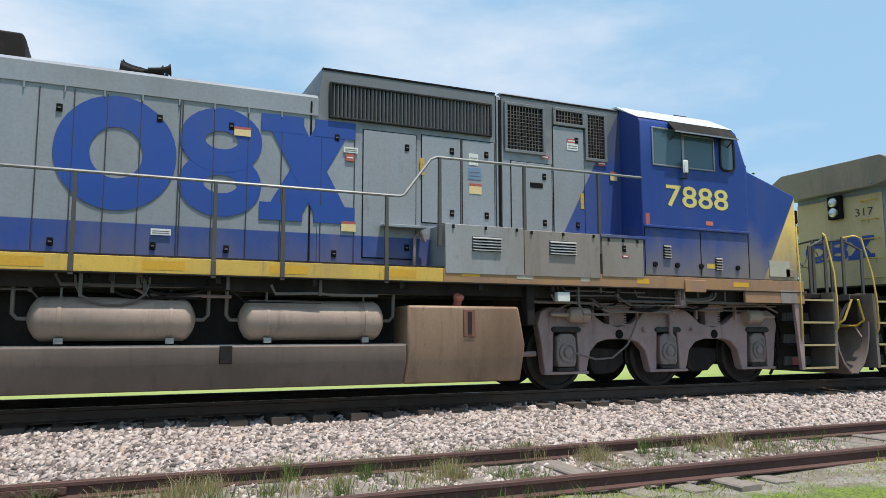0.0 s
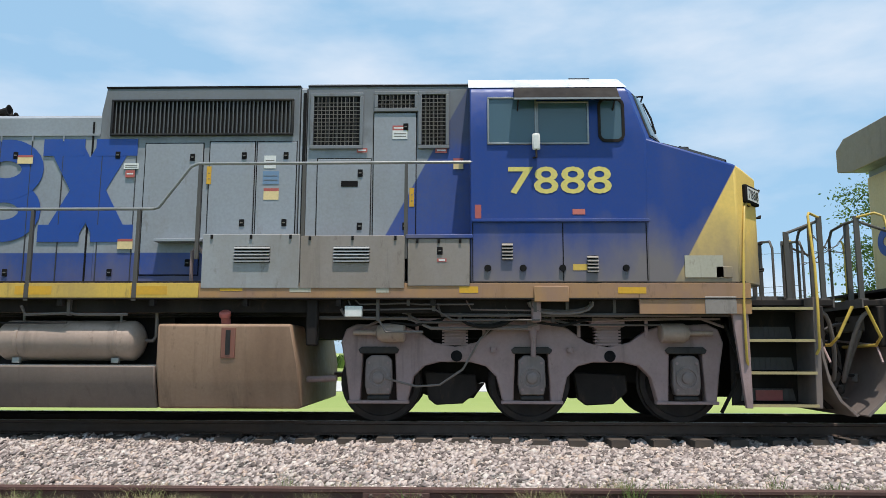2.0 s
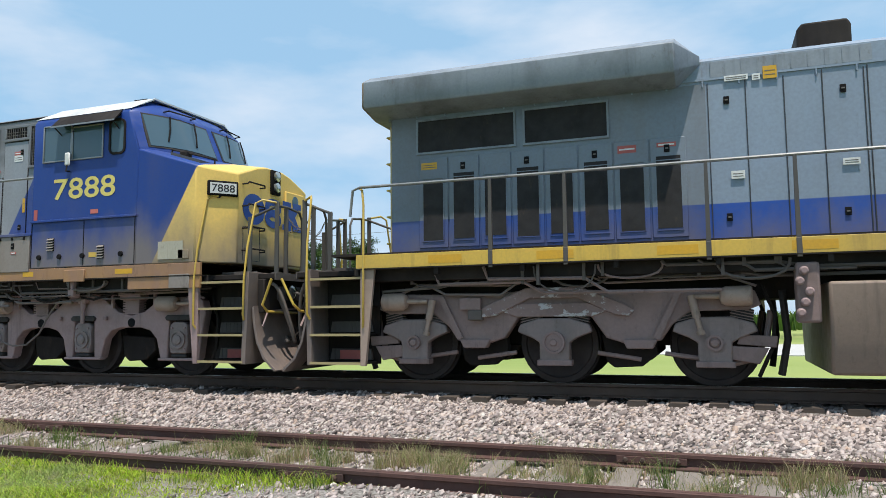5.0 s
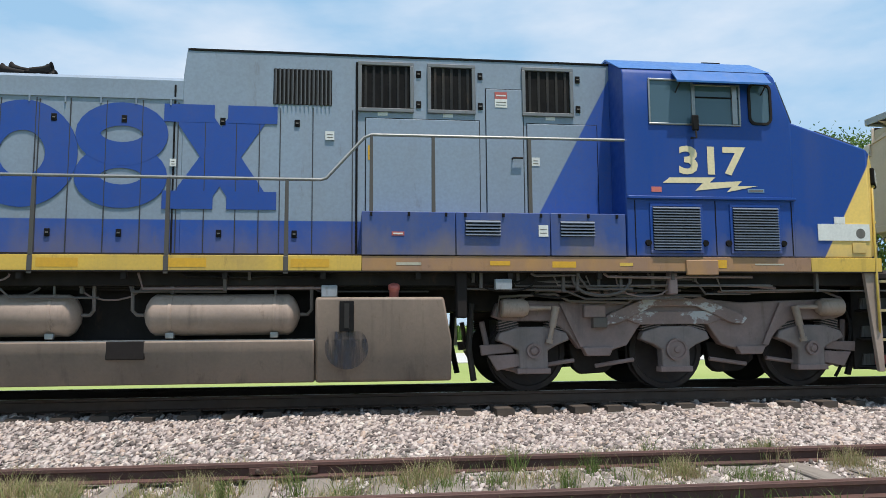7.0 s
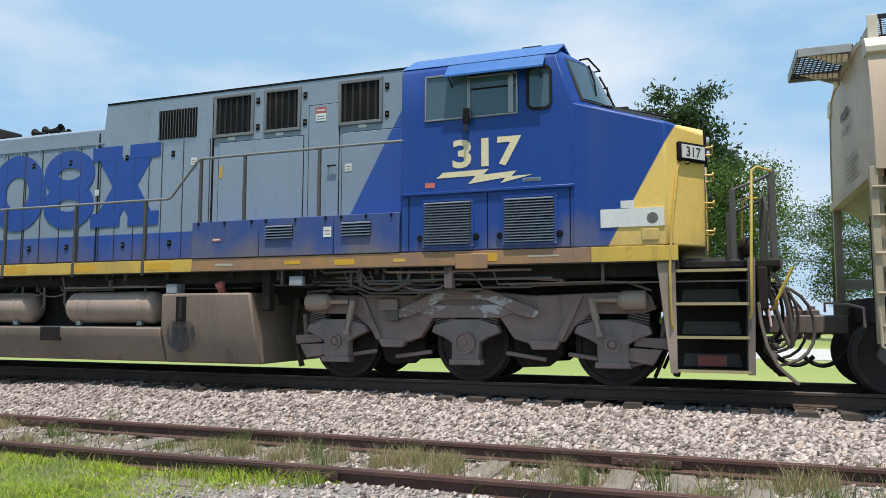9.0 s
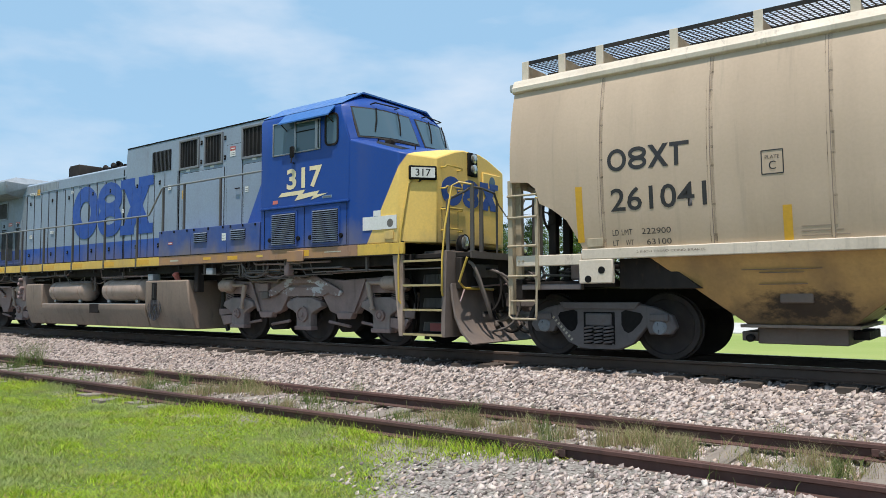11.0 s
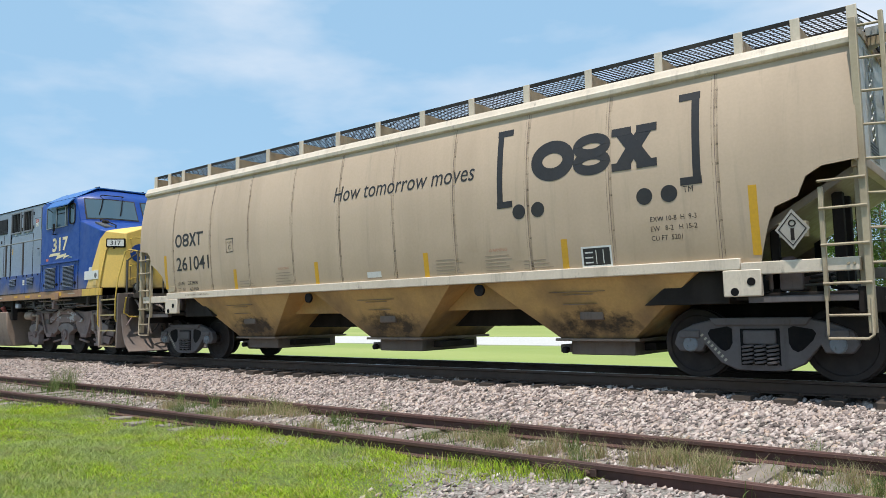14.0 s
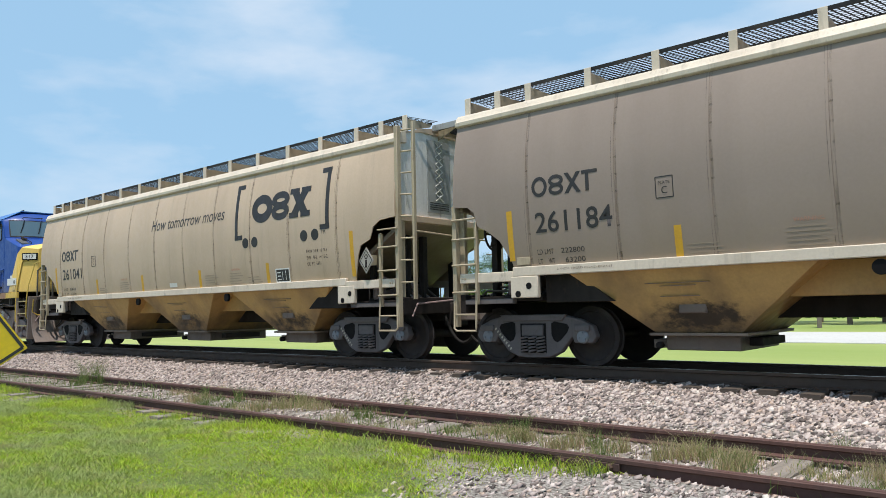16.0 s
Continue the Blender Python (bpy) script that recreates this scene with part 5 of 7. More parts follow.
    # stickers
    marks = ([(-2.62, -2.35, 3.5, 3.62, "orange"), (-1.12, -.86, 3.42, 3.5, "white"), (-1.08, -.92, 3.3, 3.4, "red"), (-1.14, -.88, 2.3, 2.44, "orange"), (-3.6, -3.3, 2.12, 2.2, "white"),
              (.84, 1.04, 3.42, 3.6, "white"), (.82, 1.1, 3.2, 3.38, "bluish"), (.84, 1.1, 2.98, 3.14, "orange"), (2.6, 2.86, 3.95, 4.02, "red"), (2.6, 2.86, 3.83, 3.95, "white"), (2.12, 2.3, 3.64, 3.70, "red"), (3.2, 3.4, 3.63, 3.7, "red"),
              (3.45, 3.62, 3.4, 3.55, "orange"), (.06, .14, 3.2, 3.45, "bright_yellow"), (2.86, 2.94, 2.88, 3.14, "bright_yellow")] if a else
             [(15.25, 15.6, 3.86, 3.93, "white"), (15.72, 15.92, 3.84, 4.0, "bright_yellow"), (15.6, 15.72, 3.84, 3.92, "white"), (15.3, 15.5, 2.6, 2.7, "white"), (16.55, 16.78, 2.68, 2.76, "white"), (20.3, 20.4, 3.0, 3.1, "white"),
              (24.62, 24.84, 4.04, 4.14, "red"), (24.62, 24.84, 3.92, 4.04, "white"), (25.14, 25.28, 3.1, 3.22, "white"), (22.3, 22.45, 3.4, 3.52, "white"), (22.88, 22.94, 3.14, 3.34, "bright_yellow"), (17.7, 17.85, 3.72, 3.78, "white")])
    for x0, x1, q0, q1, m in marks:
        sticker(L(x0), L(x1), q0, q1, F - .016, m, o)
    # exhaust, horn, radiator
    ex0 = L(16.2) if not a else -12.9
    part("exhaust_outlet", Shape().prism([(ex0, 4.15), (ex0 + .02, 4.64), (ex0 + .08, 4.72), (ex0 + .62, 4.72), (ex0 + .66, 4.64), (ex0 + .66, 4.15)], -.4, .4), "frame", o, "sooty black exhaust stack", .03)
    hx = L(18.1) if not a else L(-3.7)
    horn = part("horn", Shape().box(hx - .2, hx + .2, -.06, .06, 4.40, 4.46).box(hx - .05, hx + .05, -.05, .05, 4.2, 4.40), "frame", o, "black air horn with several bells")
    for k, (dx, dy, d) in enumerate(((-.02, -.12, -1), (.04, -.1, 1), (0, .1, -1), (.02, .12, 1), (-.05, 0, 1))):
        part("horn_bell", Shape().lathe((hx + dx, dy, 4.5 + .05 * (k % 3)), (d, 0, .12), [(0, .03), (.16, .035), (.26, .055), (.3, .09), (.3, .075), (.2, .03)], 14), "frame", horn)
    r0, r1 = (rear - .18 if a else rear + .08), (L(15.0) if not a else rear + 4.5)
    wing = [(-1.0, 3.84), (-1.44, 3.93), (-1.46, 3.96), (-1.46, 4.31), (-1.2, 4.45), (1.2, 4.45), (1.46, 4.31), (1.46, 3.96), (1.44, 3.93), (1.0, 3.84)]
    part("radiator_wing", loft(Shape(), [[(r0, y, z) for y, z in wing], [(r1 - .3, y, z) for y, z in wing], [(r1, y * .7, 4.2 + (z - 4.2) * .3) for y, z in wing]]), "grey" if a else "wing_grey", o, "overhanging sooty grey radiator housing", .012)
    if not a:
        part("rear_panel", box(back_x + .004, L(15.05), F - .005, F + .01, 1.84, 3.86), "hood_rear_b", o, "smoke-dulled side panel below the radiator")
        part("soot_panel", Shape().box(L(15.12), L(16.95), F - .007, F + .01, 3.93, 4.14), "wing_grey", o, "soot-blackened panel beneath the exhaust", .004)
        for q in range(9):
            part("soot_panel_rib", box(L(15.3) + .19 * q, L(15.3) + .19 * q + .012, F - .014, F - .006, 3.94, 4.12), "wing_grey", o)
        for x0, x1 in ((11.08, 12.52), (12.68, 13.80)):
            part("radiator_intake", box(L(x0), L(x1), F - .012, F + .02, 3.30, 3.76), "screen", o, "dark screened radiator intake")
            part("intake_rim", rim(L(x0), L(x1), 3.30, 3.76, F, .03, .03), "wing_grey", o)
        for k in range(8):
            x = L(11.08) + k * .465
            d = part("radiator_door", Shape().box(x + .012, x + .453, F - .022, F, 1.9, 3.2), "hood_rear_b", o, "", .006)
            part("door_screen", box(x + .08, x + .385, F - .03, F - .02, 2.0 + .02 * (k % 3), 2.86 + .1 * (k % 2)), "screen", d, "dusty dark screen")
            part("screen_rim", rim(x + .08, x + .385, 2.0, 2.9, F - .022, .012, .012), "hood_rear_b", d)
            if k % 2:
                latch(x + .22, 3.06, F - .022, d)
        sticker(L(11.1), L(11.4), 3.04, 3.14, F - .022, "bright_yellow", o)
        sticker(L(13.9), L(14.2), 3.04, 3.14, F - .022, "red", o)
        sticker(L(14.4), L(14.7), 3.08, 3.14, F - .022, "red", o)
    # rear end of the hood, seen from ahead of it
    part("wing_end", Shape().prism([(y * .995, z) for y, z in wing], r0 - .03, r0 - .004, "x"), "wing_end", o, "grimy tan radiator end", .01)
    part("hood_end", Shape().prism([(-W - .004, 1.82), (-W - .004, 3.74), (W + .004, 3.74), (W + .004, 1.82)], back_x - .03, back_x - .004, "x"), "end_yellow", o, "faded yellow hood end", .01)
    lt = part("headlight_box", Shape().box(back_x - .14, back_x - .03, -.16, .16, 3.3, 3.8), "dark", o, "", .02)
    for z in (3.44, 3.66):
        part("headlight", Shape().lathe((back_x - .13, 0, z), (-1, 0, 0), [(0, .1), (.05, .1), (.06, .08)], 18), "lens", lt, "round sealed-beam headlight")
    back = pose(back_x - .03, 0, 0, 0, 0, -90)
    painted("emblem_ring", emblem_ring(-.85, -.25, 2.4, 2.88, .15, -.004), "blue", o, turn=back)
    painted("emblem_ring", emblem_double(-.25, .2, 2.4, 2.88, .11, -.004), "blue", o, turn=back)
    painted("emblem_bar", emblem_cross(.2, .8, 2.4, 2.88, .16, -.004, serif=.1), "blue", o, turn=back)
    if not a:
        lettering("end_number", "317", .42, .82, 3.3, 3.46, o, "black", -.006, facing=back)
    for k in range(5):
        part("grab_iron", Shape().pipe([(back_x - .03, -.92, 2.0 + .4 * k), (back_x - .12, -.92, 2.0 + .4 * k), (back_x - .12, -.6, 2.0 + .4 * k), (back_x - .03, -.6, 2.0 + .4 * k)], .014, 6), "yellow_rail", o)
    end_works(rear + .12, -1, o, kind, False)
    # cabinets beside the walkway
    cabs = ([(L(.24), L(1.50), 1.72, 2.42, "box_a"), (L(1.51), L(2.85), 1.72, 2.40, "box_dirty"), (L(2.89), L(3.68), 1.75, 2.36, "box_dirty")] if a else
            [(L(22.8), L(24.0), 1.80, 2.36, "box_b"), (L(24.01), L(25.25), 1.80, 2.36, "box_b"), (L(25.26), L(26.28), 1.80, 2.36, "box_b")])
    for k, (x0, x1, q0, q1, m) in enumerate(cabs):
        for sgn in (-1, 1):
            y0, y1 = sorted((sgn * .98, sgn * (SIDE + .012)))
            cb = part("side_cabinet", Shape().prism([(y0, q0), (y0, q1), (y1, q1), (y1, q0)], x0, x1, "x"), m, o, "", .008)
            if sgn < 0:
                for q in (x0 + .12, (x0 + x1) / 2, x1 - .12):
                    part("clip", box(q - .015, q + .015, -SIDE - .03, -SIDE - .012, q1 - .06, q1 - .01), "dark", cb)
        if not a or k < 2:
            lx = {0: L(.66), 1: L(1.94), 2: 0}[k] if a else {0: None, 1: L(24.13), 2: L(25.39)}[k]
            if lx is not None:
                louvres("vent", lx, lx + .46, 2.05, 2.26, -SIDE - .012, 5, o, "box_a" if a else "vent_blue")
    if a:
        part("cabinet_top", Shape().box(L(2.86), L(3.72), -SIDE - .03, -1.0, 2.36, 2.41), "cab_a", o, "", .008)
        sticker(L(3.25), L(3.4), 2.06, 2.1, -SIDE - .014, "red", o)
        latch(L(3.3), 2.2, -SIDE - .012, o)
    else:
        sticker(L(23.16), L(23.36), 2.05, 2.10, -SIDE - .014, "red", o)
        sticker(L(25.08), L(25.24), 2.05, 2.2, -SIDE - .014, "white", o)
    # cab
    C = "cab_" + kind
    cr = lambda x, xf: [(x, -SIDE, 1.8), (x, -SIDE, 3.68), (x, -SIDE, 4.30), (x, -SIDE + .06, 4.39), (x, -.95, 4.68), (x, .95, 4.68), (x, SIDE - .06, 4.39), (x, SIDE, 4.30), (x, SIDE, 3.68), (x, SIDE, 1.8)]
    rings = [cr(cab0, 0)]
    f = cr(-1.15, 0)
    front = []
    for x, y, z in f:
        front.append((-1.15 - max(0, z - 3.66) * .32, y, z))
    part("cab", loft(Shape(), [rings[0], front]), C, o, "", .015)
    part("cab_roof", loft(Shape(), [[(cab0 - .02, y, z) for y, z in ((-1.5, 4.385), (-.95, 4.70), (.95, 4.70), (1.5, 4.385), (.95, 4.67), (-.95, 4.67))],
                                    [(-1.36, y, z) for y, z in ((-1.5, 4.385), (-.95, 4.70), (.95, 4.70), (1.5, 4.385), (.95, 4.67), (-.95, 4.67))]]), "roof_white" if a else "roof_blue", o, "sunlit pale roof" if a else "blue cab roof")
    half_at = lambda z: float(np.interp(z, (4.30, 4.39, 4.68), (SIDE - .004, SIDE - .064, .945)))
    bow = lambda z: float(np.interp(z, (3.66, 4.39, 4.60, 4.68), (1, .78, .3, .02)))

    def cab_x(u, z):
        """Bowed front of the cab at the share u of its half width."""
        k = min(1, max(0, (1 - abs(u)) / .62))
        return -1.152 - max(0, z - 3.66) * .32 + .46 * (1 - (1 - k) ** 2) * bow(z)

    us = np.linspace(-1, 1, 17)
    rings = [[(cab_x(u, z), u * half_at(z), z) for u in us] + [(-1.62, u * half_at(z), z) for u in reversed(us)] for z in (3.3, 3.66, 3.74, 4.02, 4.30, 4.386, 4.49, 4.59, 4.664)]
    part("cab_front", loft(Shape(), rings), C, o, "bowed cab front around the windscreens")
    S = -SIDE
    for x0, x1, q0, q1, rnd in ((-3.17, -2.58, 3.62, 4.21, 0), (-2.53, -1.90, 3.62, 4.15, 0), (-1.74, -1.43, 3.64, 4.2, 1)):
        if rnd:
            rr = [p for cx, cz, a0 in ((x1 - .09, q0 + .09, -90), (x1 - .09, q1 - .09, 0), (x0 + .09, q1 - .09, 90), (x0 + .09, q0 + .09, 180)) for p in arc(cx, cz, .09, .09, a0, a0 + 90, 6)]
            w = part("side_window", Shape().prism(rr, S - .004, S + .03), "glass", o, "rounded corner cab window")
            part("window_frame", Shape().stroke(rr + rr[:1], .035, S, .02), "frame", w)
            continue
        w = part("side_window", Shape().box(x0, x1, S - .004, S + .03, q0, q1), "glass", o, "dark blue-grey cab window")
        part("window_frame", rim(x0, x1, q0, q1, S, .026, .022), "steel", w, "", .006)
    if not a:
        part("window_edge", box(-2.0, -1.93, S - .03, S - .004, 3.62, 4.15), "steel", o)
        part("screen_bar", box(-2.53, -1.90, S - .012, S - .004, 3.98, 4.0), "dark", o)
    part("sun_awning", Shape().prism([(S - .002, 4.33), (S - .17, 4.15), (S - .18, 4.165), (S - .002, 4.36)], -2.85, -1.5, "x"), "roof_blue" if not a else "frame", o, "folding sheet awning above the cab window")
    part("awning_edge", box(-2.86, -1.49, S - .19, S - .18, 4.14, 4.165), "steel" if a else "roof_blue", o)
    for x in (-2.8, -1.56):
        part("awning_stay", Shape().rod((x, S - .15, 4.15), (x, S, 4.05), .01, 6), "frame", o)
    part("mirror", Shape().box(-2.62, -2.52, S - .1, S - .06, 3.5, 3.72), "white" if a else "dark", o, "small wing mirror", .02)
    part("mirror_arm", Shape().pipe([(-2.57, S - .08, 3.52), (-2.57, S - .1, 3.4), (-2.6, S, 3.42)], .014, 6), "frame", o)
    part("cab_ledge", Shape().box(cab0 + .02, -1.14, S - .04, S, 2.57, 2.61), C, o, "", .008)
    for x in (cab0 + .12, -2.3, -1.2) if not a else (cab0 + .03, -2.24, -1.18):
        part("panel_gap", box(x - .006, x + .006, S - .006, S + .01, 1.82, 2.56), "dark", o)
    if a:
        for x, q0, q1 in ((-3.02, 2.08, 2.3), (-1.94, 1.92, 2.14)):
            louvres("vent", x, x + .14, q0, q1, S - .003, 5, o, "box_dirty")
        for x in (-3.2, -2.75, -2.25, -1.45):
            part("latch", Shape().lathe((x, S, 1.98), (0, -1, 0), [(0, .045), (.03, .04)], 12), "dark", o)
        part("scraped_patch", box(-2.12, -1.84, S - .004, S, 1.95, 2.03), "yellow", o)
        lettering("road_number", "7888", L(4.18), L(5.51), 2.94, 3.30, o, "number_a", S, deep=.006, bold=.012)
        part("jacking_pad", Shape().box(-2.62, -2.18, S - .03, S, 1.55, 1.75), "sill_dirty", o, "", .01)
    else:
        for x0, x1 in ((26.66, 27.32), (27.79, 28.44)):
            louvres("vent", L(x0), L(x1), 1.88, 2.47, S - .012, 16, o, "vent_blue", label="large louvred cooling vent")
            part("vent_rim", rim(L(x0), L(x1), 1.88, 2.47, S, .04, .02), C, o, "", .006)
            for x in (L(x0) - .07, L(x1) + .07):
                part("latch", Shape().lathe((x, S, 1.98), (0, -1, 0), [(0, .045), (.03, .04)], 12), "dark", o)
        lettering("road_number", "317", L(27.06), L(28.02), 2.91, 3.31, o, "number_b", S, deep=.006, bold=.03)
        part("lightning_bolt", Shape().prism([(L(x), z) for x, z in ((26.82, 2.795), (26.92, 2.869), (27.57, 2.88), (27.49, 2.807), (27.95, 2.835), (27.88, 2.765), (28.17, 2.77), (27.73, 2.68), (27.80, 2.75), (27.28, 2.694), (27.39, 2.80))], S - .005, S - .001), "number_b", o, "cream painted lightning bolt")
        part("jacking_pad", Shape().box(L(27.1), L(27.55), S - .03, S, 1.55, 1.75), "sill_dirty", o, "", .01)
        part("white_plate", box(L(29.03), L(29.8), S - .002, S + .012, 2.03, 2.26), "white", o, "pale data plate on the nose side")
        part("white_plate", box(L(29.28), L(29.44), S - .002, S + .012, 2.265, 2.36), "white", o)
        part("plate_print", Shape().lathe((L(29.66), S - .001, 2.13), (0, -1, 0), [(0, .07), (.003, .07)], 16), "rail_grey", o)
        sticker(L(28.0), L(28.3), 2.68, 2.73, S - .001, "bluish", o)
    part("flag_label", box(L(5.0) if a else L(26.66), L(5.16) if a else L(26.8), S - .005, S, 2.67, 2.74), "pink", o, "small red and white label")
    if a:
        part("white_plate", box(L(6.40), L(6.88), S - .004, S + .012, 1.86, 2.14), "silver_stripe", o, "faded pale panel on the nose side")
        part("coupling_plate", box(L(6.63), L(7.02), S - .012, S, 1.40, 1.62), "box_dirty", o, "", .01)
        part("roof_patch", box(-3.36, -3.28, S - .004, S, 2.62, 2.8), "red", o, "small red light bracket")
    # windscreens
    for u0, u1 in ((-.9, -.07), (.07, .9)):
        def pane(grow, out_, deep):
            q = Shape()
            zz = (3.76 - grow, 4.02, 4.30 + grow)
            uu = np.linspace(u0 - grow * .6, u1 + grow * .6, 9)
            return loft(q, [[(cab_x(u, z) + out_, u * half_at(z), z) for u in uu] + [(cab_x(u, z) + out_ - deep, u * half_at(z), z) for u in reversed(uu)] for z in zz])
        ws = part("windscreen", pane(0, .02, .05), "glass", o, "dark raked windscreen")
        part("windscreen_gasket", pane(.03, .012, .05), "rubber", ws)
        for k in (.3, .72):
            u = u0 + (u1 - u0) * k
            part("wiper", Shape().pipe([(cab_x(u, 4.33) + .05, u * 1.5, 4.33), (cab_x(u - .05, 4.1) + .06, (u - .05) * 1.5, 4.1), (cab_x(u - .1, 3.86) + .035, (u - .1) * 1.5, 3.86)], .014, 6), "dark", ws)
        um = (u0 + u1) / 2
        part("visor_rail", Shape().pipe([(cab_x(um - .2, 4.42) + .0, (um - .2) * 1.45, 4.42), (cab_x(um - .2, 4.42) + .12, (um - .2) * 1.45, 4.43), (cab_x(um + .2, 4.42) + .12, (um + .2) * 1.45, 4.43), (cab_x(um + .2, 4.42), (um + .2) * 1.45, 4.42)], .013, 6), "frame", ws, "grab rail above the windscreen")
    for y in (-.75, .6):
        part("roof_bracket", Shape().pipe([(-2.0, y, 4.68), (-2.0, y, 4.78), (-1.72, y, 4.78), (-1.72, y, 4.68)], .014, 6), "frame", o)
    for x in (-3.1, -2.85, -2.6):
        part("antenna", Shape().rod((x, -.5, 4.68), (x, -.5, 4.78), .01, 6), "frame", o)
    # nose
    nr = lambda x, w, z, zc: [(x, -w, 1.79), (x, -w, z - .04), (x, -w + .1, z), (x, -w * .5, z + (zc - z) * .72), (x, -.25, zc), (x, .25, zc), (x, w * .5, z + (zc - z) * .72), (x, w - .1, z), (x, w, z - .04), (x, w, 1.79)]
    part("nose", loft(Shape(), [nr(-1.2, SIDE - .006, 3.73, 3.78), nr(-.02, SIDE - .015, 3.36, 3.54), nr(.1, 1.42, 3.33, 3.53), nr(.42, 1.04, 3.27, 3.48)]), C, o, "yellow wide nose beneath the windscreen" if a else "blue and yellow wide nose", .02)
    part("nose_rail", Shape().pipe([(-.85, -1.12, 3.6), (-.83, -1.12, 3.72), (-.25, -1.12, 3.56), (.02, -1.12, 3.48), (.02, -1.12, 3.36)], .016, 6), "frame", o, "grab rail on the nose top")
    ntop = lambda q: 3.74 - (q + 1.2) * .3136
    part("nose_tread", Shape().prism([(-.66, ntop(-.66) + .0), (-.08, ntop(-.08) + .0), (-.08, ntop(-.08) + .05), (-.66, ntop(-.66) + .05)], -1.36, -1.0), "nonslip", o, "dark non-slip strip on the nose top")
    part("nose_block", box(-.62, -.48, -1.2, -1.05, 3.52, 3.66), "frame", o, "", .02)
    board = pose(.268, -1.235, 2.97, 0, 0, 50)
    me = Shape().box(-.24, .24, -.045, .02, -.12, .12).mesh("number_board")
    me.transform(board)
    nbp = part("number_board", me, "dark", o, "boxed number board", .02)
    fm = box(-.205, .205, -.05, -.045, -.085, .085).mesh("board_face")
    fm.transform(board)
    part("board_face", fm, "white", nbp, "white board face")
    lettering("board_number", "7888" if a else "317", -.18 if a else -.13, .18 if a else .13, -.062, .062, nbp, "black", -.05, facing=board, bold=.01)
    part("rail_bracket", Shape().lathe((.2, -1.26, 2.86), (.8, -.6, 0), [(0, .045), (.05, .045), (.06, .03)], 10), "frame", o)
    part("nose_hatch", Shape().box(-.32, -.12, -SIDE - .004, -SIDE + .03, 1.86, 2.0), C, o, "", .004)
    hb = part("headlight_box", Shape().box(.40, .46, -.14, .14, 3.04, 3.47), "dark", o, "", .02)
    for z in (3.17, 3.36):
        part("headlight", Shape().lathe((.45, 0, z), (1, 0, 0), [(0, .085), (.04, .085), (.05, .07)], 18), "lens", hb, "round sealed-beam headlight")
    nd = part("nose_door", Shape().box(.41, .45, .32, .92, 1.84, 3.16), C, o, "", .015)
    part("door_window", Shape().prism(arc(.62, 2.98, .1, .13, 0, 360, 18)[:-1], .448, .456, "x"), "glass", nd, "small oval door window")
    dm = rim(-.9, -.44, 1.86, 2.4, 0, .008, .004).mesh("hatch_outline")
    dm.transform(pose(.42, 0, 0, 0, 0, 90))
    part("hatch_outline", dm, "door_line", o)
    facing = pose(.42, 0, 0, 0, 0, 90)
    painted("emblem_ring", emblem_ring(-.92, -.3, 2.46, 2.97, .16, -.004), "blue", o, turn=facing)
    painted("emblem_ring", emblem_double(-.29, .2, 2.46, 2.97, .12, -.004), "blue", o, turn=facing)
    painted("emblem_bar", emblem_cross(.2, .8, 2.46, 2.97, .17, -.036, serif=.1), "blue", o, turn=facing)
    for z in (3.12, 2.76, 2.4, 2.04):
        part("grab_iron", Shape().pipe([(.42, -.92, z - .03), (.52, -.92, z - .03), (.53, -.9, z), (.53, -.46, z), (.52, -.44, z - .03), (.42, -.44, z - .03)], .014, 6), "frame" if a else "yellow_rail", o, "bent nose grab iron")
    for y in (-.66, .66) if a else (-.95, .95):
        lx, lz = (1.12, 1.33) if a else (.86, 1.78)
        dl = part("ditch_light_box", Shape().lathe((lx - .06, y, lz), (1, 0, 0), [(0, .06), (.05, .12), (.14, .135), (.14, .115)], 18).box(lx - .08, lx, y - .05, y + .05, lz - .2, lz), "frame", o, "round black ditch light housing")
        part("ditch_light", Shape().lathe((lx + .06, y, lz), (1, 0, 0), [(0, .112), (.02, .112), (.035, .09)], 18), "lens", dl, "round ditch light lens")
    end_works(.0, 1, o, kind, True)
    # handrails
    px = ([-8.3, -6.9, -5.6, -4.42, -2.86, -2.02, -.62] if a else [12.3, 13.3, 15.02, 16.0, 17.28, 18.85, 20.42, 21.86])
    hx0, hx1, hx2, hx3 = ([L(-.39), L(.06), L(.10), cab0 + .03] if a else [L(22.33), L(22.86), L(22.92), cab0 + .05])
    y = -SIDE + .02
    hr = part("handrail", Shape().pipe([(rear - .1, y, 2.35), (rear - .06, y, 2.72), (rear + .05, y, 2.76), (hx0 - .05, y, 2.76), (hx0 + .02, y, 2.78), (hx1 - .03, y, 3.32), (hx1 + .06, y, 3.36), (hx3, y, 3.37)], .021, 8), "handrail", o, "long pale walkway handrail")
    for X in px:
        part("stanchion", Shape().prism([(L(X) - .028, 1.66), (L(X) + .028, 1.66), (L(X) + .02, 2.75), (L(X) - .02, 2.75)], y - .02, y + .02), "post_dark", hr)
        part("stanchion_foot", box(L(X) - .03, L(X) + .03, -SIDE - .012, -SIDE, 1.56, 1.78), "post_dark", hr, "", .004)
    for X in ((.16, 1.53, 2.86) if a else (22.92, 23.72, 25.0)):
        part("stanchion", Shape().prism([(L(X) - .025, 2.1), (L(X) + .025, 2.1), (L(X) + .02, 3.35), (L(X) - .02, 3.35)], y - .03, y + .01), "post_dark", hr)
    # fuel tank and reservoirs
    T = "tank_rust" if a else "tank"
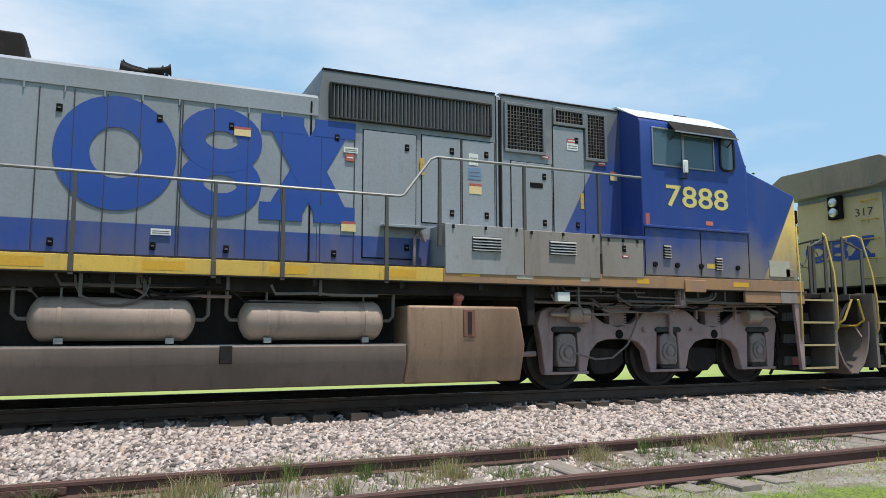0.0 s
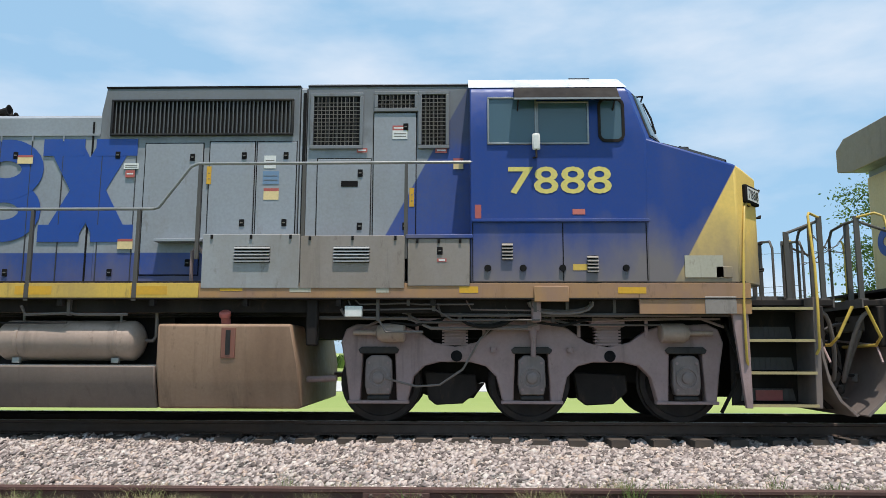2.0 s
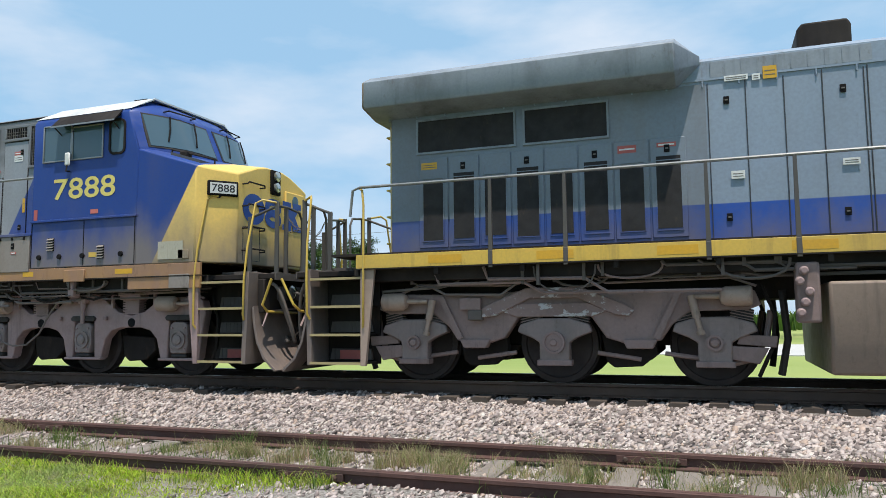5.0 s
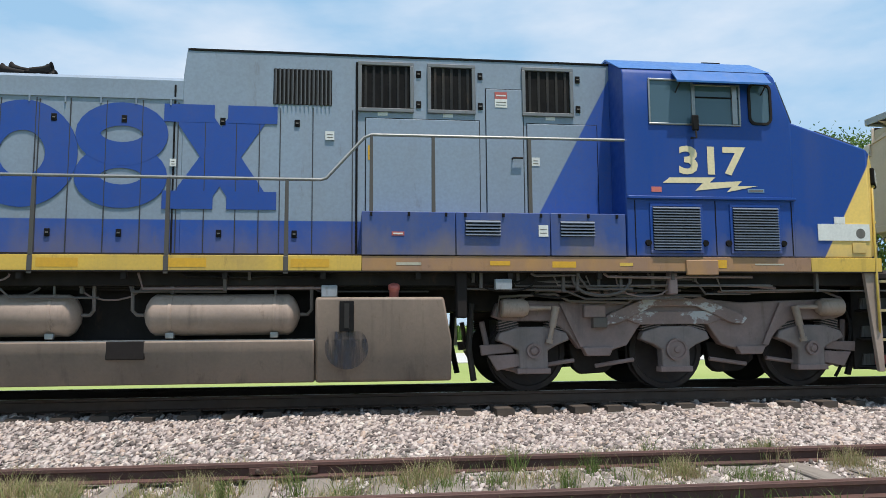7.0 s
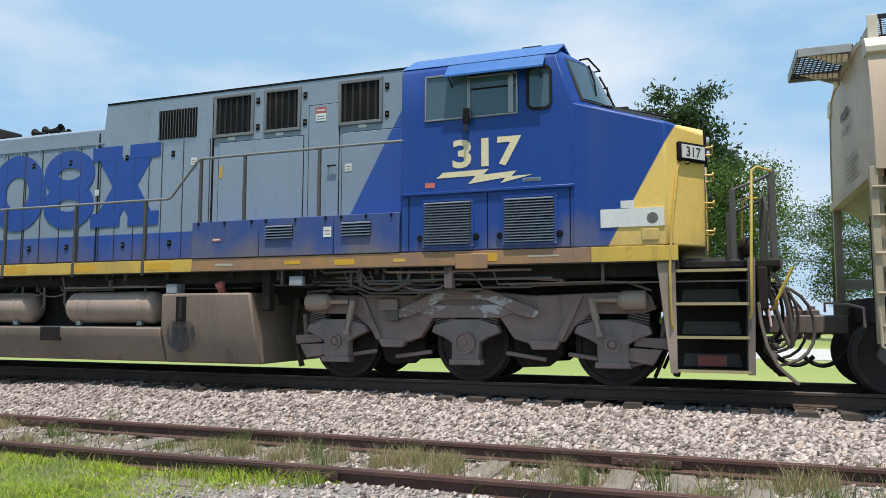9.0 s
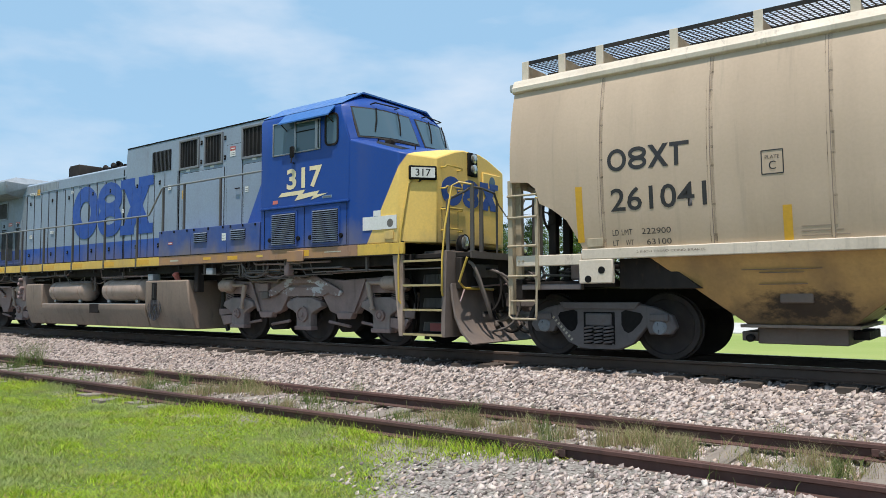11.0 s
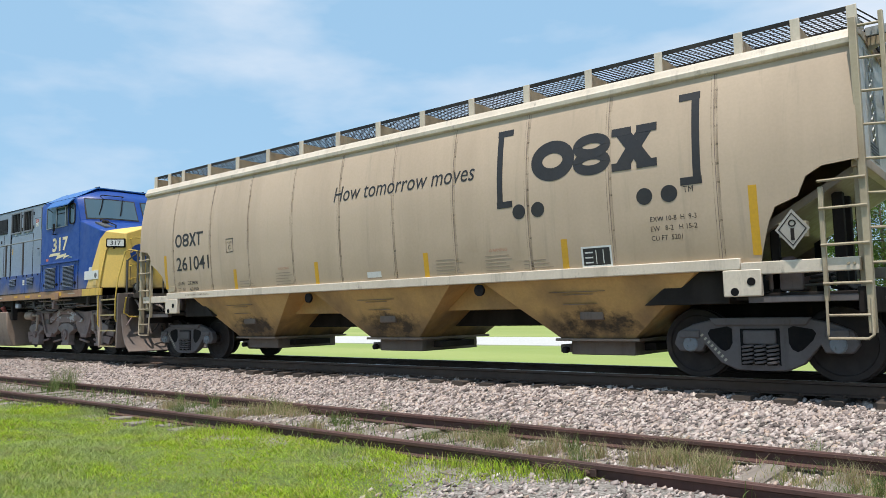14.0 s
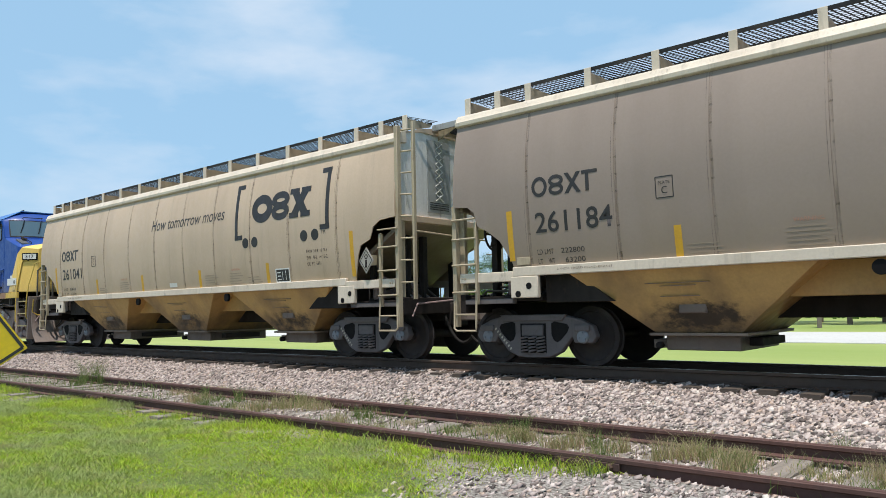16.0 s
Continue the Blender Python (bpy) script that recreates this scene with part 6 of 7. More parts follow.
    b0, b1 = (L(-.30), L(1.47)) if a else (L(22.23), L(23.90))
    c0, c1 = (L(-6.4), L(-5.45)) if a else (L(16.28), L(17.22))
    ly = 1.5 if a else 1.519
    low = [(-ly, .74), (-ly, .60 if not a else .52), (-1.36, .205), (1.36, .205), (ly, .60 if not a else .52), (ly, .74)]
    part("fuel_tank", Shape().prism(low, c1 + .01, b0 - .01, "x"), "tank_low" if a else "tank", o, "long dusty fuel tank", .02)
    blk = [(-1.52, 1.27), (-1.52, .72), (-1.36, .2), (1.36, .2), (1.52, .72), (1.52, 1.27)]
    for x0, x1 in ((b0, b1), (c0, c1)):
        part("tank_end", loft(Shape(), [[(x0, p, q) for p, q in blk], [(x1 + (.06 if q < 1 else -.05) * (1 if x1 == b1 else 0), p, q) for p, q in blk]]), T, o, "rust-streaked fuel tank end" if a else "dusty fuel tank end", .035)
    part("tank_shelf", Shape().box(c1, b0, -1.48, 1.48, .735, .75), "steel", o)
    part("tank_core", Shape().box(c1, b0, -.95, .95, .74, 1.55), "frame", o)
    part("tank_gap", Shape().box(L(-2.75) if a else L(19.75), L(-2.6) if a else L(20.2), -1.52, -1.3, .52, .74), "frame", o, "", .01)
    gx = L(.62) if a else L(22.62)
    g = part("fuel_gauge", box(gx - .09, gx + .09, -1.54, -1.515, .84, 1.22), "gauge_red" if a else "dark", o, "upright fuel sight gauge", .006)
    part("gauge_glass", box(gx - .03, gx + .03, -1.548, -1.538, .88, 1.19), "grille", g)
    if not a:
        part("oil_stain", Shape().lathe((gx, -1.522, .64), (0, -1, .02), [(0, .27), (.002, .27)], 24), "fuel_film", o, "dark fuel stain below the filler")
    part("filler_cap", Shape().lathe((gx - .1 if a else gx + .6, -1.3, 1.24), (0, -.5, 1), [(0, .06), (.14, .06), (.15, .075), (.2, .075), (.22, .05)], 14), "pink", o, "faded red filler cap")
    for x0, x1 in (((-4.85, -3.02), (-2.50, -.57)) if a else ((17.42, 19.36), (20.12, 22.02))):
        p0, p1 = L(x0), L(x1)
        rs = part("air_reservoir", Shape().lathe((p0, -1.22, 1.06), (1, 0, 0), [(0, .05), (.03, .14), (.08, .22), (.14, .26), (p1 - p0 - .14, .26), (p1 - p0 - .08, .22), (p1 - p0 - .03, .14), (p1 - p0, .05)], 28), "reservoir", o, "dust-coated cylindrical air reservoir")
        for q in (p0 + .34, p1 - .3):
            part("strap", Shape().lathe((q - .02, -1.22, 1.06), (1, 0, 0), [(0, .266), (.04, .266)], 28), "reservoir", rs)
            part("strap_bolt", Shape().rod((q, -1.3, 1.28), (q, -1.3, 1.5), .016, 6), "rail_grey", rs)
            part("strap_clip", Shape().box(q - .05, q + .05, -1.42, -1.36, .77, .84), "steel", rs, "", .008)
    for k in range(6):
        y, z = -1.0 - .06 * k, 1.38 + .025 * (k % 3)
        part("frame_pipe", Shape().pipe([(c0 - 1.5 + .7 * k, y, z), (c0 + 2, y, z + .02), (b0 - 1, y, z), (b1 + 1.2 + .5 * k, y, z + .03), (b1 + 2.6 + .4 * k, y, z - .04)], .022, 6), ("frame", "hose", "truck_b")[k % 3], o)
    for k in range(3):
        x = b1 + 1.1 + k * .95
        part("cable_loop", Shape().pipe([(x, -1.2, 1.5), (x + .1, -1.25, 1.3), (x + .4, -1.28, 1.26), (x + .75, -1.26, 1.34), (x + .9, -1.2, 1.52)], .02, 6), "hose", o)
    part("junction_box", Shape().box(b1 + .62, b1 + .84, -1.52, -1.42, 1.36, 1.5), "white" if a else "grey", o, "", .01)
    part("hanger", Shape().box(b1 + .12, b1 + .26, -1.46, -1.3, 1.0, 1.6), "frame", o, "", .02)
    part("hanger", Shape().box(b1 + 3.0, b1 + 3.12, -1.46, -1.3, 1.3, 1.6), "truck_a", o, "", .02)
    if not a:
        part("blue_damper", Shape().lathe((L(26.15), -1.2, 1.42), (1, 0, .06), [(0, .035), (.05, .05), (.75, .05), (.8, .035)], 14), "bluish", o, "blue-grey yaw damper")
        part("small_box", Shape().box(L(22.3), L(22.5), -1.5, -1.3, 1.27, 1.42), "grey", o, "", .01)
        vb = part("valve_block", Shape().box(L(15.95), L(16.2), -1.5, -1.2, .8, 1.5), "truck_b", o, "", .03)
        for k in range(5):
            part("valve", Shape().lathe((L(15.98) + .05 * (k % 3), -1.5, .92 + .12 * k), (0, -1, 0), [(0, .05), (.08, .05), (.1, .03)], 10), "truck_a", vb)
    plumbing(o, b1 + .1, -.9, 21 if a else 22, 17)
    plumbing(o, c1 - 6.4, c1 - .8, 23 if a else 24, 16)
    plumbing(o, c1, b0, 25 if a else 26, 12)
    for x0, x1 in (((-4.85, -3.02), (-2.50, -.57)) if a else ((17.42, 19.36), (20.12, 22.02))):
        for q, d in ((L(x0), -1), (L(x1), 1)):
            part("reservoir_pipe", Shape().pipe([(q, -1.22, 1.06), (q + d * .1, -1.22, 1.06), (q + d * .15, -1.24, 1.12), (q + d * .15, -1.26, 1.5)], .024, 7), "grey_hose", o, "elbow pipe to the air reservoir")
    tr_front = L(4.49) if a else L(27.10)
    tr_rear = tr_front - 14.06
    truck(tr_front, kind, o)
    truck(tr_rear, kind, o)
    return o


LOCO_A = locomotive("a", NOSE_A)
LOCO_B = locomotive("b", NOSE_B)


# ---- hopper cars ----
PROFILE = [(1.42, 1.50), (1.56, 1.53), (2.0, 1.585), (2.5, 1.62), (2.9, 1.625), (3.3, 1.59), (3.7, 1.52), (3.96, 1.45), (4.12, 1.40)]


SKIN_Z = np.arange(1.0, 4.6, .01)
SKIN_Y = np.convolve(np.pad(np.interp(SKIN_Z, [p[0] for p in PROFILE], [p[1] for p in PROFILE]), 18, "edge"), np.ones(37) / 37, "valid")


def skin(z):
    return -float(np.interp(z, SKIN_Z, SKIN_Y))


def grating(x0, x1, y0, y1, z):
    s = Shape().box(x0, x1, y0, y0 + .03, z - .03, z + .02).box(x0, x1, y1 - .03, y1, z - .03, z + .02).box(x0, x0 + .03, y0, y1, z - .03, z + .02).box(x1 - .03, x1, y0, y1, z - .03, z + .02)
    for i in range(1, int((x1 - x0) / .06)):
        s.box(x0 + i * .06 - .006, x0 + i * .06 + .006, y0, y1, z - .01, z + .01)
    for i in range(1, int((y1 - y0) / .09)):
        s.box(x0, x1, y0 + i * .09 - .006, y0 + i * .09 + .006, z - .008, z + .008)
    return s


def hopper(mid, number, material, second):
    label = ("grimy tan covered hopper railcar with three bays" if second else "tan covered hopper railcar with slogan and three bays")
    o = base("hopper_car", pose(mid, YC, 0), label, "railcar", group="covered hopper cars")
    L = lambda X: X - 39.74      # drawing stations to the car's own
    e0, e1 = L(32.08), L(47.56)
    notch0 = [(1.42, 33.22), (1.60, 33.18), (1.95, 32.98), (2.12, 32.76), (2.22, 32.56), (2.44, 32.50), (2.54, 32.38), (2.57, 32.08), (4.2, 32.08)]
    notch1 = [(1.42, 46.42), (1.60, 46.46), (1.95, 46.56), (2.12, 46.64), (2.22, 46.9), (2.44, 47.0), (2.54, 47.18), (2.57, 47.56), (4.2, 47.56)]
    xl = lambda z: L(float(np.interp(z, [n[0] for n in notch0], [n[1] for n in notch0])))
    xr = lambda z: L(float(np.interp(z, [n[0] for n in notch1], [n[1] for n in notch1])))
    zs = sorted(set([round(z, 3) for z in np.arange(1.42, 4.0, .08)] + [1.95, 2.12, 2.22, 2.44, 2.54, 2.57, 4.0]))
    for sgn in (-1, 1):
        s, rows = Shape(), []
        n = 24
        for t in (0, .02):
            for z in zs:
                a, b = xl(z), xr(z)
                rows.append([(a + (b - a) * i / n, -sgn * (skin(z) + t), z) for i in range(n + 1)])
        m, k = len(zs), n + 1
        vs = [p for r in rows for p in r]
        fs = []
        for q in (0, m):
            for j in range(m - 1):
                fs += [((q + j) * k + i, (q + j) * k + i + 1, (q + j + 1) * k + i + 1, (q + j + 1) * k + i) for i in range(n)]
        for j in range(m - 1):
            for i in (0, n):
                fs.append((j * k + i, (j + 1) * k + i, (m + j + 1) * k + i, (m + j) * k + i))
        for i in range(n):
            for j in (0, m - 1):
                fs.append((j * k + i, j * k + i + 1, (m + j) * k + i + 1, (m + j) * k + i))
        s.add(vs, fs)
        sp = part("side_sheet", s, material, o, "gently bowed tan side sheet", fix=True)
        chord = [(1.30, 3.93), (1.47, 3.925), (1.505, 3.945), (1.51, 4.01), (1.485, 4.03), (1.47, 4.08), (1.43, 4.13), (1.30, 4.16)]
        part("top_chord", Shape().prism([(sgn * p, q) for p, q in chord], e0 - .02, e1 + .02, "x"), "sill_tan", o, "pale stepped top chord", .006)
        ys = sorted((sgn * 1.48, sgn * 1.575))
        part("side_sill", Shape().box(L(33.2), L(46.2), *ys, 1.39, 1.535), "sill_tan", o, "cream side sill", .012)
        for x0, x1 in ((46.2, 47.5), (32.14, 33.2)):
            es = part("end_sill_side", Shape().box(L(x0) + .003, L(x1) - .003, *ys, 1.32, 1.475), "sill_tan", o, "dusty end of the side sill", .012)
            part("under_sill", Shape().box(L(x0) + .05, L(x1) - .05, *sorted((sgn * 1.4, sgn * 1.5)), .98, 1.06), "hop_frame", es, "", .01)
            for q in (.06, .12):
                part("sill_bolt", Shape().lathe((L(47.5 - q) if x0 > 40 else L(32.14 + q), sgn * 1.575, 1.4), (0, sgn, 0), [(0, .018), (.015, .014)], 8), "ladder", es)
        for x0, x1 in ((33.16, 33.66), (45.98, 46.44)):
            jp = part("jacking_pad", Shape().box(L(x0), L(x1), *sorted((sgn * 1.5, sgn * 1.582)), 1.06, 1.39), "sill_tan", o, "cream plate with two round holes", .015)
            for dx in (.14, .34):
                part("pad_hole", Shape().lathe((L(x0) + dx, sgn * 1.581, 1.12 + .12 * (dx > .3)), (0, sgn, 0), [(0, .05), (.006, .05)], 14), "dark", jp)
    # seams and lap joints of the near side
    for X in (33.50, 34.98, 36.33, 37.73, 39.07, 40.42, 41.76, 43.16, 44.50, 45.96):
        pts = [(L(X), z) for z in np.arange(1.54, 3.9, .12)] + [(L(X), 3.92)]
        seam = part("panel_seam", Shape().stroke(pts, .026, 0, deep=.0034, skin=skin), material, o)
        # thin dark stroke paints the shadow on the seam's right side
        part("seam_shadow", Shape().stroke([(x + .017, z) for x, z in pts], .008, 0, deep=.0022, skin=skin), "tank", seam)
        part("seam_stain", Shape().stroke([(x + .02, z) for x, z in pts], .085, 0, deep=.0016, skin=skin), "seam_grime", seam, "runs of brown grime along the seam")
    # near-black blocks added beside the end bays to stand for their shade
    for x0, x1 in ((33.66, 34.7), (44.9, 45.98)):
        k = 1 if x0 < 40 else -1
        a, b = (L(x0), L(x1)) if k > 0 else (L(x1), L(x0))
        part("sill_shade", Shape().prism([(a, .98), (b + k * .06, .98), (b - k * .46, 1.395), (a, 1.395)], -1.36, 1.36), "frame", o, "near-black block added for the shade under the side sill", .01)
    # roof, ends and slope sheets
    roof = [(-1.36, 4.12), (-.9, 4.27), (-.3, 4.36), (.3, 4.36), (.9, 4.27), (1.36, 4.12), (.9, 4.2), (-.9, 4.2)]
    part("roof", loft(Shape(), [[(e0, y, z) for y, z in roof], [(e1, y, z) for y, z in roof]]), material, o)
    for x, d in ((e0, 1), (e1, -1)):
        edge = [(-skin(z), z) for z in (2.56, 2.9, 3.3, 3.7, 3.96, 4.1)]
        wall = [(-y + .015, z) for y, z in edge] + [(-.9, 4.27), (.9, 4.27)] + [(y - .015, z) for y, z in reversed(edge)]
        part("end_wall", Shape().prism(wall, x + d * .02, x + d * .045, "x"), "end_white" if d < 0 else material, o, "dusty grey-white end wall" if d < 0 else "grimy tan end wall")
        slope = Shape()
        slope.prism([(x + d * .03, 2.60), (x + d * .03, 2.52), (x + d * 2.4, 1.05), (x + d * 2.5, 1.05), (x + d * 2.5, 1.16)], -1.3, 1.3)
        # on the first car this darker tan puts the slope's shade into colour
        part("slope_sheet", slope, "hopper_two", o, "shaded end slope sheet")
        lp = None if d > 0 else part("end_panel", Shape().box(*sorted((x + d * .02, x + d * .012)), -.72, -.06, 2.72, 4.1), "rail_grey" if second else "panel_grey", o, "grey end panel under a white lattice")
        for k in range(8 if lp else 0):
            z = 2.95 + .14 * k
            for e in (-1, 1):
                part("lattice_bar", Shape().rod((x + d * .008, -.39 - e * .1, z), (x + d * .008, -.39 + e * .1, z + .14), .009, 5), "white", lp)
        for k in range(4 if lp else 0):
            part("print_line", box(*sorted((x + d * .011, x + d * .006)), -.66, -.12, 2.78 + .04 * k, 2.795 + .04 * k), "black", lp)
        turn = pose(x + .018, 0, 0, 0, 0, 90) if d < 0 else pose(x - .006, 0, 0, 0, 0, -90)
        off = .25 if d < 0 else -.45
        lettering("end_number", number, off, off + .6, 3.36, 3.48, o, "black", 0, facing=turn)
        painted("mark_bar", [box(off + .03 + .14 * k, off + .11 + .14 * k, -.006, -.002, 3.58, 3.70) for k in range(4)], "black", o, turn=turn)
        if d > 0:
            painted("end_print", [box(-.2 if d > 0 else .2, .55 - .1 * (k % 3), -.006, -.002, 2.72 + .07 * k, 2.74 + .07 * k) for k in range(5)], "faint", o, turn=turn)
        part("end_beam", Shape().box(*sorted((x - d * .04, x + d * .1)), -1.5, 1.5, 2.50, 2.62), material, o, "", .01)
        for k, y in enumerate((-1.42, 1.42)):
            part("corner_post", Shape().box(*sorted((x - d * .02, x + d * .09)), y - .04, y + .04, 1.12, 2.56), "ladder", o, "", .008)
        for y in (-.5, .5, -.95):
            part("end_post", Shape().box(*sorted((x + d * .3, x + d * .42)), y - .06, y + .06, 1.1, 2.3), "frame", o, "", .01)
        # end platform with brake gear
        part("end_platform", Shape().box(*sorted((x + d * .02, x + d * 1.5)), -1.35, 1.35, 1.02, 1.10), "frame", o, "", .01)
        part("end_sill", Shape().box(*sorted((x - d * .06, x + d * .12)), -1.5, 1.5, .84, 1.14), "frame", o, "", .015)
        gear = part("brake_valve", Shape().box(*sorted((x + d * .75, x + d * 1.15)), -1.2, -.8, 1.12, 1.42), "truck_a", o, "dusty air brake valve on the end platform", .03)
        part("valve_dome", Shape().lathe((x + d * .95, -1.0, 1.4), (0, 0, 1), [(0, .13), (.1, .12), (.15, .06)], 14), "truck_a", gear)
        part("valve_pipe", Shape().pipe([(x + d * .8, -1.1, 1.3), (x + d * .5, -1.1, 1.35), (x + d * .45, -1.1, 1.15), (x + d * .2, -.8, 1.12)], .024, 6), "frame", gear)
        part("brake_wheel", Shape().lathe((x + d * .26, -.9, 2.15), (d, 0, 0), [(0, .05), (.04, .05), (.05, .03)], 16), "frame", o, "hub of the hand brake") if d > 0 else None
        if d > 0:
            wh = Shape().pipe([(x + .3, -.9 + .27 * math.cos(k * .2618), 2.15 + .27 * math.sin(k * .2618)) for k in range(25)], .02, 7)
            for k in range(6):
                wh.rod((x + .28, -.9, 2.15), (x + .3, -.9 + .27 * math.cos(k * 1.047), 2.15 + .27 * math.sin(k * 1.047)), .014, 6)
            part("hand_brake_wheel", wh, "frame", o, "black spoked hand brake wheel")
            part("brake_housing", Shape().box(x + .3, x + .42, -1.02, -.78, 1.95, 2.4), "frame", o, "", .03)
        coupler(x - d * .02, -d, o)
        tip = x - d * .62
        tagged(part("end_platform_top", grating(*sorted((x + d * .02, tip)), -.55, .55, 4.35), "grille", o), "dark overhanging roof grating", kind="stuff")
        part("platform_edge", Shape().box(*sorted((tip, tip - d * .02)), -.56, .56, 4.27, 4.38).box(*sorted((x, tip)), -.575, -.55, 4.27, 4.38).box(*sorted((x, tip)), .55, .575, 4.27, 4.38), "panel_grey", o, "", .004)
        for y in (-.4, .4):
            part("platform_stay", Shape().prism([(x, 4.12), (x, 4.30), (x - d * .5, 4.32)], y - .012, y + .012), "ladder", o)
        # pipes and rigging on the platform
        for k in range(5):
            y = -1.15 + .22 * k
            part("brake_pipe", Shape().pipe([(x + d * .2, y, 1.12), (x + d * (.3 + .1 * k), y, 1.2 + .06 * k), (x + d * (.8 + .08 * k), y + .05, 1.18 + .05 * k), (x + d * 1.3, y + .06, 1.08)], .02, 6), "pipe", o)
        part("brake_cylinder", Shape().lathe((x + d * .55, -.55, 1.32), (d, 0, 0), [(0, .1), (.03, .14), (.5, .14), (.54, .1), (.56, .04), (.8, .035)], 16), "truck_a", o, "dusty brake cylinder on the end platform")
        part("slope_brace", Shape().box(*sorted((x + d * 1.0, x + d * 1.1)), -1.2, -1.1, 1.1, 2.0).box(*sorted((x + d * 1.0, x + d * 1.1)), 1.1, 1.2, 1.1, 2.0), "frame", o, "", .01)
        # ladders at the corner
        side = part("corner_ladder", Shape().box(*sorted((x - d * .06, x + d * .02)), -1.60, -1.50, .62, 2.6 if d > 0 else 4.2), "ladder", o, "tan side ladder with round rungs", .008)
        x2 = x + d * .42
        part("ladder_rail", Shape().box(*sorted((x2 - .025, x2 + .025)), -1.60, -1.53, .98, 2.30), "ladder", side, "", .008)
        for k, z in enumerate((1.18, 1.62, 2.04, 2.36)):
            part("rung", Shape().rod((x - d * .05, -1.62, z), (x2 + d * .02, -1.62, z), .016, 8), "ladder", side)
        part("stirrup", Shape().pipe([(x - d * .03, -1.6, 1.0), (x - d * .03, -1.62, .60), (x + d * .02, -1.62, .56), (x + d * .42, -1.62, .56), (x2, -1.62, .62), (x2, -1.6, 1.0)], .017, 7), "ladder", side)
        part("stirrup", Shape().pipe([(x - d * .02, -1.6, .82), (x + d * .4, -1.62, .82)], .015, 7), "ladder", side)
        if d < 0:
            part("ladder_rail", Shape().box(x + .26, x + .31, -1.45, -1.38, 1.1, 4.26), "ladder", side, "", .008)
            for k in range(8):
                z = 1.4 + .39 * k
                part("rung", Shape().rod((x - .02, -1.56 + .03 * max(0, k - 4), z), (x + .29, -1.42, z), .016, 8), "ladder", side)
            part("grab_iron", Shape().pipe([(x + .3, -1.4, 2.3), (x + .34, -1.0, 2.28), (x + .3, .6, 2.24)], .016, 6), "ladder", side)
            part("far_ladder", Shape().box(x + .02, x + .1, 1.36, 1.46, .62, 3.8), "ladder", o, "", .008)
            for k in range(7):
                part("rung", Shape().rod((x + .06, .95, 1.2 + .4 * k), (x + .06, 1.4, 1.2 + .4 * k), .014, 6), "ladder", side)
    # centre sill and bays
    part("center_sill", Shape().box(e0 + .1, e1 - .1, -.24, .24, .70, 1.0), "frame", o, "", .01)
    part("inner_slope", Shape().box(e0 + 1.8, e1 - 1.8, -.9, .9, .98, 1.42), "bay", o, "shaded inner hopper sheets", .01)
    for k in range(3):
        c = L(35.82) + k * 4.05
        up, dn = 1.72, .60
        rings = [[(c - up, -1.48, 1.42), (c + up, -1.48, 1.42), (c + up, 1.48, 1.42), (c - up, 1.48, 1.42)],
                 [(c - dn, -.98, .52), (c + dn, -.98, .52), (c + dn, .98, .52), (c - dn, .98, .52)]]
        bay = part("hopper_bay", loft(Shape(), rings), "bay", o, "ochre sloping hopper bay", .01)
        part("bay_flange", Shape().box(c - dn - .08, c + dn + .08, -1.02, 1.02, .48, .52), "tank", bay, "", .006)
        gate = part("outlet_gate", Shape().box(c - .52, c + .52, -.82, .82, .27, .48), "tank_low", o, "dark sliding outlet gate", .015)
        part("gate_rail", Shape().box(c - .72, c - .52, -.8, .8, .30, .42), "tank_low", gate, "", .01)
        part("gate_rail", Shape().box(c + .52, c + .70, -.5, .5, .33, .44), "frame", gate, "", .01)
        part("crank_socket", Shape().lathe((c - .6, -.82, .34), (0, -1, 0), [(0, .05), (.08, .05), (.1, .03)], 12), "frame", gate)
        slant = lambda q: -1.48 + (1.42 - q) * .5556
        plate = Shape().box(c - .16, c + .22, slant(.86) - .03, slant(.86) + .06, .79, .92)
        part("vibrator_bracket", plate, "tank_low", bay, "greasy black bracket on the bay", .02)
        for q, w in ((1.2, .9), (1.16, .5), (1.02, .55)):
            yy = -1.48 + (1.42 - q) * .511
            part("stencil", Shape().box(c - .1 - w / 2, c - .1 + w / 2, yy - .014, yy + .01, q, q + .008), "tank", bay)
    for X in (38.0, 42.05):
        part("sill_socket", Shape().lathe((L(X) + .15, -1.5, 1.28), (0, -1, 0), [(0, .09), (.05, .09)], 14), "dark", o)
    # running board on the roof
    walk_z = 4.42
    rb = part("running_board", Shape().box(e0 + .1, e1, -1.28, -1.26, walk_z - .02, walk_z + .035), "grille", o, "dark expanded-metal roof walkway")
    for y0, y1, up in ((-.60, -.57, .02), (.57, .60, .02), (1.26, 1.28, .035)):
        part("walkway_rail", Shape().box(e0 + .1, e1, y0, y1, walk_z - .02, walk_z + up), "grille", rb)
    g = Shape()
    for y0 in (-1.26, .60):
        for i in range(int((e1 - e0) / .075)):
            x = e0 + .1 + i * .075
            g.add([(x, y0, walk_z), (x + .02, y0, walk_z), (x + .17, y0 + .66, walk_z), (x + .15, y0 + .66, walk_z), (x, y0, walk_z + .006), (x + .02, y0, walk_z + .006), (x + .17, y0 + .66, walk_z + .006), (x + .15, y0 + .66, walk_z + .006)],
                  [(0, 1, 2, 3), (4, 7, 6, 5), (0, 4, 5, 1), (1, 5, 6, 2), (2, 6, 7, 3), (3, 7, 4, 0)])
        for j in range(9):
            y = y0 + .03 + j * .075
            g.box(e0 + .1, e1, y - .006, y + .006, walk_z - .004, walk_z)
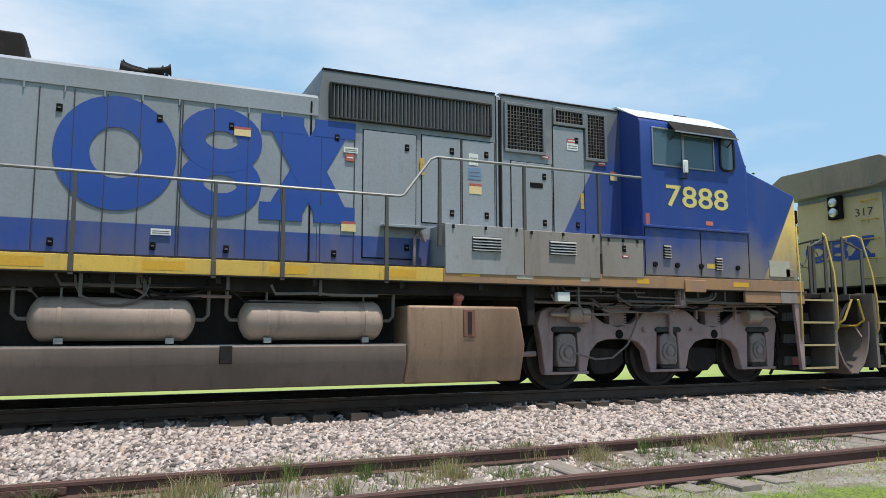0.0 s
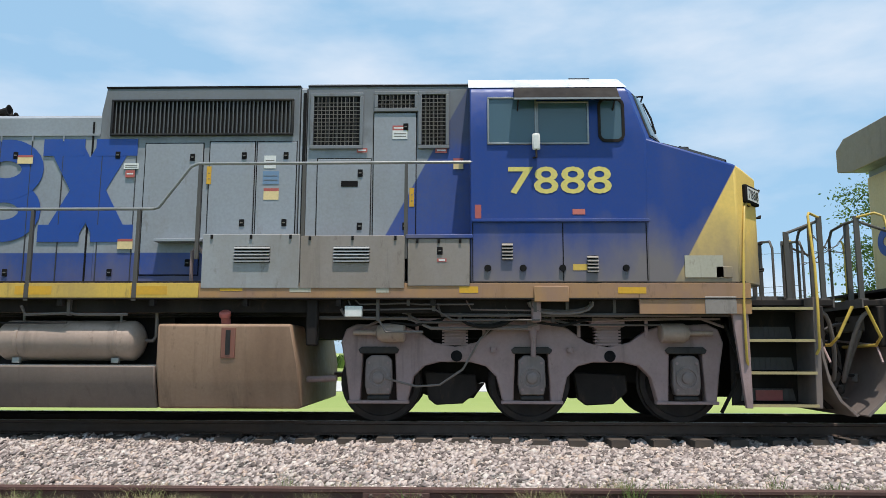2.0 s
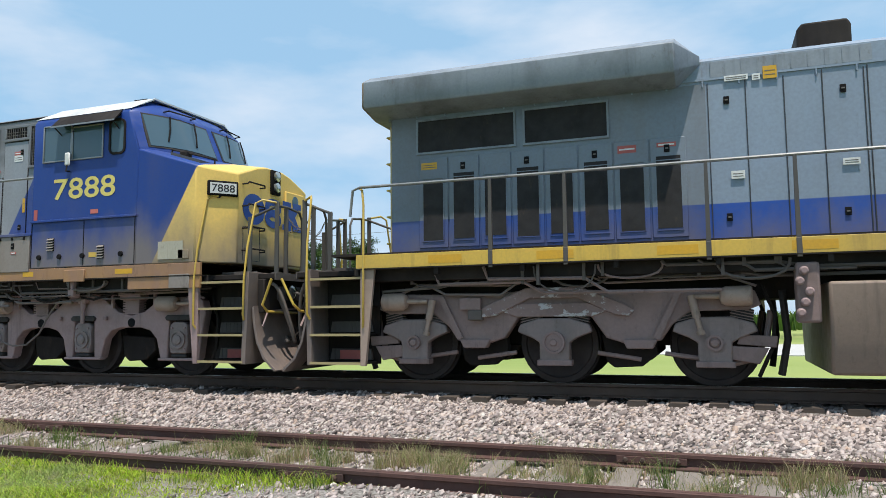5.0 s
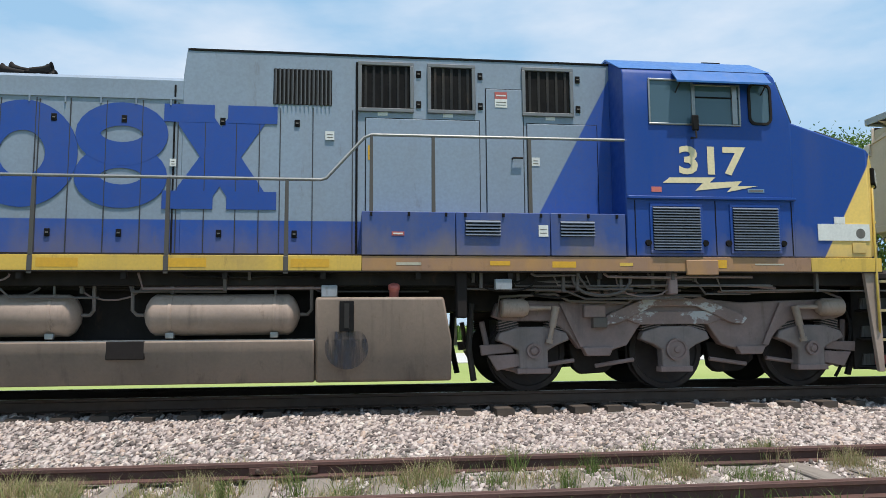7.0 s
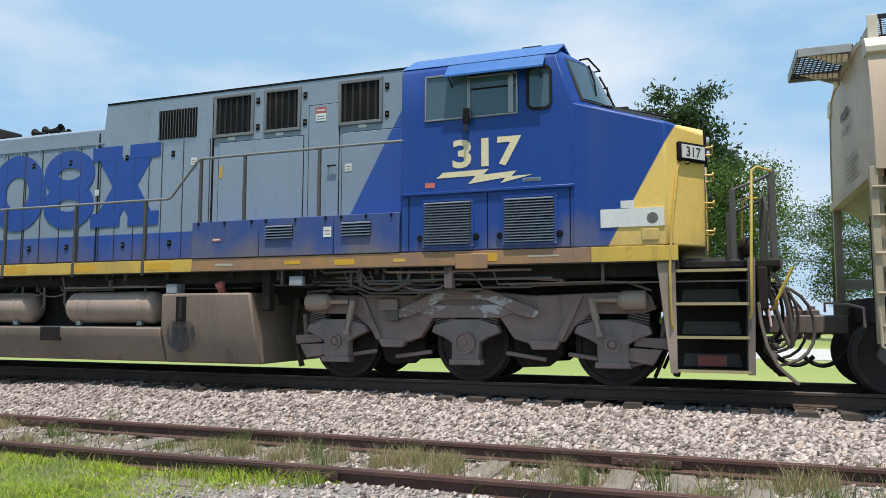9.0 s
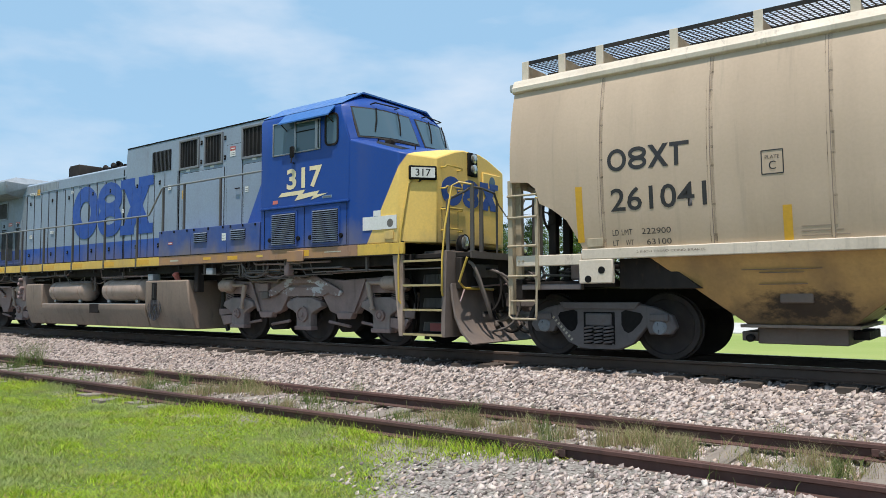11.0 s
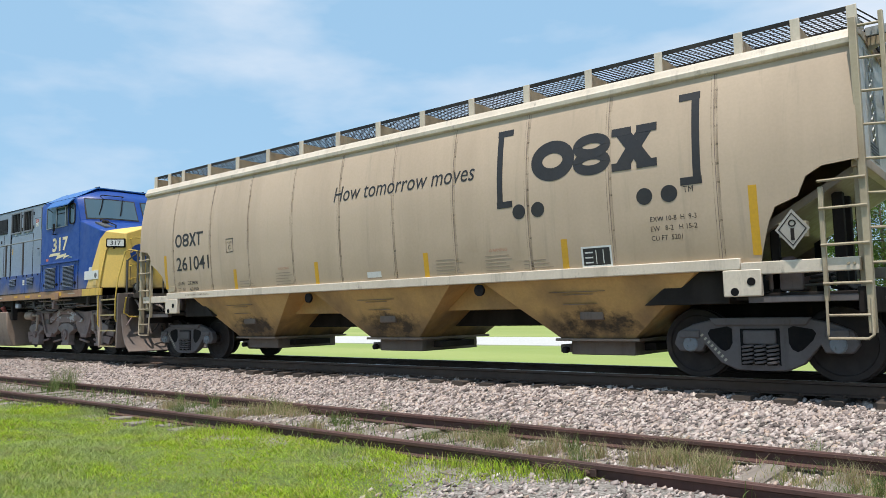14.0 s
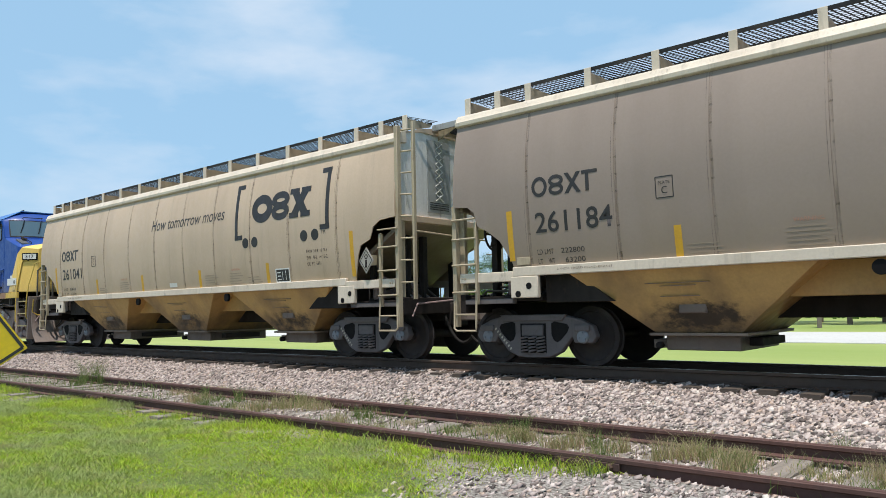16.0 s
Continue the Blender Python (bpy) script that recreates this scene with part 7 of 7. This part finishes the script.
    tagged(part("walkway_mesh", g, "grille", rb, fix=False), kind="stuff")
    for x in [e0 + .1, e0 + .72] + [e0 + 1.32 + 1.07 * k for k in range(13)] + [e1 - .64, e1 - .02]:
        for sgn in (-1, 1):
            br = part("walkway_bracket", Shape().box(x - .055, x + .055, *sorted((sgn * 1.28, sgn * 1.31)), 4.14, 4.45), "sill_tan", rb, "cream upright bracket", .006)
            part("bracket_arm", Shape().prism([(sgn * 1.28, 4.17), (sgn * 1.28, 4.40), (sgn * .56, 4.40), (sgn * .62, 4.34)], x - .012, x + .012, "x"), "ladder", br)
    # trucks
    for c in (L(33.215), L(46.238)):
        for dx in (-.889, .889):
            wheelset(c + dx, .457, o, HOP_WHEEL, CAP_BLUE)
        outer = mirror_poly([(0, .80), (.5, .80), (.85, .72), (1.06, .62), (1.12, .46), (1.04, .36), (.74, .36), (.7, .46), (.5, .22), (.3, .13), (0, .13)])
        win = mirror_poly([(0, .66), (.24, .66), (.24, .2), (0, .2)])
        tri = [(.34, .66), (.40, .69), (.62, .65), (.655, .60), (.62, .52), (.50, .40), (.44, .37), (.38, .40), (.34, .48)]
        for sgn in (-1, 1):
            y0, y1 = sorted((sgn * .95, sgn * 1.08))
            fr = part("side_frame", Shape().prism([(c + x, z) for x, z in outer], y0, y1), "hop_frame", o, "dark cast side frame with springs", .02)
            ya, yb = sorted((sgn * 1.06, sgn * 1.084))
            part("frame_window", Shape().prism([(c + x, z) for x, z in win], ya, yb), "dark", fr)
            for d in (-1, 1):
                part("frame_window", Shape().prism([(c + d * x, z) for x, z in tri], ya, yb), "dark", fr)
                part("bearing_adapter", Shape().box(c + d * .889 - .13, c + d * .889 + .13, *sorted((sgn * .98, sgn * 1.12)), .54, .64), "hop_frame", fr, "", .015)
            part("frame_rib", Shape().prism([(c + x, z) for x, z in [(-.62, .8), (.62, .8), (.55, .7), (-.55, .7)]], *sorted((sgn * 1.05, sgn * 1.12))), "hop_frame", fr, "", .015)
            part("bolster_end", Shape().box(c - .2, c + .2, *sorted((sgn * 1.0, sgn * 1.12)), .46, .64), "hop_frame", fr, "", .02)
            for dx in (-.15, 0, .15):
                part("coil_spring", spring(Shape(), c + dx, sgn * 1.09, .2, .45, .062, 5, .018), "hop_frame", fr)
            if sgn < 0:
                for k in range(8):
                    part("cast_mark", Shape().stroke([(c - .74 + .042 * k, .585 - .045 * k), (c - .72 + .042 * k, .565 - .045 * k)], .04, -1.0805), "silver_stripe", fr)
        part("bolster", Shape().box(c - .2, c + .2, -1.0, 1.0, .42, .68).box(c - .6, c + .6, -.35, .35, .62, .72), "frame", o, "", .02)
        for d in (-1, 1):
            part("brake_beam", Shape().box(c + d * .36, c + d * .42, -.75, .75, .38, .46), "frame", o)
    # lettering of the near side
    painted("mark_ring", emblem_ring(L(33.63), L(33.9), 2.56, 2.86, .05, 0, skin), "black", o)
    painted("mark_ring", emblem_double(L(33.93), L(34.18), 2.56, 2.86, .05, 0, skin), "black", o)
    painted("mark_bar", emblem_cross(L(34.2), L(34.47), 2.56, 2.86, .055, 0, skin), "black", o)
    painted("mark_bar", [Shape().stroke([(L(34.49), 2.835), (L(34.74), 2.835)], .05, 0, skin=skin)], "black", o)
    painted("mark_bar", [Shape().stroke([(L(34.575), 2.56), (L(34.575), 2.7), (L(34.575), 2.83)], .055, 0, skin=skin)], "black", o)
    lettering("car_number", number, L(33.66), L(34.94), 2.02, 2.33, o, "black", skin=skin, bold=.010)
    for word, x0, x1, z in (("LD", 33.66, 33.75, 1.70), ("LMT", 33.79, 33.94, 1.70), ("222800" if second else "222900", 34.07, 34.46, 1.70),
                            ("LT", 33.66, 33.74, 1.56), ("WT", 33.84, 33.95, 1.56), ("63200" if second else "63100", 34.13, 34.46, 1.56)):
        lettering("weight_stencil", word, L(x0), L(x1), z, z + .075, o, "black", skin=skin)
    px = [L(35.60), L(35.84)]
    fr = Shape()
    for a, b in (((px[0], 2.33), (px[1], 2.33)), ((px[0], 2.61), (px[1], 2.61)), ((px[0], 2.33), (px[0], 2.61)), ((px[1], 2.33), (px[1], 2.61))):
        fr.stroke([a, b], .012, 0, skin=skin)
    part("plate_box", fr, "black", o)
    lettering("plate_word", "PLATE", px[0] + .04, px[1] - .04, 2.51, 2.55, o, "black", skin=skin)
    lettering("plate_letter", "C", px[0] + .08, px[1] - .08, 2.38, 2.48, o, "black", skin=skin)
    for X, q0, q1 in ((33.15, 1.63, 2.4), (35.82, 1.52, 1.95), (38.38, 1.53, 1.95), (41.1, 1.52, 1.94), (43.72, 1.53, 1.96), (46.36, 1.56, 2.41)):
        part("reflector", Shape().stroke([(L(X) + .04, q0), (L(X) + .04, (q0 + q1) / 2), (L(X) + .04, q1)], .1, 0, skin=skin), "bright_yellow", o, "upright yellow reflective strip")
    for X, w, n in ((36.0, .5, 3), (37.2, .5, 5), (39.75, .34, 1), (41.35, .55, 5), (42.35, .5, 5), (43.05, .5, 3)):
        for k in range(n):
            z = 1.58 + k * .055
            part("stencil_line", Shape().stroke([(L(X), z), (L(X) + w * (1 - .12 * (k % 3)), z)], .013, 0, deep=.003, skin=skin), "faint", o)
    lettering("warning", "WARNING", L(37.28), L(37.62), 1.86, 1.91, o, "faint_red", skin=skin)
    lettering("warning", "WARNING", L(42.43), L(42.77), 1.86, 1.91, o, "faint_red", skin=skin)
    part("shop_panel", Shape().stroke([(L(39.75), 1.64), (L(40.09), 1.64)], .1, 0, deep=.003, skin=skin), "white", o)
    part("data_border", Shape().stroke([(L(44.02), 1.68), (L(44.49), 1.68)], .29, 0, deep=.0036, skin=skin), "white", o)
    part("data_panel", Shape().stroke([(L(44.05), 1.68), (L(44.46), 1.68)], .24, 0, deep=.004, skin=skin), "black", o, "dark consolidated data panel")
    for k in range(3):
        part("data_line", Shape().stroke([(L(44.08), 1.6 + .07 * k), (L(44.2), 1.6 + .07 * k)], .02, 0, deep=.006, skin=skin), "white", o)
    for x in (44.25, 44.36):
        part("data_line", Shape().stroke([(L(x), 1.58), (L(x), 1.77)], .012, 0, deep=.006, skin=skin), "white", o)
    lettering("slogan", "How tomorrow moves", L(38.96), L(42.22), 3.02, 3.30, o, "black", skin=skin, slant=.22)
    painted("emblem_ring", emblem_ring(L(43.27), L(43.99), 2.82, 3.42, .19, 0, skin), "black", o, "black painted ring")
    painted("emblem_ring", emblem_double(L(43.97), L(44.55), 2.82, 3.42, .14, 0, skin), "black", o, "black painted ring")
    painted("emblem_bar", emblem_cross(L(44.57), L(45.22), 2.82, 3.42, .19, 0, skin, .11), "black", o, "black painted bar")
    for a, b, c, w in ((42.64, 42.92, 42.70, .1), (45.80, 45.52, 45.74, .1)):
        br = [Shape().stroke([(L(a), 3.68), (L(b), 3.68)], .1, 0, skin=skin), Shape().stroke([(L(a), 2.56), (L(b), 2.56)], .1, 0, skin=skin)]
        br.append(Shape().stroke([(L(c), 2.52 + .1 * i) for i in range(12)] + [(L(c), 3.72)], w, 0, deep=.0055, skin=skin))
        painted("bracket_bar", br, "black", o)

    for X in (43.03, 43.36, 45.02, 45.36):
        pts = arc(L(X), 2.43, .056, .056, 0, 360, 20)
        part("emblem_dot", Shape().stroke(pts, .112, 0, skin=skin), "black", o)
    lettering("trade_mark", "TM", L(45.55), L(45.68), 2.42, 2.50, o, "black", skin=skin)
    for k, w in enumerate(("EXW 10-8  H  9-3", "EW   8-2   H 15-2", "CU FT  5201")):
        lettering("dimension_line", w, L(45.08), L(45.70 if k < 2 else 45.5), 2.08 - k * .125, 2.145 - k * .125, o, "black", skin=skin)
    lettering("sill_note", "2 INCH TREAD COND BRAKES", L(34.0), L(34.9), 1.455, 1.485, o, "tank", -1.576)
    pl = pose(L(46.83), -1.628, 1.83)
    ps = Shape().prism([(-.19, 0), (0, -.24), (.19, 0), (0, .24)], -.006, .006)
    pm = ps.mesh("placard")
    pm.transform(pl)
    pc = part("placard", pm, "placard_dim", o, "white diamond placard on its holder")
    part("placard_border", Shape().stroke([(L(46.83) - .15, 1.83), (L(46.83), 1.64), (L(46.83) + .15, 1.83), (L(46.83), 2.02), (L(46.83) - .15, 1.83)], .014, -1.634), "frame", pc)
    part("placard_mark", Shape().stroke(arc(L(46.83), 1.9, .035, .035, 0, 360, 14), .016, -1.634), "frame", pc)
    part("placard_bar", box(L(46.81), L(46.85), -1.64, -1.634, 1.70, 1.84), "frame", pc)
    part("placard_holder", Shape().box(L(46.68), L(46.98), -1.62, -1.5, 1.74, 1.92), "ladder", o)
    part("card_holder", Shape().box(L(33.28), L(33.52), -1.56, -1.535, 1.56, 1.68), "ladder", o, "", .006)
    return o


HOPPER_A = hopper(HOP_1, "261041", "hopper", False)
HOPPER_B = hopper(HOP_2, "261184", "hopper_two", True)


# ---- distance: trees, pole, sign ----
MAT["bark"] = plain("bark", (.16, .12, .09), .9, 0, (.07, .055, .045), .6, 3, (1, 1, .3), .5, 18)
MAT["leaf"] = leaf_material("broad_leaves", [(0, (.04, .08, .016)), (.45, (.075, .14, .028)), (.8, (.12, .20, .04)), (1, (.18, .24, .06))])
MAT["needle"] = leaf_material("pine_needles", [(0, (.028, .05, .02)), (.6, (.05, .09, .03)), (1, (.085, .13, .045))])


def tree_meshes(seed, high, pine):
    r = np.random.RandomState(seed)
    trunk = Shape()
    lean = r.uniform(-.4, .4, 2)
    pts = [(lean[0] * k / 6 + r.uniform(-.12, .12), lean[1] * k / 6, high * .92 * k / 6) for k in range(7)]
    for k in range(6):
        r0, r1 = .26 * (1 - k / 7) * high / 14, .26 * (1 - (k + 1) / 7) * high / 14
        d = Vector(pts[k + 1]) - Vector(pts[k])
        trunk.lathe(pts[k], d, [(0, r0), (d.length, r1)], 8)
    ends = []
    n = 26 if pine else 22
    for i in range(n):
        h = high * ((.5 if pine else .28) + (.48 if pine else .62) * i / n)
        u = (h / high - .28) / .72
        reach = high * (.15 if pine else .27) * (math.sin(min(1, max(.12, u)) * 2.6) ** .8 * .8 + .25) * r.uniform(.6, 1.15)
        a = i * 2.4 + r.uniform(-.4, .4)
        p0 = Vector((np.interp(h, [p[2] for p in pts], [p[0] for p in pts]), np.interp(h, [p[2] for p in pts], [p[1] for p in pts]), h))
        p1 = p0 + Vector((math.cos(a) * reach, math.sin(a) * reach, reach * r.uniform(.05, .55)))
        trunk.lathe(p0, p1 - p0, [(0, .05 * high / 14), ((p1 - p0).length, .015)], 5)
        ends += [p0.lerp(p1, q) for q in (.45, .7, .9, 1.05)]
    cs, k = [], 80 if pine else 130
    for e in ends:
        cs.append(np.array(e)[None] + r.normal(0, high * (.026 if pine else .042), (k, 3)) * np.array([1.25, 1.25, .75]))
    c = np.concatenate(cs)
    m = len(c)
    size = r.uniform(.08, .17, m) * high / 14 * (.85 if pine else .8)
    u, w = r.normal(0, 1, (m, 3)), r.normal(0, 1, (m, 3))
    u /= np.linalg.norm(u, axis=1)[:, None]
    w -= u * (u * w).sum(1)[:, None]
    w /= np.linalg.norm(w, axis=1)[:, None]
    long_ = size[:, None] * (1.5 if pine else 1.1)
    v = np.stack([c - u * long_, c - w * size[:, None] * .55, c + u * long_, c + w * size[:, None] * .55], 1)
    me = bpy.data.meshes.new("crown")
    me.vertices.add(m * 4)
    me.vertices.foreach_set("co", v.ravel())
    me.loops.add(m * 4)
    me.loops.foreach_set("vertex_index", np.arange(m * 4, dtype=np.int32))
    me.polygons.add(m)
    me.polygons.foreach_set("loop_start", np.arange(0, m * 4, 4, dtype=np.int32))
    me.update(calc_edges=True)
    me.materials.append(MAT["needle" if pine else "leaf"])
    tm = trunk.mesh("trunk")
    tm.materials.append(MAT["bark"])
    return tm, me


def tree(seed, high, pine):
    tm, cm = tree_meshes(seed, high, pine)
    t = base("tree", pose(0, 0, 0), "tall dark pine with a ragged crown" if pine else "full green broad-leaved tree in the field", "tree", group="trees along the field")
    part("trunk", tm, "bark", t)
    tagged(part("crown", cm, "leaf", t), kind="stuff")
    return t


KINDS = [tree(1, 14, False), tree(2, 14, False), tree(3, 15, True), tree(4, 13, False)]


def at_bearing(deg, dist):
    return -dist * math.sin(radians(deg)), dist * math.cos(radians(deg))


# bearing (degrees left of straight across), distance, height, kind
STAND = [(1.6, 62, 18.5, 2), (.0, 66, 16, 2), (-1.8, 60, 14.5, 0), (-3.2, 64, 13, 1), (-.5, 70, 13, 3), (-8, 70, 12, 1), (-10.5, 66, 13, 3), (-13, 72, 11, 0), (-22, 95, 8, 1), (-25, 90, 9, 3), (-27.5, 92, 8, 0),
         (-31, 56, 13.5, 0), (-34, 52, 14, 1), (-36.5, 54, 14.5, 3), (-39, 58, 15, 0), (-42, 60, 14.5, 1), (-45, 58, 13, 3), (8, 68, 12, 0), (10, 72, 12.5, 1), (12, 66, 11.5, 3), (13.8, 74, 13.5, 2), (15.6, 68, 12.5, 0), (17.3, 70, 12.5, 2), (19, 76, 12, 1),
         (6, 80, 11, 3), (21, 95, 11, 0), (24, 110, 12, 3), (26.5, 112, 12.5, 2), (28.2, 108, 12, 1), (30, 112, 12, 2), (31.5, 115, 12.5, 0), (33, 118, 12, 2), (34.5, 120, 12, 3), (36.5, 125, 11, 1), (38.5, 130, 11, 0), (41, 135, 12, 2), (44, 140, 12, 3), (47, 150, 12, 1),
         (51, 160, 13, 0), (55, 170, 13, 1), (59, 180, 13, 2), (-16, 110, 9, 0), (-19, 115, 9, 3), (-48, 70, 13, 1), (-52, 76, 13, 0), (3.6, 95, 12, 1)]
rt = random.Random(9)
first = set()
for deg, dist, high, k in STAND:
    x, y = at_bearing(deg, dist)
    m = pose(x, y, float(ground_z(np.array([x]), np.array([y]))[0]) - .05, 0, 0, rt.uniform(0, 360))
    if k not in first:
        first.add(k)
        ob = KINDS[k]
        ob.matrix_world = m
    else:
        ob = copy_thing(KINDS[k], m)
    ob.scale = (high / 14 * rt.uniform(.9, 1.2),) * 2 + (high / 14,)
# low growth along the far edge of the field
n = 15000
bx, by = npr.uniform(-150, 90, n), 0
by = 96 + npr.normal(0, 4, n) + np.abs(bx) * .12
hh = npr.uniform(.3, 1.7, n) * (1 + .6 * np.sin(bx * .21) * np.sin(bx * .057)) * np.where(bx < -28, 2.6, 1)
blades("undergrowth", bx, by, np.abs(hh) + .4, npr.uniform(.25, .7, n), npr.uniform(.1, .6, n), MAT["leaf"], "low green scrub along the field's far edge", "scrub")

MAT["pole_wood"] = plain("grey_pole_wood", (.23, .19, .155), .9, 0, (.10, .08, .065), .5, 2, (1, 1, .15), .3)
px, py = at_bearing(13.9, 58)
pole = base("utility_pole", pose(px, py, -.95), "grey wooden utility pole with a transformer", "pole")
part("shaft", Shape().lathe((0, 0, 0), (0, 0, 1), [(0, .16), (10.2, .11)], 12), "pole_wood", pole)
part("crossarm", Shape().box(-.1, .1, -.06, .06, 9.3, 9.42).box(-.15, 1.2, -.05, .05, 9.0, 9.1), "pole_wood", pole)
part("transformer", Shape().lathe((-.42, 0, 7.2), (0, 0, 1), [(0, .2), (.05, .24), (.85, .24), (.95, .12)], 14), "grey", pole, "grey transformer can")
for k in range(3):
    part("insulator", Shape().lathe((-.1 + .5 * k, 0, 9.42), (0, 0, 1), [(0, .05), (.12, .06), (.16, .03)], 8), "white", pole)
for k, (z, sag) in enumerate(((9.5, .7), (7.0, .9), (6.6, 1.0))):
    wire = Shape()
    wire.pipe([(u, 0, z - sag * (1 - ((u - 20) / 20) ** 2) * .8) for u in range(0, 41, 4)], .014, 5)
    wire.pipe([(-u, 0, z - sag * (1 - ((u - 20) / 20) ** 2) * .8) for u in range(0, 41, 4)], .014, 5)
    part("wire", wire, "hose", pole)

# yellow warning sign on the verge
sx_, sy_ = -5.766, 1.647
sign = base("warning_sign", pose(sx_, sy_, float(ground_z(np.array([sx_]), np.array([sy_]))[0]), 0, 0, 73.5), "yellow diamond warning sign with black border", "sign")
MAT["sign_yellow"] = plain("sign_yellow", (.72, .50, .01), .4, amount=.08)
dm = [(.43 * math.cos(radians(a - 10)), .43 * math.sin(radians(a - 10))) for a in (180, 270, 0, 90)]
part("panel", Shape().prism([(x, z + 1.33) for x, z in dm], -.004, .0), "sign_yellow", sign, "yellow diamond panel")
bd = Shape()
ins = [(x * .93, z * .93 + 1.33) for x, z in dm]
for k in range(4):
    bd.stroke([ins[k], ins[(k + 1) % 4]], .02, -.004, deep=.002)
part("border", bd, "black", sign)
part("post", Shape().box(-.03, .03, .003, .04, 0, 1.75), "steel", sign, "galvanised post", .005)


# ---- movement ----
def motions():
    for car, x in ((LOCO_A, NOSE_A), (LOCO_B, NOSE_B), (HOPPER_A, HOP_1), (HOPPER_B, HOP_2)):
        walk(car, [(t, pose(x + s, YC, 0)) for t, s in ROLLED])
    for ob, x, r in ROLLING:
        rows = []
        for i in range(81):
            t = i * .2
            rows.append((t, pose(x, 0, r, 0, 0, 0) @ Matrix.Rotation(rolled(t) / r, 4, "Y")))
        walk(ob, rows)


motions()
